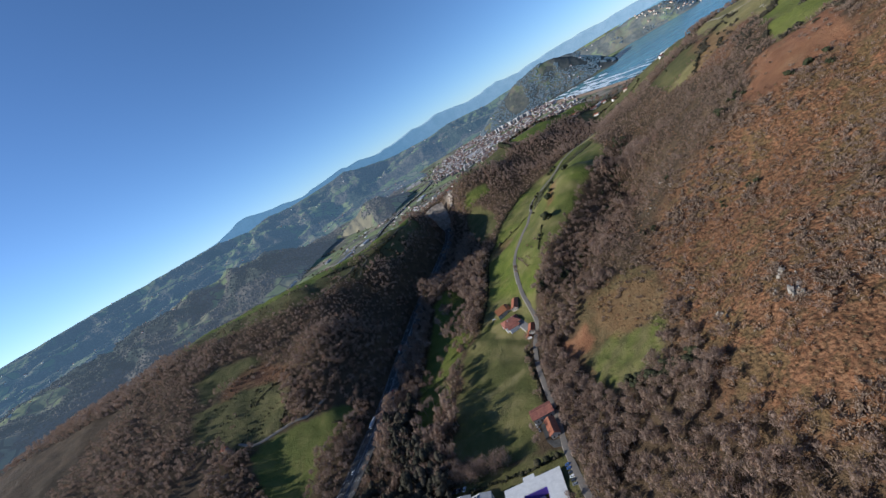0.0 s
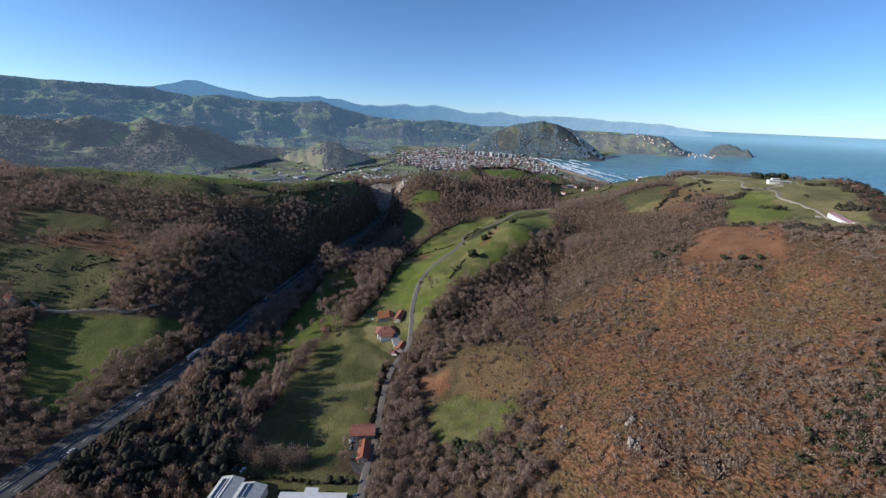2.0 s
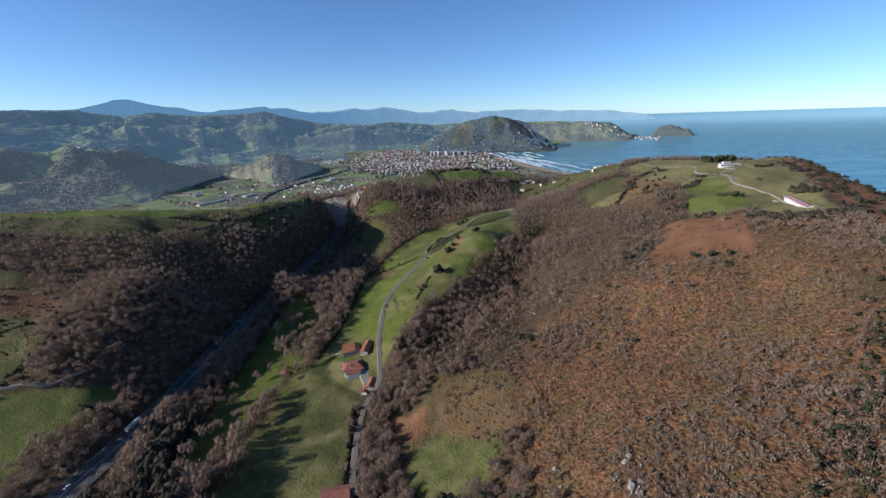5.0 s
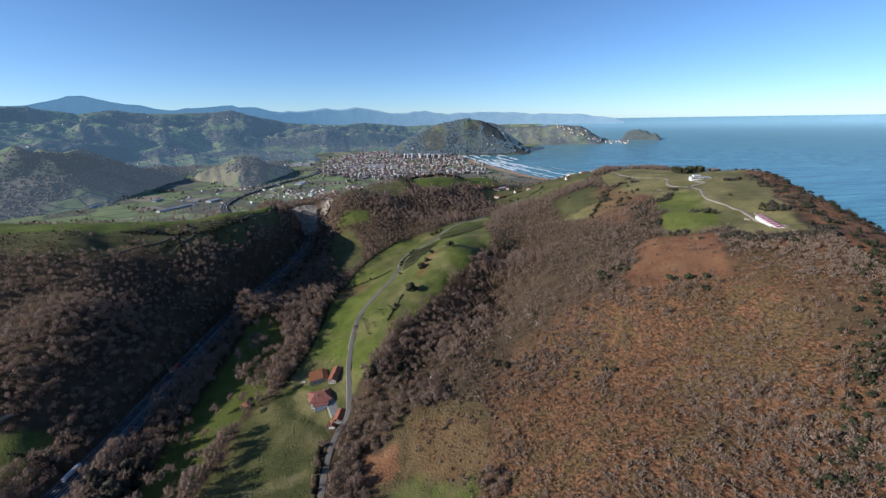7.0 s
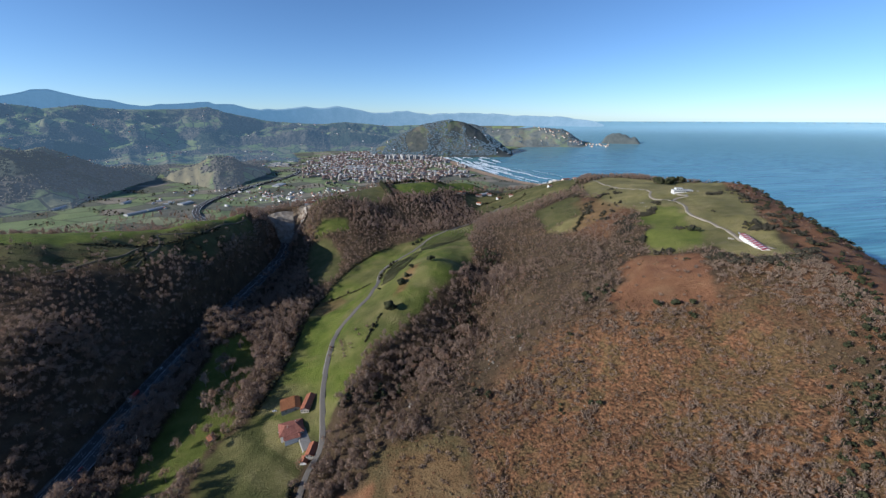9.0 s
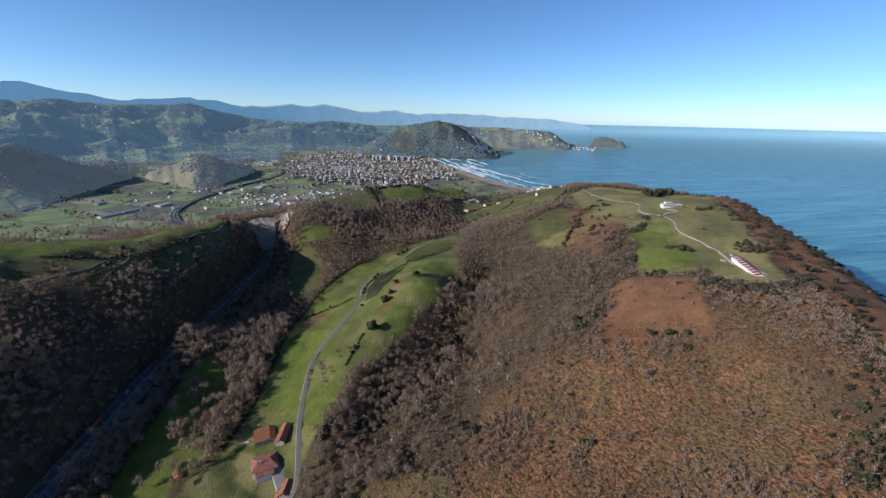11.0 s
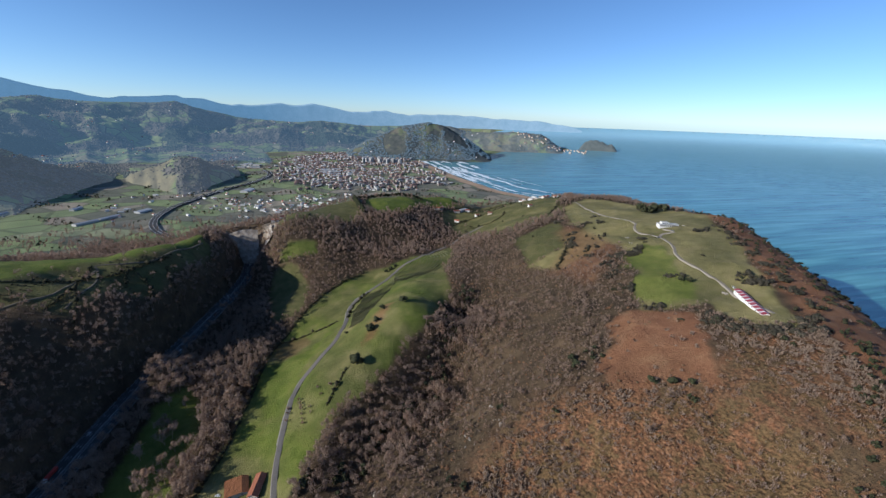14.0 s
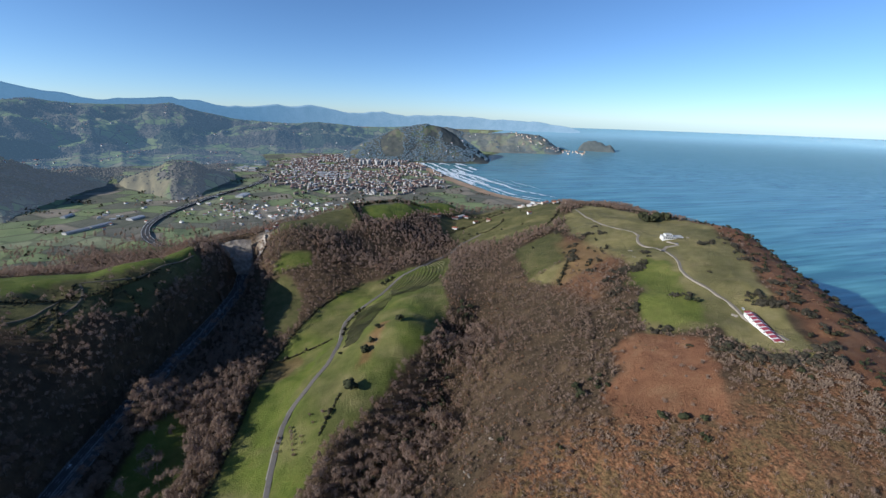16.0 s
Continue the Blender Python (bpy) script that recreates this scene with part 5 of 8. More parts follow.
# evergreen trees that stand alone
oak_meshes = []
for i, temp in enumerate(OAKS):
    oak_meshes.append((tone_mesh("trunk", temp[0][0], temp[0][1], 0.5, m_bark), tone_mesh("crown", temp[1][0], temp[1][1], (0.45, 0.6, 0.3, 0.7)[i], m_leaf)))
LONE = [(63, 560, 15, "round dark evergreen oak alone on the meadow"), (130, 642, 12, "dark evergreen tree on the spur meadow"), (84, 610, 11, "low dark tree on the bracken strip"), (92, 622, 8.5, "low dark tree on the bracken strip"), (104, 650, 7.5, "small dark bush on the meadow"), (57, 640, 5, "small dark bush beside the lane"), (150, 872, 9, "dark evergreen beside the terraces"), (141, 866, 8, "dark evergreen beside the terraces"), (159, 878, 7, "dark evergreen beside the terraces"), (276, 382, 8, "dark evergreen bush below the bracken field"), (287, 374, 8, "dark evergreen bush below the bracken field"), (296, 366, 6, "dark evergreen bush below the bracken field"), (247, 438, 8, "dark evergreen tree at the edge of bracken"), (264, 440, 7, "dark evergreen tree at the edge of bracken"), (271, 436, 5, "dark evergreen tree at the edge of bracken"), (410, 498, 7, "dark bush on the bright pasture"), (416, 492, 6, "dark bush on the bright pasture"), (10, 442, 9, "dark green ivy-clad tree above the lane"), (14, 450, 8, "dark green ivy-clad tree above the lane"), (4, 436, 8, "dark green ivy-clad tree above the lane"), (40, 246, 10, "dark green evergreen tree in the wood"), (52, 240, 9, "dark green evergreen tree in the wood"), (28, 262, 8, "dark green evergreen tree in the wood"), (62, 236, 9, "dark green evergreen tree in the wood"), (-352, 352, 9, "dark tree at the corner of the field"), (-330, 424, 5, "dark bush beside the track"), (10, 1062, 9, "dark tree on the brown hill field"), (-135, 620, 9, "dark tree at the end of the river meadow")]
LONE += [(30 + 5.5 * i, 250 - 2.2 * i + 6 * math.sin(i * 1.9), 8.5 + math.sin(i * 1.3), "dark ivy-green tree in the wood below the meadow") for i in range(8)]
for i, (x, y, h, lab) in enumerate(LONE):
    tree_thing("evergreen_tree", oak_meshes[i % 4], x, y, ground_z(x, y) - 0.3, h * 0.78, 1.45, i * 1.3, lab, "")

# pine grove on the headland and hedges of dark conifers
rng = np.random.RandomState(5)
for i in range(16):
    x, y = 640 + 26 * rng.uniform(-1, 1), 806 + 20 * rng.uniform(-1, 1)
    tree_thing("pine_tree", oak_meshes[i % 4], x, y, ground_z(x, y) - 0.2, rng.uniform(11, 14), 0.95, i * 0.9, "dark pine in a clump on the headland", "pine clump on the headland")

hedge_line = spline([(116, 1236, 0), (122, 1170, 0), (128, 1108, 0)], 2.4)
hedge_rows = [(x, y, ground_z(x, y), rng.uniform(12, 15), 0.75, rng.uniform(0, 6), rng.uniform(0.1, 0.5), rng.randint(4)) for x, y, _ in hedge_line]
hedge_line = spline([(116, 1236, 0), (150, 1268, 0), (210, 1283, 0), (275, 1285, 0), (300, 1262, 0)], 3.2)
hedge_rows += [(x, y, ground_z(x, y), rng.uniform(7, 10), 0.9, rng.uniform(0, 6), rng.uniform(0.1, 0.5), rng.randint(4)) for x, y, _ in hedge_line]
HEDGE_T = [make_template("oak", 450 + i, 2) for i in range(4)]
# Darkened trees that stand in for the shade on the valley wood.
shade_tree_meshes = [(tone_mesh("trunk", t[0][0], t[0][1], 0.5, m_bark), tone_mesh("crown", t[1][0], t[1][1], 0.2 + 0.2 * i, m_dark_twig)) for i, t in enumerate(HEDGE_T)]
for row in dark_wood[:290]:
    tree_thing("ivy_tree", shade_tree_meshes[int(row[7]) % 4], *row[:6], "dark ivy-clad tree in the wood beside the motorway", "ivy-clad trees beside the motorway")
scatter_mesh("conifer_hedge", HEDGE_T, hedge_rows, m_leaf, "tall dark conifer hedge round the hilltop field", "hedge")

# scrub and bracken clumps on the open slopes
x, y, rng = jitter_grid(40, 720, 60, 720, 2.5, 31)
x, y = x + rng.normal(0, 1.2, len(x)), y + rng.normal(0, 1.2, len(y))
c = cover(x, y)
p = c["heath"] * 0.95 + 0.42 * wood_density(x, y, c) * (x > 60)
sea_side = inside(x, y, SEA_HEATH)
p = np.maximum(p, np.where(sea_side, 0.18, 0.07) * c["rust"])
p = p * np.clip(0.62 + 0.75 * waves(x, y, 54, 16, 3), 0.12, 1)
keep = (rng.uniform(0, 1, len(x)) < p) & clear_of_built(x, y, c) & (np.hypot(x - REF[0], y - REF[1]) < 800)
x, y = x[keep], y[keep]
n = len(x)
kind_w = waves(x, y, 51, 70, 3)
tone = np.clip(0.62 + 0.26 * kind_w + rng.normal(0, 0.20, n), 0, 1)
grey = rng.uniform(0, 1, n) < np.clip(0.04 + 0.85 * step(-0.02, 0.30, fbm(x, y, 52, 46, 3) + 0.42 * step(170, 300, x)), 0.03, 0.9)
size = np.where(grey, rng.uniform(1.3, 3.2, n) * (1 + 0.5 * np.clip(fbm(x, y, 57, 30, 2), 0, 1)), rng.uniform(0.5, 1.9, n) * rng.uniform(0.7, 1.1, n))
scrub_rows = np.column_stack([x, y, land(x, y) - 0.15, size, np.where(grey, 1.15, rng.uniform(0.9, 1.6, n)), rng.uniform(0, 6.28, n), np.where(grey, rng.uniform(0.0, 0.16, n), np.maximum(tone, 0.3)), rng.randint(0, 6, n)])
low = ~grey & (rng.uniform(0, 1, n) < 0.6)
scatter_mesh("heath_scrub", SHRUBS, scrub_rows[low], m_scrub, "russet bracken and olive gorse clumps on the hillside", "scrub", parts=(1,))
scatter_mesh("heath_brush", BRUSH, scrub_rows[grey & ~inside(x, y, SEA_HEATH)], m_brush, "grey leafless brushwood among the bracken", "scrub", parts=(1,))

# dark evergreen growth in the gully below the spur and along the sea crest, partly standing in for shade there
rng = np.random.RandomState(37)
ever = []
for line, gap, wide, lo, hi in (([(24, 428), (57, 450), (84, 485), (124, 516), (162, 560), (205, 634), (240, 690)], 5.0, 9, 5, 9),
                                ([(190, 160), (215, 189), (241, 210), (306, 250), (347, 276), (371, 298), (411, 327), (432, 362)], 1.9, 9, 2, 4.8),
                                (RAVINE, 2.6, 8, 2, 4.5),
                                ([(215, 120), (250, 175), (290, 215), (340, 255), (372, 280)], 2.2, 10, 2, 4.8)):
    for x, y, _ in spline([(a, b, 0) for a, b in line], gap):
        x, y = x + rng.normal(0, wide), y + rng.normal(0, wide * 0.7)
        ever.append((x, y, 0, rng.uniform(lo, hi), rng.uniform(0.9, 1.3), rng.uniform(0, 6), rng.uniform(0, 0.7), rng.randint(4)))
for x, y, h in ((123, 394, 6), (249, 449, 6), (267, 451, 5), (176, 442, 4), (169, 345, 4), (190, 339, 4.5), (210, 403, 4), (379, 364, 5), (288, 355, 5), (365, 413, 4.5), (457, 461, 4), (430, 397, 4)):
    ever += [(x + rng.normal(0, 3), y + rng.normal(0, 3), 0, h * rng.uniform(0.6, 1.1), 1.2, rng.uniform(0, 6), rng.uniform(0, 0.6), rng.randint(4)) for _ in range(3)]
ever = np.array(ever)
ok = clear_of_built(ever[:, 0], ever[:, 1], None) & (depth_in(ever[:, 0], ever[:, 1], SPUR_FIELD) < -2)
ever = ever[ok]
ever[:, 2] = land(ever[:, 0], ever[:, 1]) - 0.2
scatter_mesh("evergreen_thicket", HEDGE_T, ever, m_leaf, "dark evergreen thicket, partly in place of shade in the gullies", "woodland")

# grey birch and willow scrub on the upper heath
x, y, rng = jitter_grid(90, 460, 90, 440, 4.8, 38)
c = cover(x, y)
open_heath = np.clip(c["heath"] - c["rust"] - c["lawn"], 0, 1)
patchy = waves(x, y, 55, 75, 3) + 0.5 * waves(x, y, 56, 22, 2)
keep = (rng.uniform(0, 1, len(x)) < open_heath * np.clip(0.16 + 0.55 * patchy + 0.42 * step(170, 310, x), 0.03, 0.9)) & clear_of_built(x, y, c)
x, y, patchy = x[keep], y[keep], patchy[keep]
n = len(x)
birch = np.column_stack([x, y, land(x, y) - 0.2, rng.uniform(2.0, 5.0, n) * rng.uniform(0.8, 1.2, n), rng.uniform(0.75, 1.1, n), rng.uniform(0, 6.28, n), np.clip(rng.normal(0.66, 0.13, n), 0.3, 0.8), rng.randint(0, 6, n)])
scatter_mesh("birch_scrub", BRUSH, birch, m_twig, "grey leafless birch and willow scrub on the heath", "scrub")

# ---------- buildings ----------
def tile_material(name, c1, c2):
    m, n, l, b = mat(name, 0.85, 0, 0.25)
    tc = n.new("ShaderNodeTexCoord")
    w = n.new("ShaderNodeTexWave")
    w.wave_type, w.bands_direction = "BANDS", "Y"
    w.inputs["Scale"].default_value, w.inputs["Distortion"].default_value = 3.2, 1.2
    l.new(tc.outputs["Object"], w.inputs["Vector"])
    a, d = node_noise(n, l, 0.5, 5), node_noise(n, l, 3.0, 3)
    s = node_math(n, l, "ADD", node_math(n, l, "MULTIPLY", a.outputs["Fac"], 0.6), node_math(n, l, "MULTIPLY", d.outputs["Fac"], 0.4))
    col = node_ramp(n, l, s, [(0.35, c1), (0.65, c2)]).outputs[0]
    oi = n.new("ShaderNodeObjectInfo")
    hsv = n.new("ShaderNodeHueSaturation")
    l.new(node_math(n, l, "ADD", node_math(n, l, "MULTIPLY", oi.outputs["Random"], 0.4), 0.8), hsv.inputs["Value"])
    l.new(col, hsv.inputs["Color"])
    l.new(hsv.outputs[0], b.inputs["Base Color"])
    add_bump(n, l, b, w.outputs["Fac"], 0.6, 0.06)
    return m


m_red = tile_material("red_clay_tiles", (0.17, 0.062, 0.044), (0.31, 0.13, 0.092))
m_orange = tile_material("orange_clay_tiles", (0.24, 0.085, 0.045), (0.37, 0.145, 0.080))
m_brown = tile_material("rusty_brown_sheet_roof", (0.19, 0.075, 0.030), (0.30, 0.125, 0.05))
m_white = simple("white_render", (0.62, 0.60, 0.56), (0.80, 0.78, 0.74), 0.4, 0.85, vary=0.2)
m_cream = simple("cream_render", (0.50, 0.43, 0.34), (0.68, 0.60, 0.50), 0.4, 0.85, vary=0.35)
m_stonewall = simple("rubble_stone_wall", (0.24, 0.22, 0.19), (0.46, 0.43, 0.38), 1.2, 0.95, bump=0.6)
m_concrete = simple("pale_concrete", (0.38, 0.37, 0.35), (0.56, 0.55, 0.52), 0.5, 0.9, vary=0.2)
m_glass = simple("dark_window_glass", (0.02, 0.025, 0.03), (0.04, 0.05, 0.06), 1.0, 0.12, spec=0.6)
m_wood = simple("dark_stained_wood", (0.06, 0.035, 0.02), (0.12, 0.07, 0.04), 2.0, 0.7)
m_whiteroof = simple("white_sheet_roof", (0.52, 0.51, 0.49), (0.68, 0.67, 0.64), 0.3, 0.6)
m_purple = simple("purple_wall", (0.10, 0.06, 0.30), (0.14, 0.09, 0.38), 0.5, 0.7)
m_panel = simple("solar_panel_glass", (0.015, 0.025, 0.05), (0.03, 0.045, 0.08), 0.8, 0.15, spec=0.6)
m_redsheet = simple("dark_red_sheet", (0.24, 0.035, 0.05), (0.34, 0.06, 0.075), 0.6, 0.55)
m_plank = simple("grey_sheet", (0.30, 0.31, 0.32), (0.44, 0.45, 0.46), 0.4, 0.6, vary=0.3)
m_rock = simple("pale_limestone", (0.17, 0.145, 0.115), (0.40, 0.355, 0.295), 0.8, 0.95, bump=0.8)


def thing(name, x, y, turn, label, category, group="", z=None, scale=1.0):
    e = new(name)
    e.matrix_basis = Matrix.LocRotScale((x, y, ground_z(x, y) if z is None else z), Euler((0, 0, radians(turn))), (scale,) * 3)
    return tagged(e, label, category, group)


def box_part(name, dims, material, parent, label="", bevel=0.0):
    bm = bmesh.new()
    box_bm(bm, *dims, bevel)
    return part(name, bm, material, parent, label)


def gable_wall(parent, w, l, h, rise, material, deep=4.0, lean=0.5):
    """Walls with gables at both ends of the long side; lean: where the ridge lies across the width."""
    x0, x1, xm = -w / 2, w / 2, -w / 2 + w * lean
    sec = [(x0, -deep), (x1, -deep), (x1, h), (xm, h + rise), (x0, h)]
    v = [(x, -l / 2, z) for x, z in sec] + [(x, l / 2, z) for x, z in sec]
    f = [(0, 1, 2, 3, 4), (9, 8, 7, 6, 5)] + [(i, i + 5, (i + 1) % 5 + 5, (i + 1) % 5) for i in range(5)]
    return link_mesh("wall", v, f, material, parent)


def roof_slab(name, parent, pts, thick, material):
    """A sloping roof face from four points, with thickness."""
    v = [tuple(p) for p in pts] + [(p[0], p[1], p[2] - thick) for p in pts]
    f = [(0, 1, 2, 3), (7, 6, 5, 4)] + [(i, i + 4, (i + 1) % 4 + 4, (i + 1) % 4) for i in range(4)]
    return link_mesh(name, v, f, material, parent)


def gable_roof(parent, w, l, h, rise, material, over=0.8, lean=0.5):
    xm = -w / 2 + w * lean
    k = rise / (w * lean)
    k2 = rise / (w * (1 - lean))
    y0, y1 = -l / 2 - over, l / 2 + over
    left = roof_slab("roof", parent, [(xm, y0, h + rise + 0.25), (xm, y1, h + rise + 0.25), (-w / 2 - over, y1, h - over * k + 0.25), (-w / 2 - over, y0, h - over * k + 0.25)], 0.3, material)
    right = roof_slab("roof", parent, [(w / 2 + over, y0, h - over * k2 + 0.25), (w / 2 + over, y1, h - over * k2 + 0.25), (xm, y1, h + rise + 0.25), (xm, y0, h + rise + 0.25)], 0.3, material)
    return left, right


def hip_roof(parent, w, l, h, rise, material, over=1.2):
    """A hipped roof with a short ridge along the length and deep eaves."""
    a, b, r = w / 2 + over, l / 2 + over, max(l / 2 - w * 0.32, 0.6)
    z0, z1 = h - over * rise / (w / 2) + 0.2, h + rise + 0.2
    v = [(-a, -b, z0), (a, -b, z0), (a, b, z0), (-a, b, z0), (0, -r, z1), (0, r, z1)]
    v += [(x, y, z - 0.28) for x, y, z in v[:4]]
    f = [(0, 1, 4), (1, 2, 5, 4), (2, 3, 5), (3, 0, 4, 5), (0, 6, 7, 1), (1, 7, 8, 2), (2, 8, 9, 3), (3, 9, 6, 0), (9, 8, 7, 6)]
    return link_mesh("roof", v, f, material, parent)


def windows(parent, w, l, h, per, rows, material=None):
    """Windows with frames and sills along both long sides and the ends, in rows."""
    for r in range(rows):
        z = 1.0 + r * 2.7
        if z + 1.5 > h:
            break
        for k in range(per):
            yy = -l / 2 + l * (k + 0.5) / per
            for sx in (-1, 1):
                x = sx * w / 2
                win = box_part("window", (x - 0.05, x + 0.05, yy - 0.6, yy + 0.6, z, z + 1.4), m_wood, parent)
                box_part("pane", (x + sx * 0.055 - 0.01, x + sx * 0.055 + 0.01, yy - 0.5, yy + 0.5, z + 0.1, z + 1.3), m_glass, win)
        for k in range(max(2, per - 1)):
            xx = -w / 2 + w * (k + 0.5) / max(2, per - 1)
            for sy in (-1, 1):
                y = sy * l / 2
                win = box_part("window", (xx - 0.6, xx + 0.6, y - 0.05, y + 0.05, z, z + 1.4), m_wood, parent)
                box_part("pane", (xx - 0.5, xx + 0.5, y + sy * 0.055 - 0.01, y + sy * 0.055 + 0.01, z + 0.1, z + 1.3), m_glass, win)


def chimney(roof, x, y, z):
    box_part("chimney", (x - 0.4, x + 0.4, y - 0.4, y + 0.4, z - 1.0, z + 1.2), m_cream, roof)


def farm_building(name, x, y, w, l, h, rise, turn, wall_m, roof_m, label, per=3, rows=1, door=True, lean=0.5):
    e = thing(name, x, y, turn, label, "house" if "house" in name else "building")
    gable_wall(e, w, l, h, rise, wall_m, lean=lean)
    roofs = gable_roof(e, w, l, h, rise, roof_m, lean=lean)
    windows(e, w, l, h, per, rows)
    if door:
        box_part("door", (-w / 2 - 0.07, -w / 2 + 0.03, l * 0.12, l * 0.12 + 1.4, 0, 2.3), m_wood, e)
    return e, roofs


# the farm in the valley
e = thing("farmhouse", -41, 437, 100, "large white farmhouse with a hipped red tile roof", "house")
box_part("wall", (-8, 8, -9.5, 9.5, -4, 5.2), m_white, e, bevel=0.1)
main_roof = hip_roof(e, 16, 19, 5.2, 3.4, m_red)
chimney(main_roof, -2.5, 3, 8.4)
chimney(main_roof, 3.0, -4, 7.6)
windows(e, 16, 19, 5.2, 4, 2)
box_part("wing", (-12.5, -8.05, -6, 6.5, -4, 3.4), m_white, e, "lower white wing with a red lean-to roof")
roof_slab("wing_roof", e, [(-7.6, -6.8, 5.0), (-7.6, 7.3, 5.0), (-13.4, 7.3, 3.3), (-13.4, -6.8, 3.3)], 0.25, m_red)
box_part("lean_to", (8.05, 11.5, -7, 4, -3, 2.8), m_stonewall, e, "low stone lean-to")
roof_slab("lean_to_roof", e, [(12.2, -7.6, 2.8), (12.2, 4.6, 2.8), (7.8, 4.6, 4.3), (7.8, -7.6, 4.3)], 0.2, m_red)
box_part("balcony", (-4, 4, -10.9, -9.55, 2.5, 2.7), m_wood, e, "dark wooden balcony")
for k in range(9):
    box_part("baluster", (-3.9 + k * 0.96, -3.8 + k * 0.96, -10.85, -10.75, 2.7, 3.6), m_wood, e)
box_part("rail", (-4, 4, -10.9, -10.7, 3.6, 3.72), m_wood, e)
box_part("door", (-0.7, 0.7, -9.6, -9.45, 0, 2.2), m_wood, e)
farm_building("barn", -45, 470, 17, 17, 3.2, 1.5, 8, m_stonewall, m_brown, "stone barn with a rusty brown sheet roof", 2, 1, lean=0.75)
farm_building("cottage", -28, 464, 7.5, 22, 4.0, 1.8, -12, m_cream, m_orange, "long cream cottage with a bright orange tile roof", 4, 1)
farm_building("shed", -22, 410, 6.5, 13.5, 2.8, 1.5, -14, m_stonewall, m_orange, "small stone shed with a bright orange tile roof", 2, 1)
farm_building("shed", -28, 404, 5.2, 6.5, 2.4, 1.1, -14, m_white, m_orange, "small white outhouse with an orange tile roof", 1, 1)
farm_building("shed", -112, 452, 5, 7, 2.4, 1.2, 30, m_stonewall, m_orange, "tiny stone shed with a pink tile roof under trees", 1, 1)

# the farm lower down the lane
farm_building("farmhouse", -43, 291, 11.5, 18, 5.2, 2.2, 94, m_stonewall, m_red, "stone farmhouse with a dark red tile roof", 3, 2)
farm_building("farmhouse", -39, 271, 7.5, 17, 4.4, 1.9, 2, m_cream, m_orange, "cream house with an orange roof and stone gable", 3, 1)
yard_v = [(-48.5, 284), (-47, 262), (-43.5, 255), (-36.5, 252), (-34.5, 259), (-42.8, 261), (-43, 283)]
yz = [ground_z(x, y) + 0.35 for x, y in yard_v]
tagged(link_mesh("farm_yard", [(x, y, z) for (x, y), z in zip(yard_v, yz)] + [(x, y, z - 1.5) for (x, y), z in zip(yard_v, yz)],
                 [tuple(range(6, -1, -1))] + [(i, (i + 1) % 7, (i + 1) % 7 + 7, i + 7) for i in range(7)], m_asphalt), "dark asphalt yard beside the farmhouse", "yard", kind="structure")

# the garden centre at the foot of the lane
hall = thing("flat_roofed_hall", -65, 219, 0, "white flat-roofed hall with a purple inner court", "building")
for dims in ((-21, 21, -16, -6, -2, 6.5), (-21, -8, -6, 4, -2, 6.5), (9, 21, -6, 10, -2, 6.5), (-21, 21, 4, 14, -2, 6.5), (-6, 2, 13, 18, -2, 6.2)):
    box_part("wing", dims, m_white, hall)
for dims in ((-21.4, 21.4, -16.4, -6.1, 6.5, 6.9), (-21.4, -8.1, -6.1, 4.1, 6.5, 6.9), (9.1, 21.4, -6.1, 4.1, 6.5, 6.9), (-21.4, 21.4, 4.1, 14.4, 6.5, 6.9), (-6.3, 2.3, 14.4, 18.3, 6.3, 6.7)):
    box_part("roof", dims, m_whiteroof, hall)
for dims in ((-8, 9, 3.7, 3.95, 0.5, 6.3), (-7.95, -7.7, -6, 3.7, 0.5, 6.3), (8.7, 8.95, -6, 3.7, 0.5, 6.3)):
    box_part("court_wall", dims, m_purple, hall, "bright purple court wall")
box_part("court_floor", (-7.7, 8.7, -6, 3.7, -1, 0.6), m_cream, hall)
shed2 = thing("glasshouse_shop", -112, 232, -6, "pale low shop with dark roof panels", "building")
for k, (x0, x1, l0, l1) in enumerate(((-18, -3, -12, 12), (-2.6, 14, -14, 9))):
    w = x1 - x0
    v_par = new("bay")
    v_par.parent = shed2
    v_par.location = ((x0 + x1) / 2, (l0 + l1) / 2, 0)
    gable_wall(v_par, w, l1 - l0, 5.0, 1.6, m_concrete, 3.0)
    gable_roof(v_par, w, l1 - l0, 5.0, 1.6, m_concrete, 0.4)
for x0, x1 in ((-16.2, -13.4), (-12.6, -9.8), (0.0, 2.6), (3.2, 5.8)):
    xc = -10.5 if x0 < -5 else 5.7
    w = 15 if x0 < -5 else 16.6

    def zr(x):
        return 5.0 + 1.6 * (1 - abs(x - xc) / (w / 2)) + 0.36
    y0, y1 = (-8, 10) if x0 < -5 else (-3, 8)
    roof_slab("roof_panel", shed2, [(x0, y0, zr(x0)), (x1, y0, zr(x1)), (x1, y1, zr(x1)), (x0, y1, zr(x0))], 0.12, m_panel)

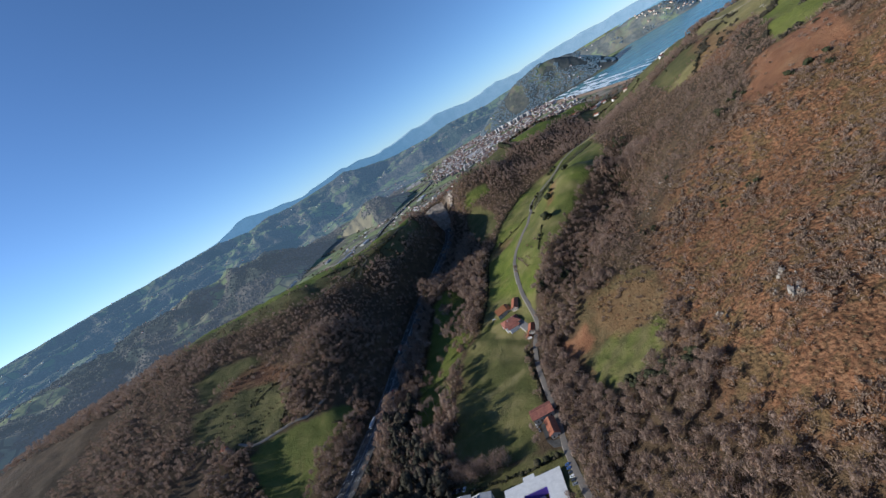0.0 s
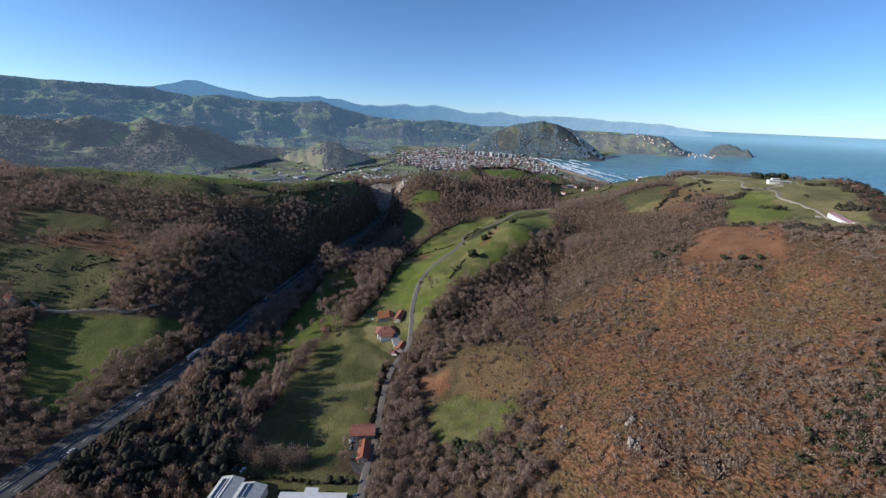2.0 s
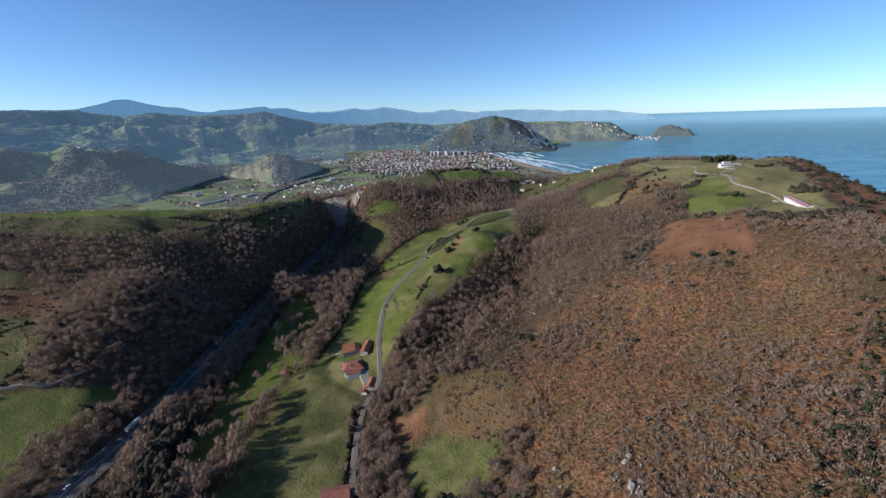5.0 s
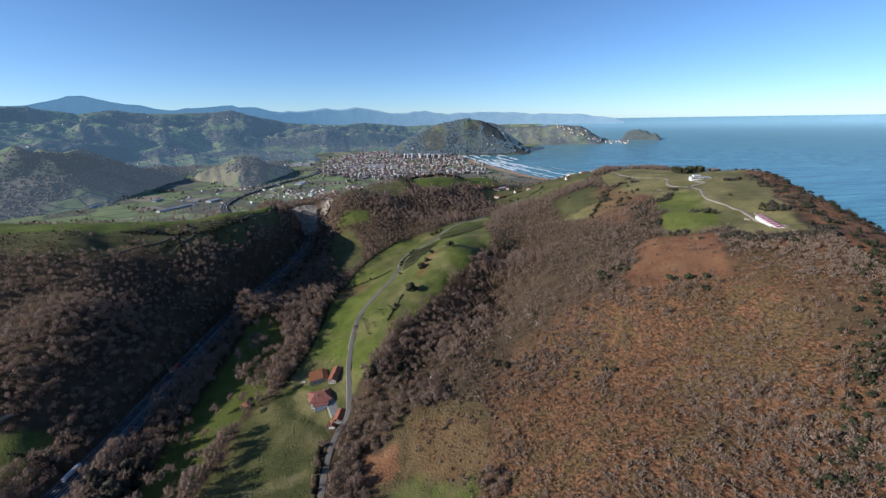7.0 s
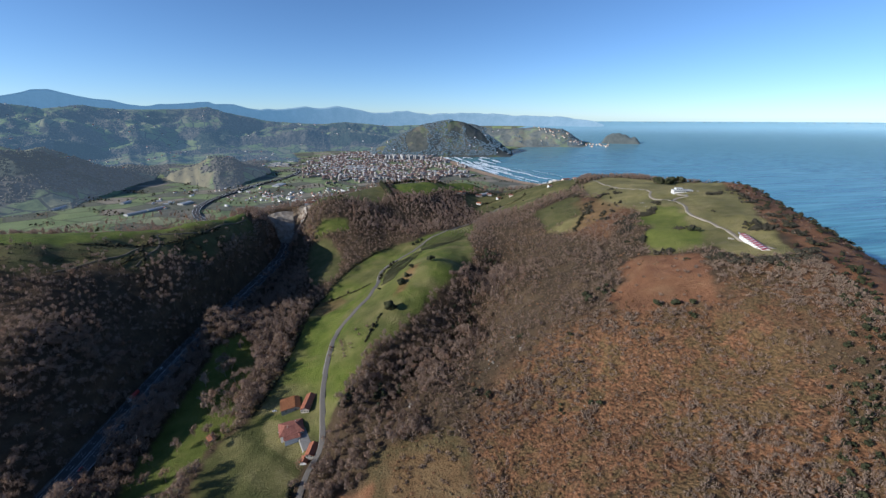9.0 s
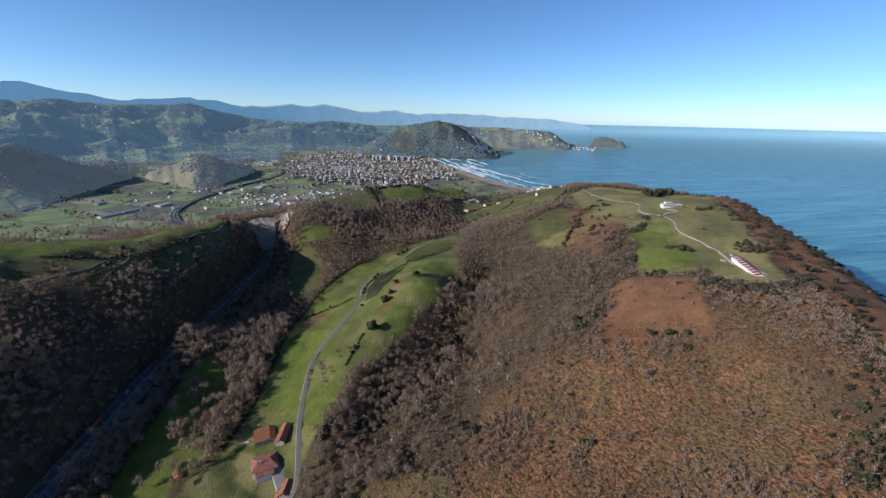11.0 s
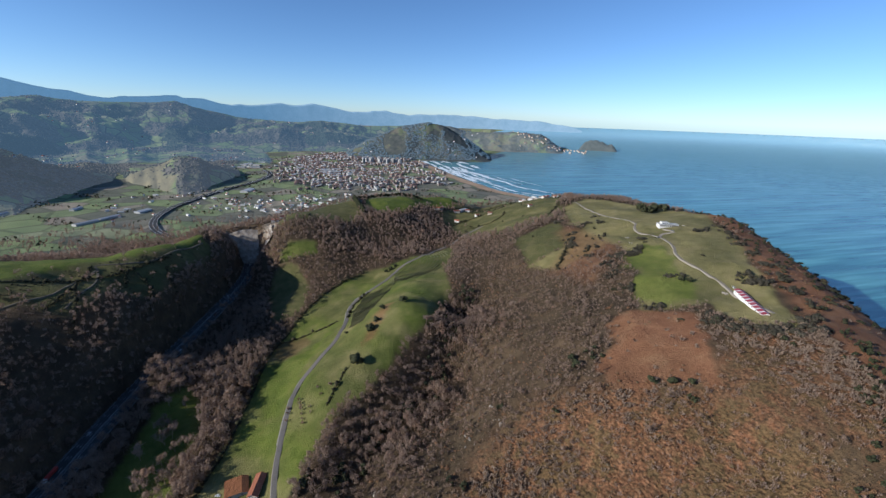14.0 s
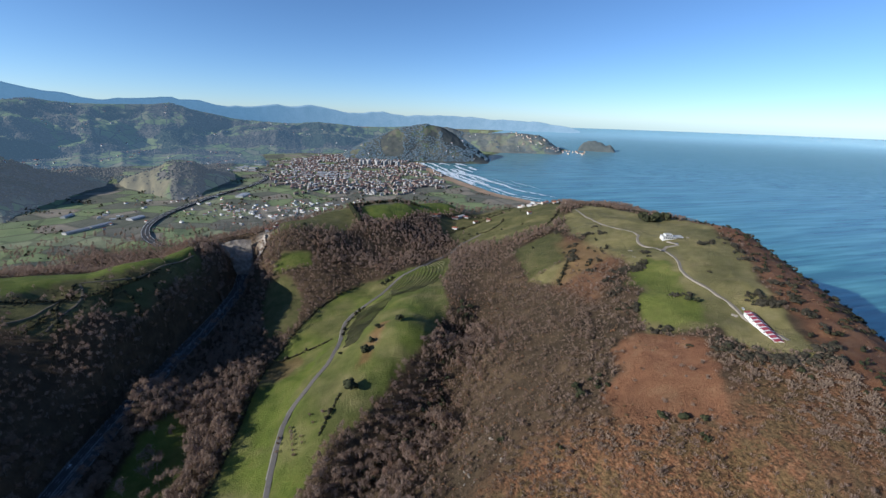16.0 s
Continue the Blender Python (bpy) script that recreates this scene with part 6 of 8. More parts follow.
# the long striped shed on the headland
barn = thing("striped_shed", 418, 424, -29.5, "long low white shed with red and white striped roof", "building", z=ground_z(418, 424) - 0.6)
L, WB, HB, RB = 58.0, 7.6, 3.4, 1.3
gable_wall(barn, WB, L, HB, RB, m_white, 5.0)
k = RB / (WB / 2)
for i in range(17):
    y0, y1 = -L / 2 - 0.5 + i * (L + 1) / 17, -L / 2 - 0.5 + (i + 1) * (L + 1) / 17
    red = i % 2 == 0
    y0, y1 = (y0 - 0.7, y1 + 0.7) if red else (y0 + 0.7, y1 - 0.7)
    y0, y1 = max(y0, -L / 2 - 0.5), min(y1, L / 2 + 0.5)
    for s in (-1, 1):
        q = [(0, y0, HB + RB + 0.2), (0, y1, HB + RB + 0.2), (s * (WB / 2 + 0.5), y1, HB - 0.5 * k + 0.2), (s * (WB / 2 + 0.5), y0, HB - 0.5 * k + 0.2)]
        roof_slab("roof_sheet", barn, q if s < 0 else q[::-1], 0.12, m_redsheet if red else m_whiteroof)
for i in range(8):
    yy = -L / 2 + 4 + i * 7
    box_part("window", (-WB / 2 - 0.04, -WB / 2 + 0.04, yy, yy + 1.6, 1.6, 2.6), m_glass, barn)
box_part("door", (-1.5, 1.5, -L / 2 - 0.06, -L / 2 + 0.06, 0, 2.8), m_plank, barn)
box_part("apron", (-WB / 2 - 1, WB / 2 + 1, -L / 2 - 5, -L / 2 - 0.2, -3, 0.25), m_concrete, barn, "grey concrete apron")

# the white house on the headland
club = thing("villa", 543, 662, -22, "modern white flat-roofed villa on open pasture", "house")
for dims in ((-14, 4, -6, 6, -3, 3.4), (4.05, 15, -3, 8, -3, 3.0), (-10, 0, -3, 5, 3.4, 6.2)):
    box_part("wing", dims, m_white, club)
for dims in ((-14.6, 4.4, -6.6, 6.6, 3.4, 3.7), (4.0, 15.6, -3.6, 8.6, 3.05, 3.35), (-10.4, 0.4, -3.4, 5.4, 6.2, 6.5)):
    box_part("roof_slab", dims, m_concrete, club)
for k in range(6):
    box_part("window", (-13 + k * 2.8, -11 + k * 2.8, -6.06, -5.94, 0.6, 2.7), m_glass, club)
for k in range(3):
    box_part("window", (5.5 + k * 3, 7.7 + k * 3, -3.06, -2.94, 0.6, 2.5), m_glass, club)
    box_part("window", (-9 + k * 3, -7 + k * 3, -3.06, -2.94, 4.0, 5.6), m_glass, club)

# scattered country houses
COUNTRY = [(369, 1160, 12, 9, m_white, m_orange), (392, 1236, 16, 10, m_cream, m_red), (412, 1246, 26, 11, m_plank, m_concrete), (425, 1240, 12, 9, m_white, m_red), (432, 1182, 11, 8, m_white, m_orange), (455, 1150, 10, 8, m_cream, m_red), (-62, 1122, 20, 11, m_white, m_red), (-50, 1128, 9, 8, m_white, m_red), (330, 1225, 18, 10, m_cream, m_orange), (345, 1232, 11, 9, m_cream, m_red), (-410, 412, 9, 6, m_stonewall, m_orange), (520, 1060, 9, 7, m_white, m_red), (-560, 905, 16, 9, m_white, m_red), (-540, 898, 10, 8, m_white, m_red)]
for i, (x, y, l, w, wm, rm) in enumerate(COUNTRY):
    farm_building("country_house", x, y, w, l, 4.6, 1.9, (i * 37) % 90 + 50, wm, rm, "country house with pale walls and a tiled roof", 3, 2, False)
for i in range(34):
    rngb = np.random.RandomState(900 + i)
    x, y = 655 + rngb.uniform(-75, 75), 1215 + rngb.uniform(-60, 70)
    e = thing("seaside_house", x, y, rngb.uniform(0, 180), "small white and cream house among seaside trees", "house", "seaside houses on the headland")
    w, l, h = rngb.uniform(7, 11), rngb.uniform(8, 13), rngb.uniform(3, 6)
    gable_wall(e, w, l, h, 1.8, (m_white, m_cream)[i % 2])
    gable_roof(e, w, l, h, 1.8, (m_orange, m_red, m_concrete)[i % 3], 0.4)

# ---------- the town on the bay ----------
TOWN = [(140, 1930), (330, 1910), (600, 2080), (680, 2400), (670, 2800), (690, 3200), (600, 3500), (350, 3780), (80, 3650), (-60, 3450), (-200, 2950), (-170, 2750), (-150, 2400), (-110, 2180), (10, 2020)]
INDUSTRY = [(-620, 2800), (-330, 2760), (-330, 3050), (-620, 3200)]
SUBURB = [(-330, 1640), (-120, 1560), (60, 1640), (200, 1720), (200, 1830), (90, 1900), (-60, 1800), (-300, 1780)]


def block_template(w, l, h, roof):
    """Wall, roof and window bands of a town block, as meshes."""
    bm = bmesh.new()
    box_bm(bm, -w / 2, w / 2, -l / 2, l / 2, -3, h)
    wall = bpy.data.meshes.new("wall")
    bm.to_mesh(wall)
    bm.free()
    bm = bmesh.new()
    if roof == "flat":
        box_bm(bm, -w / 2 - 0.4, w / 2 + 0.4, -l / 2 - 0.4, l / 2 + 0.4, h, h + 0.7)
        box_bm(bm, -2, 2, -2, 2, h + 0.7, h + 3)
    else:
        a = [bm.verts.new(p) for p in ((-w / 2 - 0.8, -l / 2 - 0.8, h), (w / 2 + 0.8, -l / 2 - 0.8, h), (w / 2 + 0.8, l / 2 + 0.8, h), (-w / 2 - 0.8, l / 2 + 0.8, h))]
        t = [bm.verts.new((0, -l / 2 + w / 2, h + w * 0.24)), bm.verts.new((0, l / 2 - w / 2, h + w * 0.24))]
        for q in ((a[0], a[1], t[0]), (a[1], a[2], t[1], t[0]), (a[2], a[3], t[1]), (a[3], a[0], t[0], t[1]), (a[3], a[2], a[1], a[0])):
            bm.faces.new(q)
    rf = bpy.data.meshes.new("roof")
    bm.to_mesh(rf)
    bm.free()
    bands = []
    for fl in range(int((h - 1) / 3)):
        bm = bmesh.new()
        z = 1.2 + fl * 3
        box_bm(bm, -w / 2 - 0.06, w / 2 + 0.06, -l / 2 + 1.2, l / 2 - 1.2, z, z + 1.3)
        me = bpy.data.meshes.new("window_band")
        bm.to_mesh(me)
        bm.free()
        me.materials.append(m_glass)
        bands.append(me)
    return wall, rf, bands


# Town colours are greyed and dulled to put distance haze into them.
m_twall = simple("haze_greyed_render", (0.26, 0.25, 0.245), (0.46, 0.45, 0.43), 0.06, 0.9, vary=0.6)
m_tcream = simple("buff_town_render", (0.19, 0.155, 0.135), (0.33, 0.285, 0.245), 0.06, 0.9, vary=0.5)
m_troof = simple("haze_dulled_tiles", (0.17, 0.10, 0.08), (0.30, 0.19, 0.155), 0.06, 0.9, vary=0.4)
BLOCKS = []
for i, (w, l, h, rf) in enumerate(((13, 28, 13, "hip"), (14, 22, 16, "hip"), (12, 34, 12, "flat"), (15, 18, 19, "flat"), (11, 16, 9, "hip"), (13, 40, 15, "hip"), (16, 16, 30, "flat"), (18, 46, 9, "flat"))):
    wl, ro, bands = block_template(w, l, h, rf)
    wl.materials.append((m_twall, m_tcream, m_tcream, m_twall, m_twall, m_tcream, m_twall, m_twall)[i])
    ro.materials.append((m_troof, m_troof, m_concrete, m_concrete, m_troof, m_troof, m_concrete, m_plank)[i])
    BLOCKS.append((wl, ro, bands))


def town_block(kind, x, y, turn, label, group, bands=True):
    p = squeeze((x, y, 6.0))
    s = float(np.hypot(p[0] - REF[0], p[1] - REF[1]) / np.hypot(x - REF[0], y - REF[1]))
    e = new("apartment_block")
    e.matrix_basis = Matrix.LocRotScale(tuple(p), Euler((0, 0, radians(turn))), (s * 0.72, s * 0.72, s * 0.62) if kind < 6 else (s, s, s))
    wl, ro, bd = BLOCKS[kind]
    for nm, me in [("wall", wl), ("roof", ro)] + ([("window_band", b) for b in bd] if bands else []):
        o = new(nm, me)
        o.parent = e
    return tagged(e, label, "building", group)


rngt = np.random.RandomState(77)
spots = []
tries = 0
while len(spots) < 1500 and tries < 60000:
    x, y = rngt.uniform(-640, 720), rngt.uniform(1880, 3800)
    tries += 1
    edge = float(depth_in(np.array([x]), np.array([y]), TOWN)[0]) + 70 * float(waves(np.array([x]), np.array([y]), 99, 240, 3)[0])
    if edge < 0 or (float(waves(np.array([x]), np.array([y]), 98, 330, 3)[0]) < -0.55 and y < 3200):
        continue
    if all((x - a) ** 2 + (y - b) ** 2 > 19 ** 2 for a, b, *_ in spots):
        spots.append((x, y, rngt.randint(0, 6)))
spots.sort(key=lambda q: q[1])
for i, (x, y, kd) in enumerate(spots[:230]):
    town_block(kd, x, y, 18 + 90 * rngt.randint(2) + rngt.normal(0, 8), "pale apartment block with a tiled or flat roof", "town blocks by the bay", i < 120)
for i in range(22):
    f = i / 21
    town_block(6, 330 + 200 * f + rngt.normal(0, 20), 3040 - 90 * f + rngt.normal(0, 40), 20, "tall white apartment tower at the far end of town", "apartment towers", False)
for i in range(26):
    x, y = rngt.uniform(-600, -300), rngt.uniform(2720, 3120)
    town_block(7, x, y, 70 + rngt.normal(0, 6), "long white factory shed", "factory sheds", False)
for i in range(14):
    x, y = rngt.uniform(-60, 210), rngt.uniform(2420, 2640)
    town_block(7, x, y, 78, "long pale factory shed with a flat roof", "factory sheds", False)


def joined_houses(name, rows, wall_m, roof_m, label):
    """Many small far houses as one wall mesh and one roof mesh."""
    wv, wf, rv, rf = [], [], [], []
    for x, y, z, w, l, h, a, s in rows:
        c, sn_ = math.cos(a), math.sin(a)

        def P(u, v, q):
            return (x + s * (c * u - sn_ * v), y + s * (sn_ * u + c * v), z + s * q)
        k = len(wv)
        wv += [P(u, v, q) for q in (-4, h) for u, v in ((-w / 2, -l / 2), (w / 2, -l / 2), (w / 2, l / 2), (-w / 2, l / 2))]
        wf += [(k + i, k + (i + 1) % 4, k + 4 + (i + 1) % 4, k + 4 + i) for i in range(4)]
        k = len(rv)
        o = 0.6
        rv += [P(-w / 2 - o, -l / 2 - o, h), P(w / 2 + o, -l / 2 - o, h), P(w / 2 + o, l / 2 + o, h), P(-w / 2 - o, l / 2 + o, h), P(0, -l / 2 - o, h + w * 0.26), P(0, l / 2 + o, h + w * 0.26)]
        rf += [(k, k + 1, k + 4), (k + 1, k + 2, k + 5, k + 4), (k + 2, k + 3, k + 5), (k + 3, k, k + 4, k + 5), (k + 3, k + 2, k + 1, k)]
    ob = link_mesh(name, wv, wf, wall_m)
    tagged(ob, label, "houses", kind="stuff")
    r = link_mesh("roofs", rv, rf, roof_m, ob)
    r["kind"] = "stuff"
    return ob


def house_row(x, y, z, w, l, h, a):
    p = squeeze((x, y, z))
    s = float(np.hypot(p[0] - REF[0], p[1] - REF[1]) / np.hypot(x - REF[0], y - REF[1]))
    return (p[0], p[1], p[2], w, l, h, a, s)


rest = spots[230:]
for tone in range(3):
    rows = [house_row(x, y, 6, rngt.uniform(9, 13), rngt.uniform(10, 20), rngt.uniform(4, 10), 0.3 + 1.57 * rngt.randint(2) + rngt.normal(0, 0.1)) for x, y, _ in rest[tone::3]]
    joined_houses("town_houses", rows, (m_twall, m_tcream, m_tcream)[tone], (m_troof, m_troof, m_concrete)[tone], "crowded far town houses with pale walls")

# houses of the suburb and farms on the plain
sub = []
while len(sub) < 150:
    x, y = rngt.uniform(-620, 260), rngt.uniform(1480, 2000)
    inn = inside(np.array(x), np.array(y), SUBURB)
    if (inn or rngt.uniform() < 0.10) and ground_z(x, y) > 3 and all((x - a) ** 2 + (y - b) ** 2 > 15 ** 2 for a, b in sub):
        sub.append((x, y))
sub_walls = []
for i in range(4):
    w, l, h = ((8, 10, 5.5), (9, 14, 6), (8, 9, 4), (11, 22, 5))[i]
    hold = new("hold")
    gw = gable_wall(hold, w, l, h, 2, (m_white, m_white, m_cream, m_white)[i])
    ra, rb = gable_roof(hold, w, l, h, 2, (m_orange, m_red, m_orange, m_concrete)[i], 0.5)
    sub_walls.append([("wall", gw.data), ("roof", ra.data), ("roof", rb.data)])
    for o in (gw, ra, rb, hold):
        bpy.data.objects.remove(o)
for i, (x, y) in enumerate(sub):
    e = thing("suburban_house", x, y, rngt.uniform(0, 180), "white house with a tiled roof on the plain", "house", "houses on the plain", scale=0.72)
    for nm, me in sub_walls[i % 4 if rngt.uniform() > 0.1 else 3]:
        o = new(nm, me)
        o.parent = e
for x, y, l, w, a in ((-560, 1560, 60, 16, 62), (-590, 1500, 62, 16, 60), (-500, 1640, 46, 22, 65), (-860, 1640, 60, 12, 85), (-700, 1700, 40, 14, 80), (-250, 1985, 70, 30, 75)):
    e = thing("long_shed", x, y, a + 90, "long low shed with a pale green roof", "building", "farm sheds on the plain")
    gable_wall(e, w, l, 5, 2, m_concrete)
    gable_roof(e, w, l, 5, 2, m_plank, 0.5)

# farms dotted over the far hills, and the harbour village
hill_rows = []
deps = bpy.context.evaluated_depsgraph_get()
deps.update()
hill_obs = [bpy.data.objects[n] for n in ("near_hills", "far_hills", "town_hill", "port_hill")]
tries = 0
while len(hill_rows) < 260 and tries < 1400:
    tries += 1
    b, d = rngt.uniform(-58, 30), rngt.uniform(2300, 4400)
    x, y = REF[0] + d * math.sin(radians(b)), REF[1] + d * math.cos(radians(b))
    best = None
    for o in hill_obs:
        hit, loc, nor, _ = o.ray_cast((x, y, 900), (0, 0, -1))
        if hit and (best is None or loc.z > best):
            best = loc.z
    if best is not None and best > sea_bowl(d) + 14:
        hill_rows.append((x, y, best, rngt.uniform(9, 13), rngt.uniform(10, 18), rngt.uniform(5, 8), rngt.uniform(0, 3.1), 0.8))
joined_houses("hill_farms", hill_rows, m_white, m_red, "white farmhouses dotted over the hills")
port_rows = []
for i in range(46):
    b, d = 25.5 + 8.8 * (i / 45) + rngt.normal(0, 0.25), 4020 + rngt.uniform(-60, 110)
    x, y = REF[0] + d * math.sin(radians(b)), REF[1] + d * math.cos(radians(b))
    hit, loc, nor, _ = bpy.data.objects["port_hill"].ray_cast((x, y, 900), (0, 0, -1))
    z = max(loc.z if hit else 0, float(sea_bowl(d)) + 2)
    port_rows.append((x, y, z, 12, 16, rngt.uniform(6, 11), rngt.uniform(0, 3.1), 0.85))
joined_houses("harbour_village", port_rows, m_cream, m_orange, "pale harbour village below the headland")

# ---------- motorway beyond the cutting ----------
FAR_ROAD = [(-330, 1300, 13), (-385, 1380, 14), (-420, 1474, 13), (-435, 1580, 12), (-428, 1702, 11), (-390, 1856, 11), (-330, 2044, 11), (-256, 2208, 10), (-217, 2368, 10), (-219, 2509, 10), (-262, 2640, 10)]
fl = spline(FAR_ROAD, 15)
far_road = ribbon("motorway_beyond", fl, fl[:, 2], (-10.5, -10, -1.2, -1, 1, 1.2, 10, 10.5), (-6, 0, 0, 0.4, 0.4, 0, 0, -6), m_asphalt)
tagged(far_road, "curving motorway crossing the plain towards the town", "motorway", kind="structure")
for off in (-9, 0, 9):
    ribbon("edge_line", fl, fl[:, 2], (off - 0.4, off + 0.4), (0.42, 0.42), m_paint, far_road)

# ---------- the rock cutting where the motorway enters the hill ----------
def rock_sheet(name, corners, nu, nv, rough, seed, label):
    """A quarried rock face between four corners, broken and uneven."""
    c = np.array(corners, float)
    u, v = np.meshgrid(np.linspace(0, 1, nu), np.linspace(0, 1, nv), indexing="ij")
    p = ((1 - u) * (1 - v))[..., None] * c[0] + (u * (1 - v))[..., None] * c[1] + (u * v)[..., None] * c[2] + ((1 - u) * v)[..., None] * c[3]
    p[..., 2] += 5 * np.sin(np.pi * u) * v
    w = waves(p[..., 0] * 1.0 + p[..., 2], p[..., 1] + p[..., 2] * 0.7, seed, 22, 4)
    p[..., 1] += rough * w
    p[..., 0] += rough * 0.6 * np.roll(w, 3, 0)
    ob = sheet_mesh(name, p.reshape(-1, 3), nu, nv, m_cut)
    return tagged(ob, label, "rock face", kind="structure")


m_cut = simple("quarried_rock", (0.20, 0.165, 0.13), (0.44, 0.39, 0.33), 0.15, 0.95, bump=0.9)
rock_sheet("cutting_face", [(-164, 1066, 8), (-92, 1058, 8), (-98, 1092, 77), (-156, 1092, 70)], 40, 36, 1.2, 81, "pale quarried rock face above the motorway cutting")
rock_sheet("cutting_side", [(-92, 1056, 30), (-86, 1000, 45), (-62, 1030, 86), (-72, 1100, 86)], 40, 26, 1.6, 83, "steep ochre rock slope beside the cutting")

# ---------- island, surf ----------
iu, iv = np.linspace(-1, 1, 60), np.linspace(-1, 1, 24)
U, V = np.meshgrid(iu, iv, indexing="ij")
ridge = np.interp(U, [-1, -0.9, -0.72, -0.45, -0.15, 0.2, 0.42, 0.55, 0.7, 0.85, 1], [0, 40, 88, 108, 112, 96, 70, 62, 74, 48, 0])
Z = ridge * np.clip(1.15 - V ** 2 * 1.15, 0, 1) ** 0.6 + 5 * waves(U * 200, V * 120, 61, 60, 3) * (1 - V ** 2) - 4
ca, sa = math.cos(radians(36)), math.sin(radians(36))
IX = 3110 + 205 * U * ca + 130 * V * sa
IY = 4420 - 205 * U * sa + 130 * V * ca
m_isle = simple("wooded_island", (0.075, 0.090, 0.095), (0.14, 0.155, 0.145), 0.03, 0.95, bump=0.5)
isle = sheet_mesh("island", squeeze(np.stack([IX, IY, Z], -1).reshape(-1, 3)), 60, 24, m_isle)
tagged(isle, "steep wooded island off the harbour", "island", kind="structure")

m_foam, fn, fl_, fb = mat("white_surf", 0.7, 0, 0.3)
f_n = node_noise(fn, fl_, 0.05, 6)
fl_.new(node_ramp(fn, fl_, f_n.outputs["Fac"], [(0.35, (0.55, 0.66, 0.70)), (0.55, (0.88, 0.90, 0.90))]).outputs[0], fb.inputs["Base Color"])
f_gap = fn.new("ShaderNodeMapping")
f_gap.inputs["Scale"].default_value = (0.06, 0.018, 1)
f_tc, f_h = fn.new("ShaderNodeTexCoord"), fn.new("ShaderNodeTexNoise")
f_h.inputs["Scale"].default_value, f_h.inputs["Detail"].default_value, f_h.inputs["Roughness"].default_value = 1.0, 6, 0.7
fl_.new(f_tc.outputs["Object"], f_gap.inputs[0])
fl_.new(f_gap.outputs[0], f_h.inputs["Vector"])
fl_.new(node_math(fn, fl_, "GREATER_THAN", f_h.outputs["Fac"], 0.43), fb.inputs["Alpha"])
SHORE_RUN = spline([(x, y, 0) for x, y in SHORE[12:21]], 12.0)
shore_side = side_of(SHORE_RUN)
cum = np.r_[0, np.cumsum(np.linalg.norm(np.diff(SHORE_RUN, axis=0), axis=1))]
fv, ff = [], []
rngs = np.random.RandomState(12)
total = cum[-1]
for band, (off, share) in enumerate(((14, 0.95), (40, 0.9), (75, 0.85), (115, 0.8), (160, 0.7), (215, 0.55), (280, 0.35))):
    s = total * 0.16
    while s < total * 0.93:
        ln = rngs.uniform(160, 520)
        if rngs.uniform() < share * (0.45 if np.interp(s + ln / 2, cum, SHORE_RUN[:, 1]) < 2150 and band > 1 else 1.0):
            n = max(6, int(ln / 8))
            y_mid = np.interp(s + ln / 2, cum, SHORE_RUN[:, 1])
            wd = rngs.uniform(8, 24) if y_mid < 2250 else rngs.uniform(22, 48)
            o0 = off + rngs.normal(0, 7)
            k = len(fv)
            for i in range(n + 1):
                q = s + ln * i / n
                c0 = np.array([np.interp(q, cum, SHORE_RUN[:, j]) for j in (0, 1)])
                nn = np.array([np.interp(q, cum, shore_side[:, j]) for j in (0, 1)])
                taper = math.sin(math.pi * (i + 0.15) / (n + 0.3)) ** 0.6
                wob = 6 * math.sin(q * 0.021 + band) + rngs.normal(0, 1.6)
                for side in (0, 1):
                    p = c0 + nn * (o0 + wob + (side - 0.5) * wd * taper * rngs.uniform(0.6, 1.2))
                    fv.append(tuple(squeeze((p[0], p[1], 0.9 - 0.25 * side))))
            ff += [(k + 2 * i, k + 2 * i + 1, k + 2 * i + 3, k + 2 * i + 2) for i in range(n)]
        s += ln * rngs.uniform(0.5, 0.95)
surf = link_mesh("surf", fv, ff, m_foam)
tagged(surf, "white breaking surf along the sandy bay", "surf", kind="stuff")
splash_v, splash_f = [], []
for cx, cy, r in ((735, 470, 10), (905, 800, 40), (925, 850, 26), (985, 1120, 40), (1010, 1190, 36), (1030, 1300, 30), (780, 540, 12), (850, 650, 14)):
    k = len(splash_v)
    n = 16
    for i in range(n):
        a = 2 * math.pi * i / n
        rr_ = r * rngs.uniform(0.5, 1.15)
        splash_v.append((cx + rr_ * math.cos(a) * 0.6, cy + rr_ * math.sin(a) * 1.5, 0.8))
    splash_v.append((cx, cy, 1.3))
    splash_f += [(k + i, k + (i + 1) % n, k + n) for i in range(n)]
tagged(link_mesh("breakers", splash_v, splash_f, m_foam), "white breakers at the foot of the cliffs", "surf", kind="stuff")

# ---------- vehicles ----------
m_carwhite = simple("white_car_paint", (0.70, 0.70, 0.70), (0.78, 0.78, 0.78), 1.0, 0.25, spec=0.5)
m_cargrey = simple("silver_car_paint", (0.30, 0.31, 0.33), (0.38, 0.39, 0.41), 1.0, 0.25, 0.4)
m_cardark = simple("dark_car_paint", (0.03, 0.035, 0.05), (0.05, 0.06, 0.08), 1.0, 0.22, spec=0.5)
m_carred = simple("red_paint", (0.38, 0.04, 0.03), (0.48, 0.06, 0.04), 1.0, 0.3, spec=0.5)
m_carblue = simple("blue_car_paint", (0.05, 0.10, 0.28), (0.08, 0.15, 0.36), 1.0, 0.25, spec=0.5)
m_tyre = simple("black_tyre", (0.012, 0.012, 0.012), (0.025, 0.025, 0.025), 3.0, 0.9)


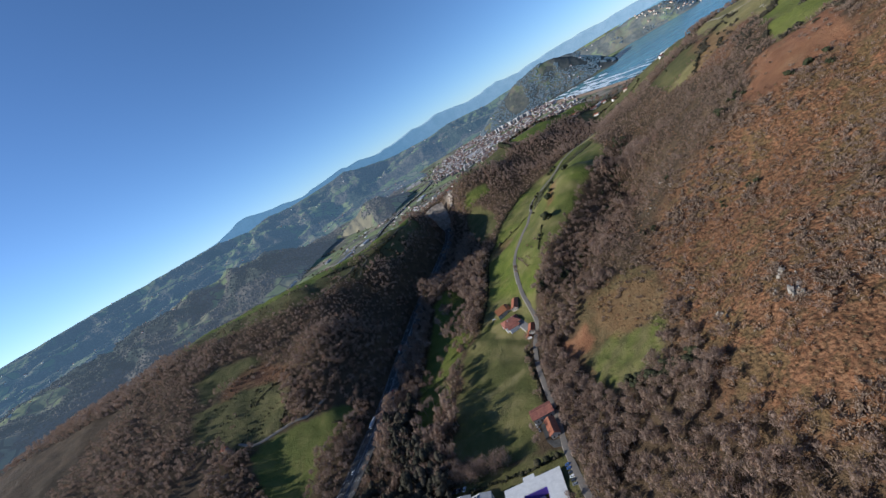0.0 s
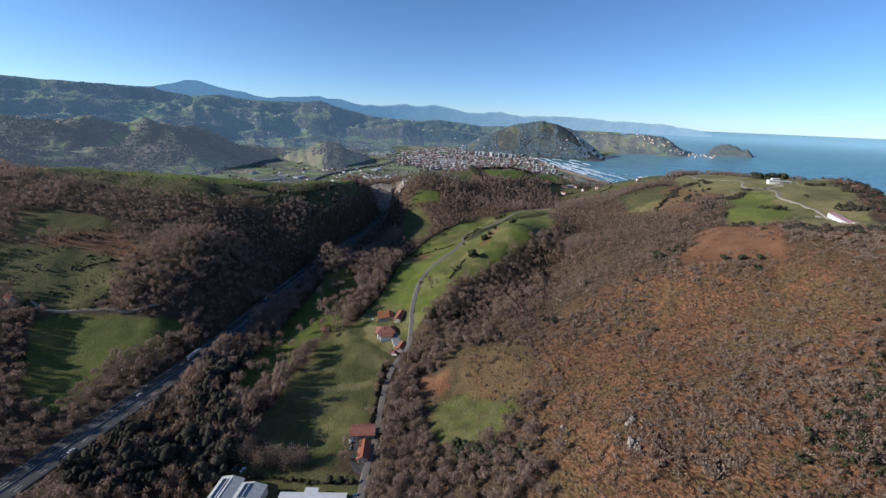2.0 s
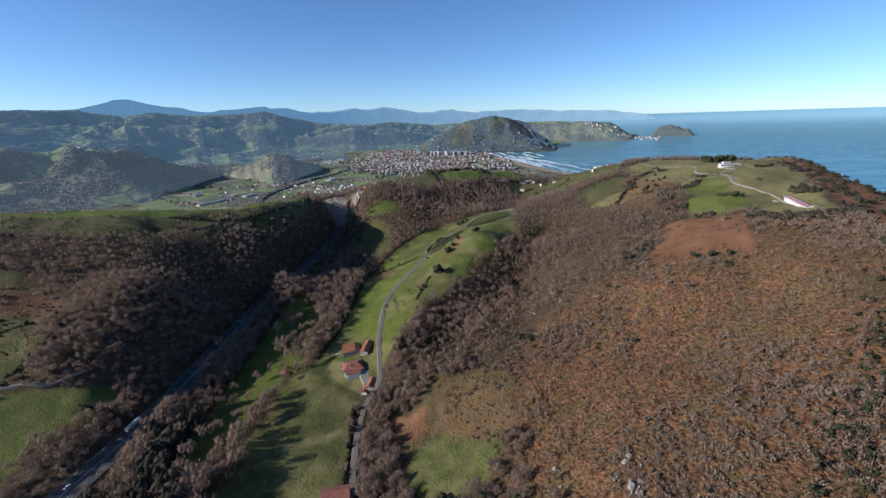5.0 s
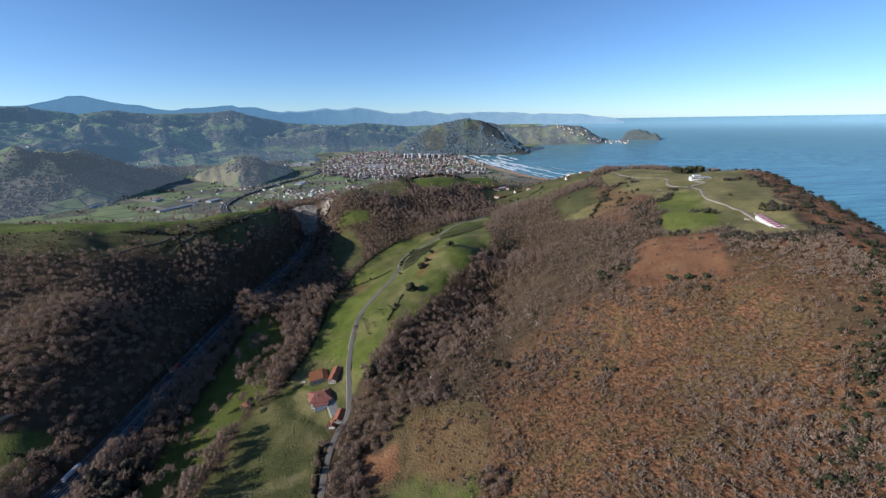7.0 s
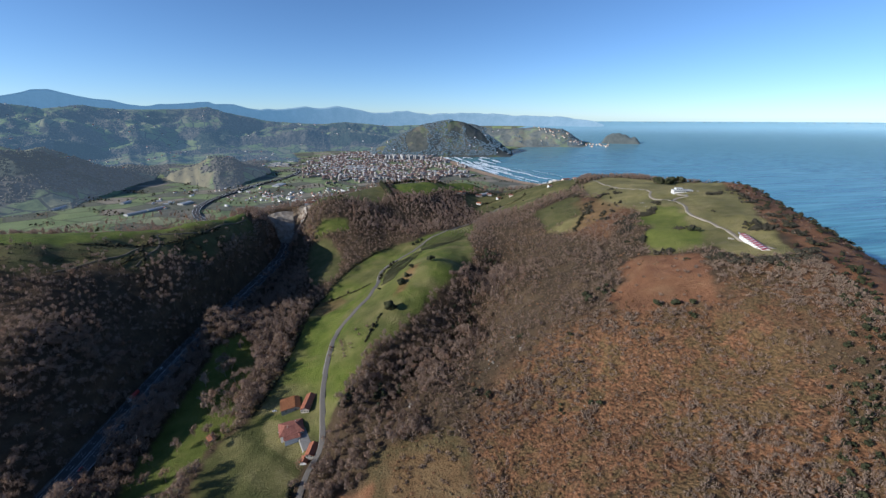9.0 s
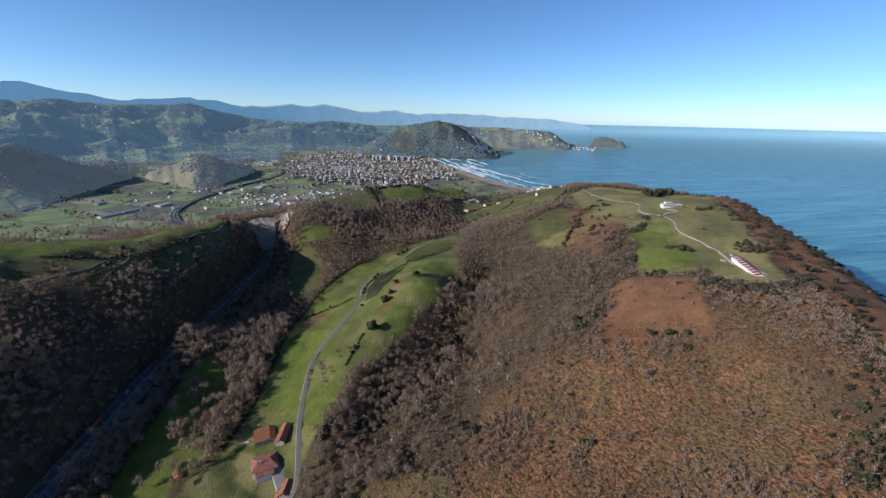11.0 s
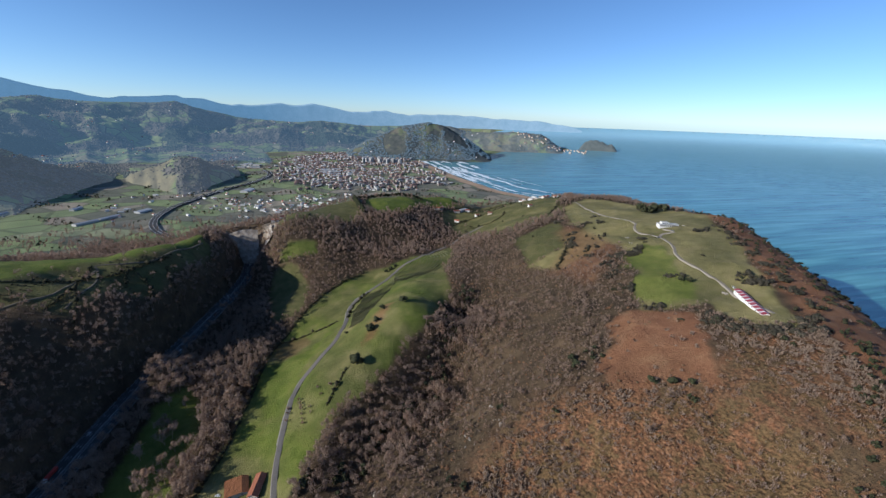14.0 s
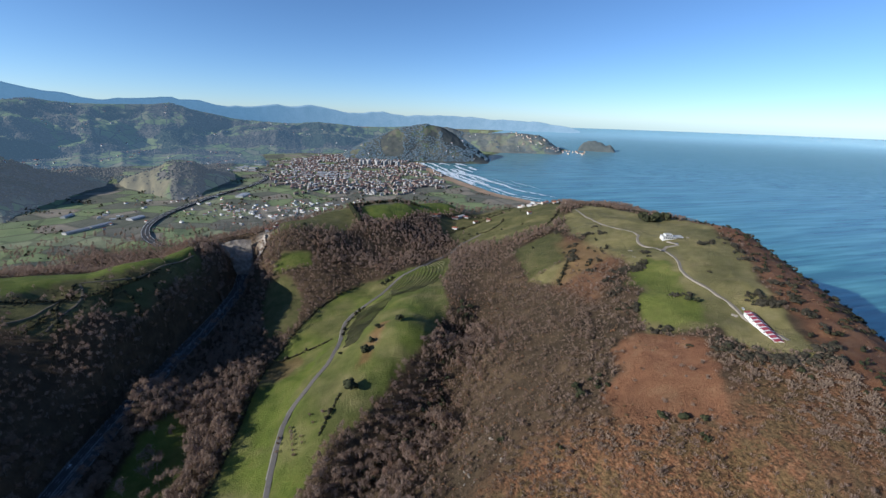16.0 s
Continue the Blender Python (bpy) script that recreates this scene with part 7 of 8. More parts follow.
def wheel(parent, x, y, r, w):
    bm = bmesh.new()
    bmesh.ops.create_cone(bm, cap_ends=True, segments=12, radius1=r, radius2=r, depth=w, matrix=Matrix.Translation((x, y, r)) @ Matrix.Rotation(math.pi / 2, 4, "Y"))
    return part("wheel", bm, m_tyre, parent)


def car_proto(paint, label):
    e = new("car")
    bm = bmesh.new()
    box_bm(bm, -0.88, 0.88, -2.15, 2.15, 0.32, 0.92, 0.12)
    part("body", bm, paint, e)
    sec = [(-1.55, 0.92), (-1.05, 1.46), (0.75, 1.48), (1.45, 0.92)]
    v = [(sx * (0.80 if z < 1 else 0.66), y, z) for y, z in sec for sx in (-1, 1)]
    f = [(0, 1, 3, 2), (2, 3, 5, 4), (4, 5, 7, 6), (0, 2, 4, 6), (7, 5, 3, 1)]
    cab = link_mesh("cabin", v, f, m_glass, e, "dark glass cabin")
    box_part("roof", (-0.64, 0.64, -1.05, 0.75, 1.46, 1.52), paint, e)
    for sx in (-0.8, 0.8):
        for yy in (-1.35, 1.35):
            wheel(e, sx, yy, 0.32, 0.2)
    for sx in (-0.62, 0.62):
        box_part("headlight", (sx - 0.16, sx + 0.16, 2.12, 2.18, 0.62, 0.76), m_carwhite, e)
    return tagged(e, label, "car")


def truck_proto(paint, box_m, label):
    e = new("lorry")
    box_part("trailer", (-1.27, 1.27, -8.0, 4.6, 1.1, 3.9), box_m, e, bevel=0.06)
    box_part("cab", (-1.24, 1.24, 5.2, 7.4, 0.6, 3.3), paint, e, bevel=0.15)
    box_part("windscreen", (-1.1, 1.1, 7.38, 7.43, 1.9, 2.9), m_glass, e)
    box_part("chassis", (-0.5, 0.5, -7.8, 7.2, 0.6, 1.05), m_tyre, e)
    for yy in (-6.6, -5.3, -4.0, 4.0, 6.2):
        for sx in (-1.05, 1.05):
            wheel(e, sx, yy, 0.5, 0.32)
    return tagged(e, label, "lorry")


cars = {"white": car_proto(m_carwhite, "white hatchback car"), "silver": car_proto(m_cargrey, "silver grey hatchback car"), "dark": car_proto(m_cardark, "dark blue-black hatchback car"), "red": car_proto(m_carred, "red hatchback car"), "blue": car_proto(m_carblue, "blue hatchback car")}
lorries = [truck_proto(m_carwhite, m_whiteroof, "white lorry with a white box trailer"), truck_proto(m_carwhite, m_carred, "lorry with a white cab and red trailer")]


def on_motorway(at, off, back=False):
    i = int(at * (len(mline) - 1))
    n = side_of(mline)[i]
    d = math.degrees(math.atan2(-(mline[i + 1] - mline[i])[0], (mline[i + 1] - mline[i])[1]))
    return pose(mline[i, 0] + n[0] * off, mline[i, 1] + n[1] * off, mline[i, 2] + 0.27, 0, 0, d + (180 if back else 0))


lorries[0].matrix_basis = on_motorway(0.335, -7, True)
lorries[1].matrix_basis = on_motorway(0.47, -7, True)
ROADCARS = [("white", 0.27, -4, 1), ("white", 0.215, 6.8, 0), ("silver", 0.43, 7, 0), ("white", 0.52, -7, 1), ("dark", 0.56, 4, 0), ("white", 0.62, -4, 1), ("white", 0.66, 7, 0), ("silver", 0.74, -7, 1), ("white", 0.83, -4, 1), ("red", 0.38, 3.8, 0)]
placed = set()


def put_car(kind, m, place):
    base = cars[kind]
    if kind in placed:
        base = copy_thing(base, m)
    else:
        base.matrix_basis = m
        placed.add(kind)
    base["label"] = {"white": "white", "silver": "silver grey", "dark": "dark", "red": "red", "blue": "blue"}[kind] + " hatchback car " + place
    return base


for kind, at, off, back in ROADCARS:
    put_car(kind, on_motorway(at, off, bool(back)), "driving on the motorway")
PARKED = [("dark", -129, 258, 150), ("silver", -126, 257, 150), ("dark", -123.4, 256, 150), ("white", -119.5, 254.5, 150), ("white", -119, 248, 110), ("white", -51.5, 285, 5), ("silver", -50.5, 279.5, 5), ("blue", -37.6, 232, 80), ("blue", -37.4, 228.6, 80), ("dark", -37.4, 225, 80), ("white", -37.3, 221.6, 80), ("dark", -37.2, 218, 80), ("silver", -37.2, 214.6, 80), ("white", 437.5, 459, 150), ("silver", 532, 640, 40), ("dark", 497, 628, 60), ("white", -52, 441, 0), ("white", -60, 470, 80)]
for kind, x, y, a in PARKED:
    put_car(kind, pose(x, y, ground_z(x, y) + 0.4, 0, 0, a), "parked beside a building")

# ---------- rocks, vines, poplars, walls ----------
def boulder(x, y, w, h, seed, label):
    """A weathered outcrop: a few angular slabs leaning together, half sunk in the slope."""
    rg = np.random.RandomState(seed)
    bm = bmesh.new()
    for k in range(4 if w > 2 else 2):
        r = bmesh.ops.create_icosphere(bm, subdivisions=2, radius=1.0)
        off = Vector((rg.uniform(-0.7, 0.7) * w, rg.uniform(-0.7, 0.7) * w, rg.uniform(-0.5, 0.1) * h))
        sx, sy, sz = w * rg.uniform(0.25, 0.6), w * rg.uniform(0.2, 0.4), h * rg.uniform(0.4, 0.85)
        lean_m = Matrix.Rotation(rg.uniform(0, 3.1), 3, "Z") @ Matrix.Rotation(rg.uniform(-0.4, 0.4), 3, "X")
        for v in r["verts"]:
            q = 1 + 0.45 * noise.noise(v.co * 1.6 + Vector((seed + k, 0, 0))) + 0.25 * noise.noise(v.co * 4.1 + Vector((0, seed, k)))
            c3 = Vector((round(v.co.x * 2.2) / 2.2, v.co.y, round(v.co.z * 1.8) / 1.8)).lerp(v.co, 0.45) * q
            v.co = off + lean_m @ Vector((c3.x * sx, c3.y * sy, c3.z * sz))
    ob = part("rock", bm, m_rock)
    ob.matrix_basis = pose(x, y, ground_z(x, y) + h * 0.1, 0, 0, rg.uniform(0, 180))
    return tagged(ob, label, "rock", "limestone outcrops on the slope")


ROCKS = [(128, 227, 4.5, 3.0), (123, 211, 5.5, 3.6), (120, 205, 3.5, 3.4), (95, 246, 3.0, 2.4), (94, 232, 2.2, 1.6), (97, 240, 1.6, 1.4), (102, 291, 2.0, 3.0), (186, 338, 1.2, 0.8), (142, 344, 1.2, 0.9), (173, 449, 2.6, 1.8), (170, 424, 2.6, 2.2), (168, 430, 1.8, 1.4), (146, 428, 2.4, 1.6), (141, 424, 2.0, 1.5), (144, 433, 1.8, 1.4), (202, 498, 1.8, 1.2), (220, 514, 1.6, 1.2), (177, 491, 1.6, 1.1), (185, 480, 1.8, 1.2), (66, 417, 3.4, 1.4), (238, 550, 1.8, 1.2), (185, 386, 1.4, 1.0), (215, 581, 1.8, 1.2), (206, 505, 1.5, 1.1), (232, 535, 1.4, 1.0), (117, 218, 2.2, 1.8), (131, 218, 1.8, 1.4), (470, 660, 5, 1.6), (455, 632, 2.5, 1.2), (395, 600, 3.4, 1.6), (565, 655, 2.5, 1.2), (425, 455, 4.0, 2.5), (395, 378, 3.0, 1.2)]
ROCKS += [(145, 426, 1.6, 2.2), (147, 420, 1.2, 1.8), (171, 428, 1.5, 2.4), (144, 394, 1.1, 1.2), (177, 488, 1.0, 1.2), (162, 477, 1.1, 1.2), (211, 508, 1.2, 1.4), (64, 417, 1.8, 2.2), (305, 607, 1.2, 1.2), (370, 596, 1.4, 1.2), (196, 470, 0.9, 1.1), (186, 500, 0.9, 1.0)]
for i, (x, y, w, h) in enumerate(ROCKS):
    boulder(x, y, w, h, 30 + i, "pale weathered limestone rock")

POPLARS = [make_template("poplar", 600 + i, 3) for i in range(3)]
pop_me = [(tone_mesh("trunk", t[0][0], t[0][1], 0.5, m_bark), tone_mesh("crown", t[1][0], t[1][1], 0.80, m_twig)) for t in POPLARS]
for i in range(15):
    x, y = -126 + 3.3 * i, 263 + 2.0 * math.sin(i * 2.3) + 0.06 * i
    tree_thing("poplar", pop_me[i % 3], x, y, ground_z(x, y) - 0.2, 13.5 + math.sin(i * 1.7), 1.0, i * 1.1, "tall leafless brown poplar in a row", "poplar row at the meadow edge")

# vine terraces beside the lane
m_vine = simple("bare_vines", (0.11, 0.11, 0.05), (0.18, 0.165, 0.085), 1.0, 0.95)


def vine_rows(poly, step_m, ang, seed):
    v, f = [], []
    ca_, sa_ = math.cos(radians(ang)), math.sin(radians(ang))
    rg = np.random.RandomState(seed)
    pts = np.array(poly, float)
    cx, cy = pts.mean(0)
    reach = np.hypot(*(pts - (cx, cy)).T).max()
    for k in np.arange(-reach, reach, step_m):
        run = []
        for t in np.arange(-reach, reach, 3.0):
            bend = 0.0035 * t * t
            x, y = cx + t * ca_ - (k + bend) * sa_, cy + t * sa_ + (k + bend) * ca_
            if inside(np.array(x), np.array(y), poly) and abs(line_dist(np.array([x]), np.array([y]), LANE_XY)[0][0]) > 4:
                run.append((x, y))
            else:
                if len(run) > 2:
                    add_row(v, f, run, rg)
                run = []
        if len(run) > 2:
            add_row(v, f, run, rg)
    return v, f


def add_row(v, f, run, rg):
    xy = np.array(run)
    z = land(xy[:, 0], xy[:, 1])
    n = side_of(np.column_stack([xy, z]))
    k = len(v)
    for i in range(len(xy)):
        h = rg.uniform(0.7, 1.3)
        for o, q in ((-0.28, -0.3), (-0.18, h), (0.18, h), (0.28, -0.3)):
            v.append((xy[i, 0] + n[i, 0] * o, xy[i, 1] + n[i, 1] * o, z[i] + q))
    for i in range(len(xy) - 1):
        for j in range(3):
            a = k + 4 * i + j
            f.append((a, a + 4, a + 5, a + 1))


for poly, gap, ang, sd_ in (([(150, 838), (186, 893), (269, 925), (262, 880), (228, 800), (177, 762), (140, 775)], 6.5, 62, 1), ([(61, 650), (70, 714), (92, 763), (133, 800), (150, 830), (160, 790), (130, 741), (99, 691), (77, 640)], 3.4, 60, 2)):
    vv, vf = vine_rows(poly, gap, ang, sd_)
    tagged(link_mesh("vine_rows", vv, vf, m_vine), "terraced rows of bare winter vines", "vines", kind="stuff")

# dry stone wall along the upper side of the lane
wall_line = spline([(x, y, 0) for x, y in LANE[10:19]], 3.0)
wall_side = side_of(wall_line)
wall_line[:, :2] -= wall_side * 3.3
wall_run = ribbon("lane_wall", wall_line, land(wall_line[:, 0], wall_line[:, 1]), (-0.45, -0.35, 0.35, 0.45), (-1.0, 1.3, 1.3, -1.0), m_stonewall)
tagged(wall_run, "weathered dry stone wall beside the farm lane", "wall", kind="structure")

# hedges and field edges
m_hedge = twig_material("rough_hedge", [(0.1, (0.020, 0.024, 0.012)), (0.6, (0.050, 0.045, 0.026)), (1.0, (0.10, 0.085, 0.05))])
HEDGES = [[(-270, 690), (-261, 722), (-267, 785), (-269, 805)], [(-217, 768), (-226, 794), (-219, 816), (-189, 859)], [(-340, 416), (-330, 470), (-345, 510), (-400, 475)], [(-82, 470), (-61, 528), (-48, 619), (-36, 695), (-10, 754), (31, 829), (102, 885)], [(-37, 380), (-38, 340), (-39, 300)], [(-118, 249), (-97, 252), (-75, 248), (-40, 243)], [(398, 700), (345, 640)], [(440, 880), (500, 930), (560, 1000)], [(335, 1120), (380, 1150), (440, 1170), (520, 1200)], [(380, 1080), (420, 1060), (470, 1090)], [(330, 1225), (420, 1265), (520, 1275), (640, 1290)], [(-260, 740), (-243, 700), (-235, 660)], [(-330, 735), (-250, 775), (-190, 850)], [(-216, 800), (-190, 770), (-186, 740)], [(-190, 830), (-168, 790), (-170, 760)], [(-620, 1010), (-450, 1030), (-330, 1040), (-230, 1030)], [(-600, 1018), (-430, 1040), (-300, 1048)], [(-230, 395), (-270, 400)], [(52, 560), (30, 520)], [(-28, 712), (0, 714), (49, 717)], [(62, 700), (74, 742), (100, 782)]]
hv = []
rgh = np.random.RandomState(44)
for hl in HEDGES:
    for x, y, _ in spline([(a, b, 0) for a, b in hl], 1.6):
        x, y = x + rgh.normal(0, 0.5), y + rgh.normal(0, 0.5)
        big = rgh.uniform() < 0.08
        hv.append((x, y, 0, rgh.uniform(3.5, 6) if big else rgh.uniform(0.9, 2.2), 0.8 if big else 1.3, rgh.uniform(0, 6), rgh.uniform(0, 0.9), rgh.randint(6)))
hv = np.array(hv)
hv[:, 2] = land(hv[:, 0], hv[:, 1]) - 0.1
scatter_mesh("hedgerows", SHRUBS, hv, m_hedge, "rough low hedges and brambles along field edges", "hedge", parts=(1,))

# trees scattered through the fields, along the streams and the plain
x, y, rg = jitter_grid(-900, 900, 880, 2000, 11, 71)
c = cover(x, y)
z = land(x, y)
clump = waves(x, y, 91, 170, 3)
keep = (z > 2) & (c["plain"] + c["olive"] > 0.5) & (c["lawn"] < 0.3) & (c["sand"] < 0.1) & (rg.uniform(0, 1, len(x)) < np.clip(1.6 * clump - 0.75 + np.where(np.abs(fbm(x, y, 94, 150, 2)) < 0.035, 0.8, 0), 0.002, 0.9)) & (y > 1080)
keep &= depth_in(x, y, MID_BROWN) < 0
rows = np.column_stack([x, y, z - 0.2, rg.uniform(3, 8, len(x)), rg.uniform(0.9, 1.5, len(x)), rg.uniform(0, 6, len(x)), rg.uniform(0, 0.9, len(x)), rg.randint(0, 6, len(x))])[keep]
scatter_mesh("field_trees", BARE_FAR, rows[::2], m_twig, "scattered leafless trees between the fields", "trees")
HEDGE_FAR = [make_template("oak", 470 + i, 1) for i in range(6)]
scatter_mesh("field_evergreens", HEDGE_FAR, rows[1::2], m_leaf, "scattered dark evergreen trees between the fields", "trees")
# bushes and sheep-grey stones on the headland pasture
x, y, rg = jitter_grid(330, 720, 380, 1100, 17, 72)
c = cover(x, y)
keep = (c["rust"] + (c["olive"] < 0.3) > 0.5) & (x > 380 + 0.25 * (y - 400)) & (land(x, y) > 40)
keep |= (rg.uniform(0, 1, len(x)) < 0.10) & (x < 480) & (c["lawn"] < 0.5) & clear_of_built(x, y, c)
n = int(keep.sum())
rows = np.column_stack([x, y, land(x, y) - 0.2, rg.uniform(2, 4.2, len(x)), rg.uniform(0.6, 1.0, len(x)), rg.uniform(0, 6, len(x)), rg.uniform(0, 0.8, len(x)), rg.randint(0, 6, len(x))])[keep]
scatter_mesh("headland_thicket", [make_template("shrub", 520 + i, 3) for i in range(6)], rows, m_hedge, "dark wind-cut thicket along the cliff edge", "scrub", parts=(1,))
# thorn bushes and small birches on the pasture and round the striped shed
THORNS = [(416, 506, 3), (410, 512, 3), (421, 603, 4), (439, 604, 4), (430, 598, 4), (447, 608, 3), (557, 623, 2), (575, 622, 2), (457, 461, 6), (462, 450, 6), (468, 470, 4), (434, 397, 5), (424, 384, 6), (440, 408, 5), (365, 413, 4), (377, 427, 4), (352, 470, 5), (362, 520, 5), (372, 560, 5), (385, 590, 5), (396, 640, 4), (410, 660, 4), (448, 690, 3), (500, 760, 4), (520, 800, 3), (478, 640, 2), (407, 609, 5), (418, 607, 5), (428, 605, 5), (440, 603, 5), (461, 833, 6), (466, 826, 6), (476, 773, 5), (462, 760, 4), (397, 692, 6), (404, 705, 5), (416, 722, 4), (430, 740, 4), (460, 452, 6), (436, 418, 5), (419, 392, 7), (418, 378, 7), (372, 396, 8), (378, 386, 8), (365, 415, 4), (385, 380, 7), (395, 370, 6), (413, 364, 7), (430, 380, 6), (452, 404, 6), (474, 425, 7), (490, 452, 6), (515, 485, 6), (538, 519, 6), (552, 548, 6), (575, 580, 6), (592, 605, 5), (610, 630, 5)]
rgt = np.random.RandomState(53)
rows = []
for x, y, n in THORNS:
    for _ in range(n * 2):
        rows.append((x + rgt.normal(0, 5), y + rgt.normal(0, 4), 0, rgt.uniform(1.8, 4.4), rgt.uniform(0.6, 0.9), rgt.uniform(0, 6), rgt.uniform(0.1, 0.8), rgt.randint(6)))
rows = np.array(rows)
rows = rows[clear_of_built(rows[:, 0], rows[:, 1], None) | (np.hypot(rows[:, 0] - 455, rows[:, 1] - 450) < 16)]
rows[:, 2] = land(rows[:, 0], rows[:, 1]) - 0.2
rows[:, 6] = 0.35 + 0.6 * rows[:, 6]
scatter_mesh("pasture_thorns", [make_template("shrub", 560 + i, 3) for i in range(6)], rows, m_dark_twig, "bare thorn bushes and birches on the headland pasture", "scrub", parts=(1,))
ORCHARD = [(3, 549), (4, 543), (5, 537), (6, 531), (6.5, 525), (7, 519), (7.5, 513), (-7, 543), (-7.5, 535), (-8, 526), (14, 530), (15, 522), (25, 540), (22, 552), (35, 548)]
for i, (xx, yy) in enumerate(ORCHARD):
    tree_thing("orchard_tree", protos[i % 8], xx, yy, ground_z(xx, yy) - 0.1, 4.2 + 0.6 * math.sin(i), 1.1, i * 1.4, "small bare orchard tree beside the lane", "orchard rows by the lane")

# gorse and tussocks on the rough pastures across the valley
x, y, rg = jitter_grid(-560, -140, 380, 900, 5.5, 74)
rough_in = np.maximum(depth_in(x, y, SOUTH_ROUGH), np.maximum(depth_in(x, y, SOUTH_BRACKEN), depth_in(x, y, CREST_SLOPE) - 6))
keep = (rough_in > 0) & (rg.uniform(0, 1, len(x)) < np.clip(0.32 + 0.55 * waves(x, y, 50, 60, 3), 0.05, 0.8))
rows = np.column_stack([x, y, land(x, y) - 0.15, rg.uniform(0.7, 2.0, len(x)), rg.uniform(0.9, 1.6, len(x)), rg.uniform(0, 6, len(x)), rg.uniform(0, 0.9, len(x)), rg.randint(0, 6, len(x))])[keep]
scatter_mesh("pasture_gorse", SHRUBS, rows, m_hedge, "low gorse and bramble tussocks on rough pasture", "scrub", parts=(1,))

# trees of the town's streets and along the roads of the far plain
rg = np.random.RandomState(58)
tx, ty = rg.uniform(-900, 680, 4200), rg.uniform(1800, 3400, 4200)
grove = waves(tx, ty, 92, 240, 3) + np.where(inside(tx, ty, TOWN), 0.1, 0.0)
sd, _ = line_dist(tx, ty, SHORE)
pick = (grove > 0.15) & (sd > 130) & (np.degrees(np.arctan2(tx - REF[0], ty - REF[1])) > -19)
tx, ty = tx[pick], ty[pick]
sp = squeeze(np.column_stack([tx, ty, np.full(len(tx), 6.0)]))
sc_t = np.hypot(sp[:, 0] - REF[0], sp[:, 1] - REF[1]) / np.hypot(tx - REF[0], ty - REF[1])
rows = np.column_stack([sp[:, 0], sp[:, 1], sp[:, 2], rg.uniform(4, 10, len(tx)) * sc_t, rg.uniform(1.0, 1.5, len(tx)), rg.uniform(0, 6, len(tx)), rg.uniform(0, 0.9, len(tx)), rg.randint(0, 6, len(tx))])
scatter_mesh("town_trees", HEDGE_FAR, rows[::2], m_leaf, "dark street trees among the far houses", "trees")
scatter_mesh("town_bare_trees", BARE_FAR, rows[1::2], m_twig, "leafless street trees among the far houses", "trees")

# woods, copses and hedges of the hill country
def clump_template(seed):
    rng_c = np.random.RandomState(seed)
    v = ICO[0] * rng_c.uniform(0.65, 1.25, (12, 1)) * (0.55, 0.55, 0.5) + (0, 0, 0.42)
    return (np.zeros((0, 3)), []), (v, ICO[1])


CLUMPS = [clump_template(800 + i) for i in range(6)]


# Tree colour plus an emitted tint that stands in for distance haze.
def far_tree_material(name, stops, glow, haze=(0.050, 0.076, 0.102, 1)):
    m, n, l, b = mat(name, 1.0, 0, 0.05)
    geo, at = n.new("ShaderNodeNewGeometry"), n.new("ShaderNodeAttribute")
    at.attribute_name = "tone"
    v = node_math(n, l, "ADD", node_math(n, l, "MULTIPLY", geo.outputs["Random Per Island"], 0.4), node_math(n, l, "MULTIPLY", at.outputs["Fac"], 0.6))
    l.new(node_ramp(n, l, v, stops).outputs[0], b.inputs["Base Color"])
    b.inputs["Emission Color"].default_value, b.inputs["Emission Strength"].default_value = haze, glow
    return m


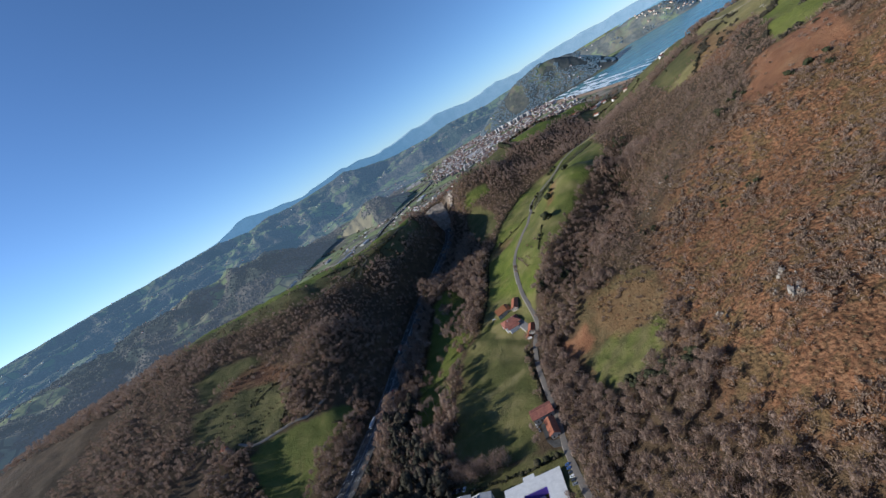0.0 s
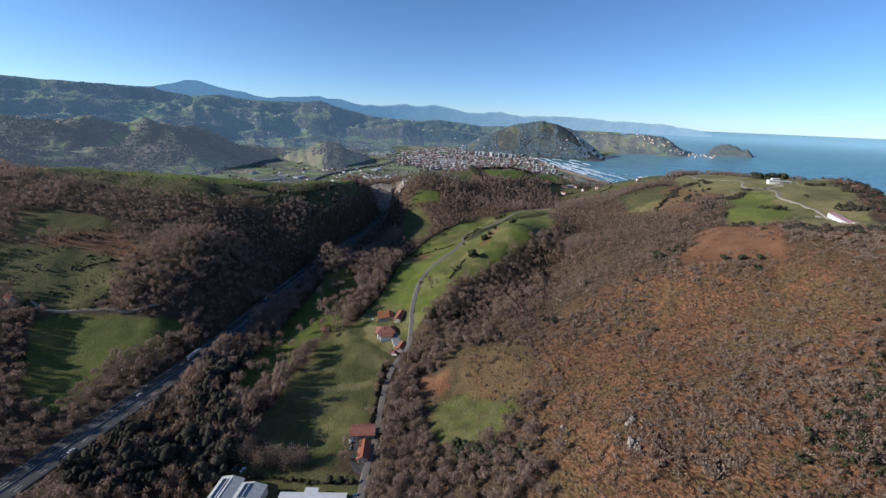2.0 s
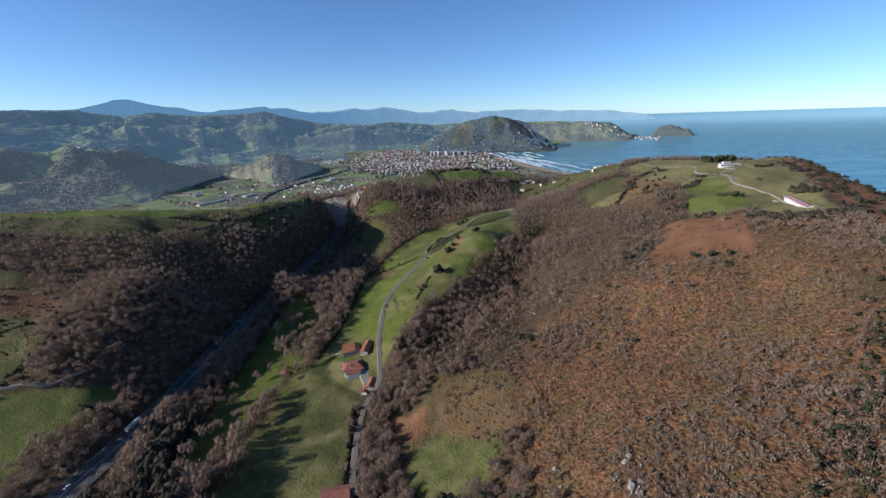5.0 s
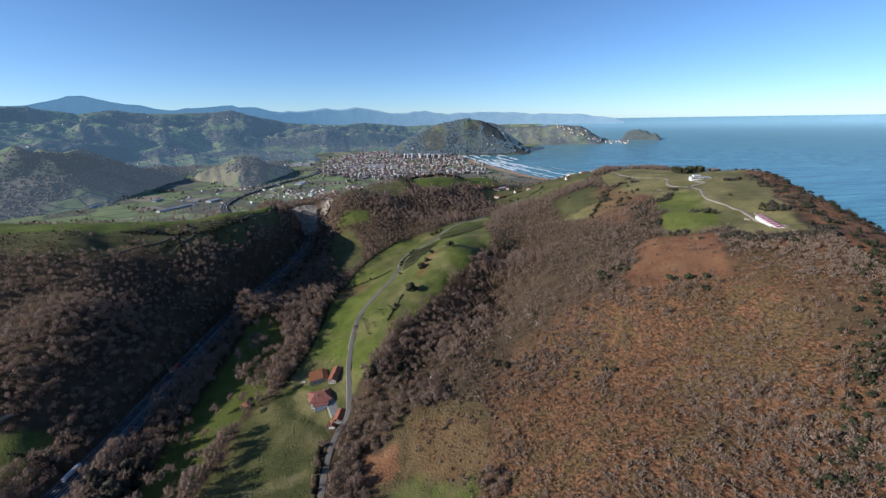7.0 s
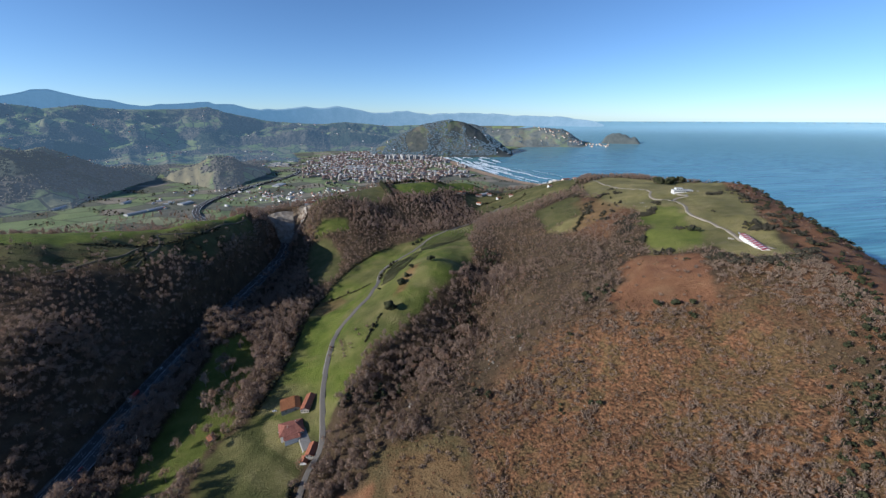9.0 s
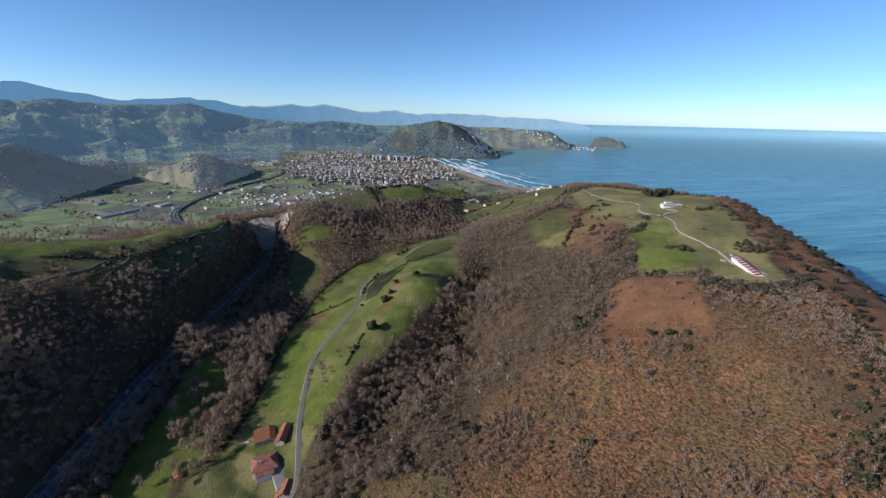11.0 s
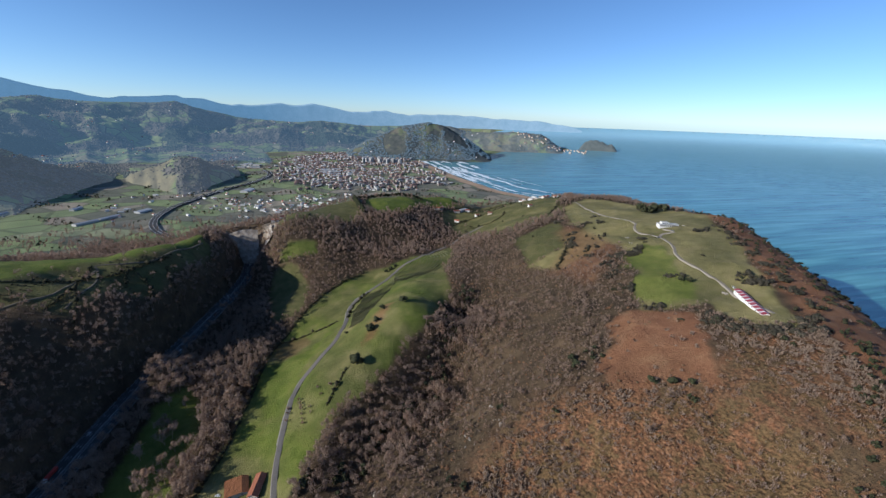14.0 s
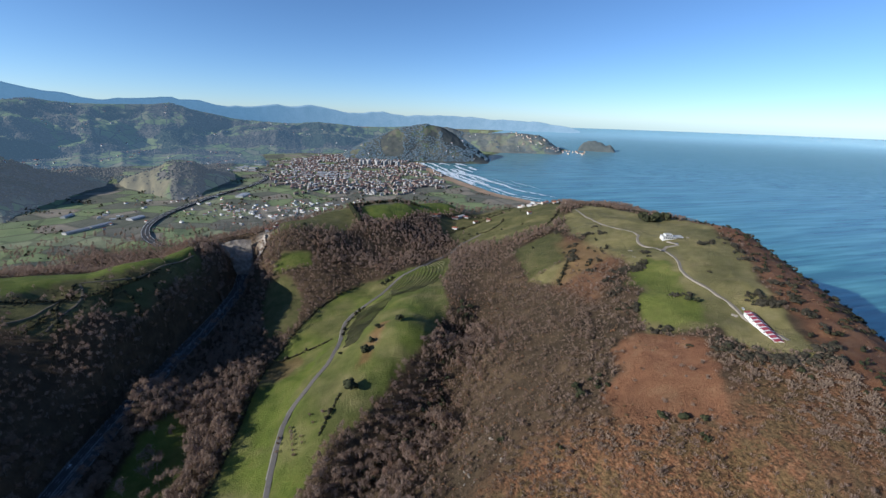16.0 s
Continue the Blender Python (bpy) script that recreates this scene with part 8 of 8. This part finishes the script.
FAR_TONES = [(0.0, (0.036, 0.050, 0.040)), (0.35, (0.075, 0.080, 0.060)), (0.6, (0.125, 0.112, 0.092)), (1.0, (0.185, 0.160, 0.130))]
for name, d0, d1, count, tall, glow, seed in (("knoll_woods", 1700, 2895, 30000, 7.5, 0.7, 81), ("hill_woods", 2900, 4450, 46000, 7.5, 0.95, 82)):
    rg = np.random.RandomState(seed)
    b, d = rg.uniform(-60, 20, count), np.sqrt(rg.uniform(d0 ** 2, d1 ** 2, count))
    z, wood, pine, grass = hill_cover(b, d)
    x, y = REF[0] + d * np.sin(np.radians(b)), REF[1] + d * np.cos(np.radians(b))
    hedge_run = np.abs(fbm(x, y, 69, 170, 2)) < 0.035
    keep = (rg.uniform(0, 1, count) < np.maximum(wood * 0.8, np.where(hedge_run, 0.75, 0.02))) & (z > sea_bowl(d) + 3)
    n = int(keep.sum())
    tone = np.clip(np.where(pine > 0.5, 0.08, 0.62) + rg.normal(0, 0.16, count), 0, 1)
    tall_n = tall * rg.uniform(0.6, 1.25, count) * np.where(wood > 0.4, 1.0, 0.6)
    rows = np.column_stack([x, y, z - 1, tall_n, rg.uniform(0.9, 1.5, count), rg.uniform(0, 6, count), tone, rg.randint(0, 6, count)])[keep]
    scatter_mesh(name, CLUMPS, rows, far_tree_material(name + "_hazed_foliage", FAR_TONES, glow, VALLEY_HAZE if d0 < 2000 else (0.050, 0.076, 0.102, 1)), "far winter woods, copses and hedges on the hills", "woodland", parts=(1,))

# trees on the hill above the beach and on the harbour headland
for host, cols, count, share, seed in (("town_hill", 140, 9000, -0.2, 83), ("port_hill", 110, 5000, 0.1, 84)):
    rg = np.random.RandomState(seed)
    me = bpy.data.objects[host].data
    grid = np.zeros(len(me.vertices) * 3, np.float32)
    me.vertices.foreach_get("co", grid)
    grid = grid.reshape(-1, cols, 3)
    i, j = rg.randint(0, len(grid) - 1, count), rg.randint(0, cols - 1, count)
    u, v = rg.uniform(0, 1, (count, 1)), rg.uniform(0, 1, (count, 1))
    co = (grid[i, j] * (1 - u) + grid[i + 1, j] * u) * (1 - v) + (grid[i, j + 1] * (1 - u) + grid[i + 1, j + 1] * u) * v
    keep = (fbm(co[:, 0], co[:, 1], 85, 150, 3) > share) & (co[:, 2] > sea_bowl(np.hypot(co[:, 0] - REF[0], co[:, 1] - REF[1])) + 10)
    n = len(co)
    rows = np.column_stack([co[:, 0], co[:, 1], co[:, 2] - 2, rg.uniform(5, 10, n), rg.uniform(1.0, 1.6, n), rg.uniform(0, 6, n), np.clip(rg.normal(0.3, 0.2, n), 0, 1), rg.randint(0, 6, n)])[keep]
    scatter_mesh("headland_woods", CLUMPS, rows, far_tree_material(host + "_hazed_foliage", FAR_TONES, 1.1), "dark woods on a hill above the bay", "woodland", parts=(1,))
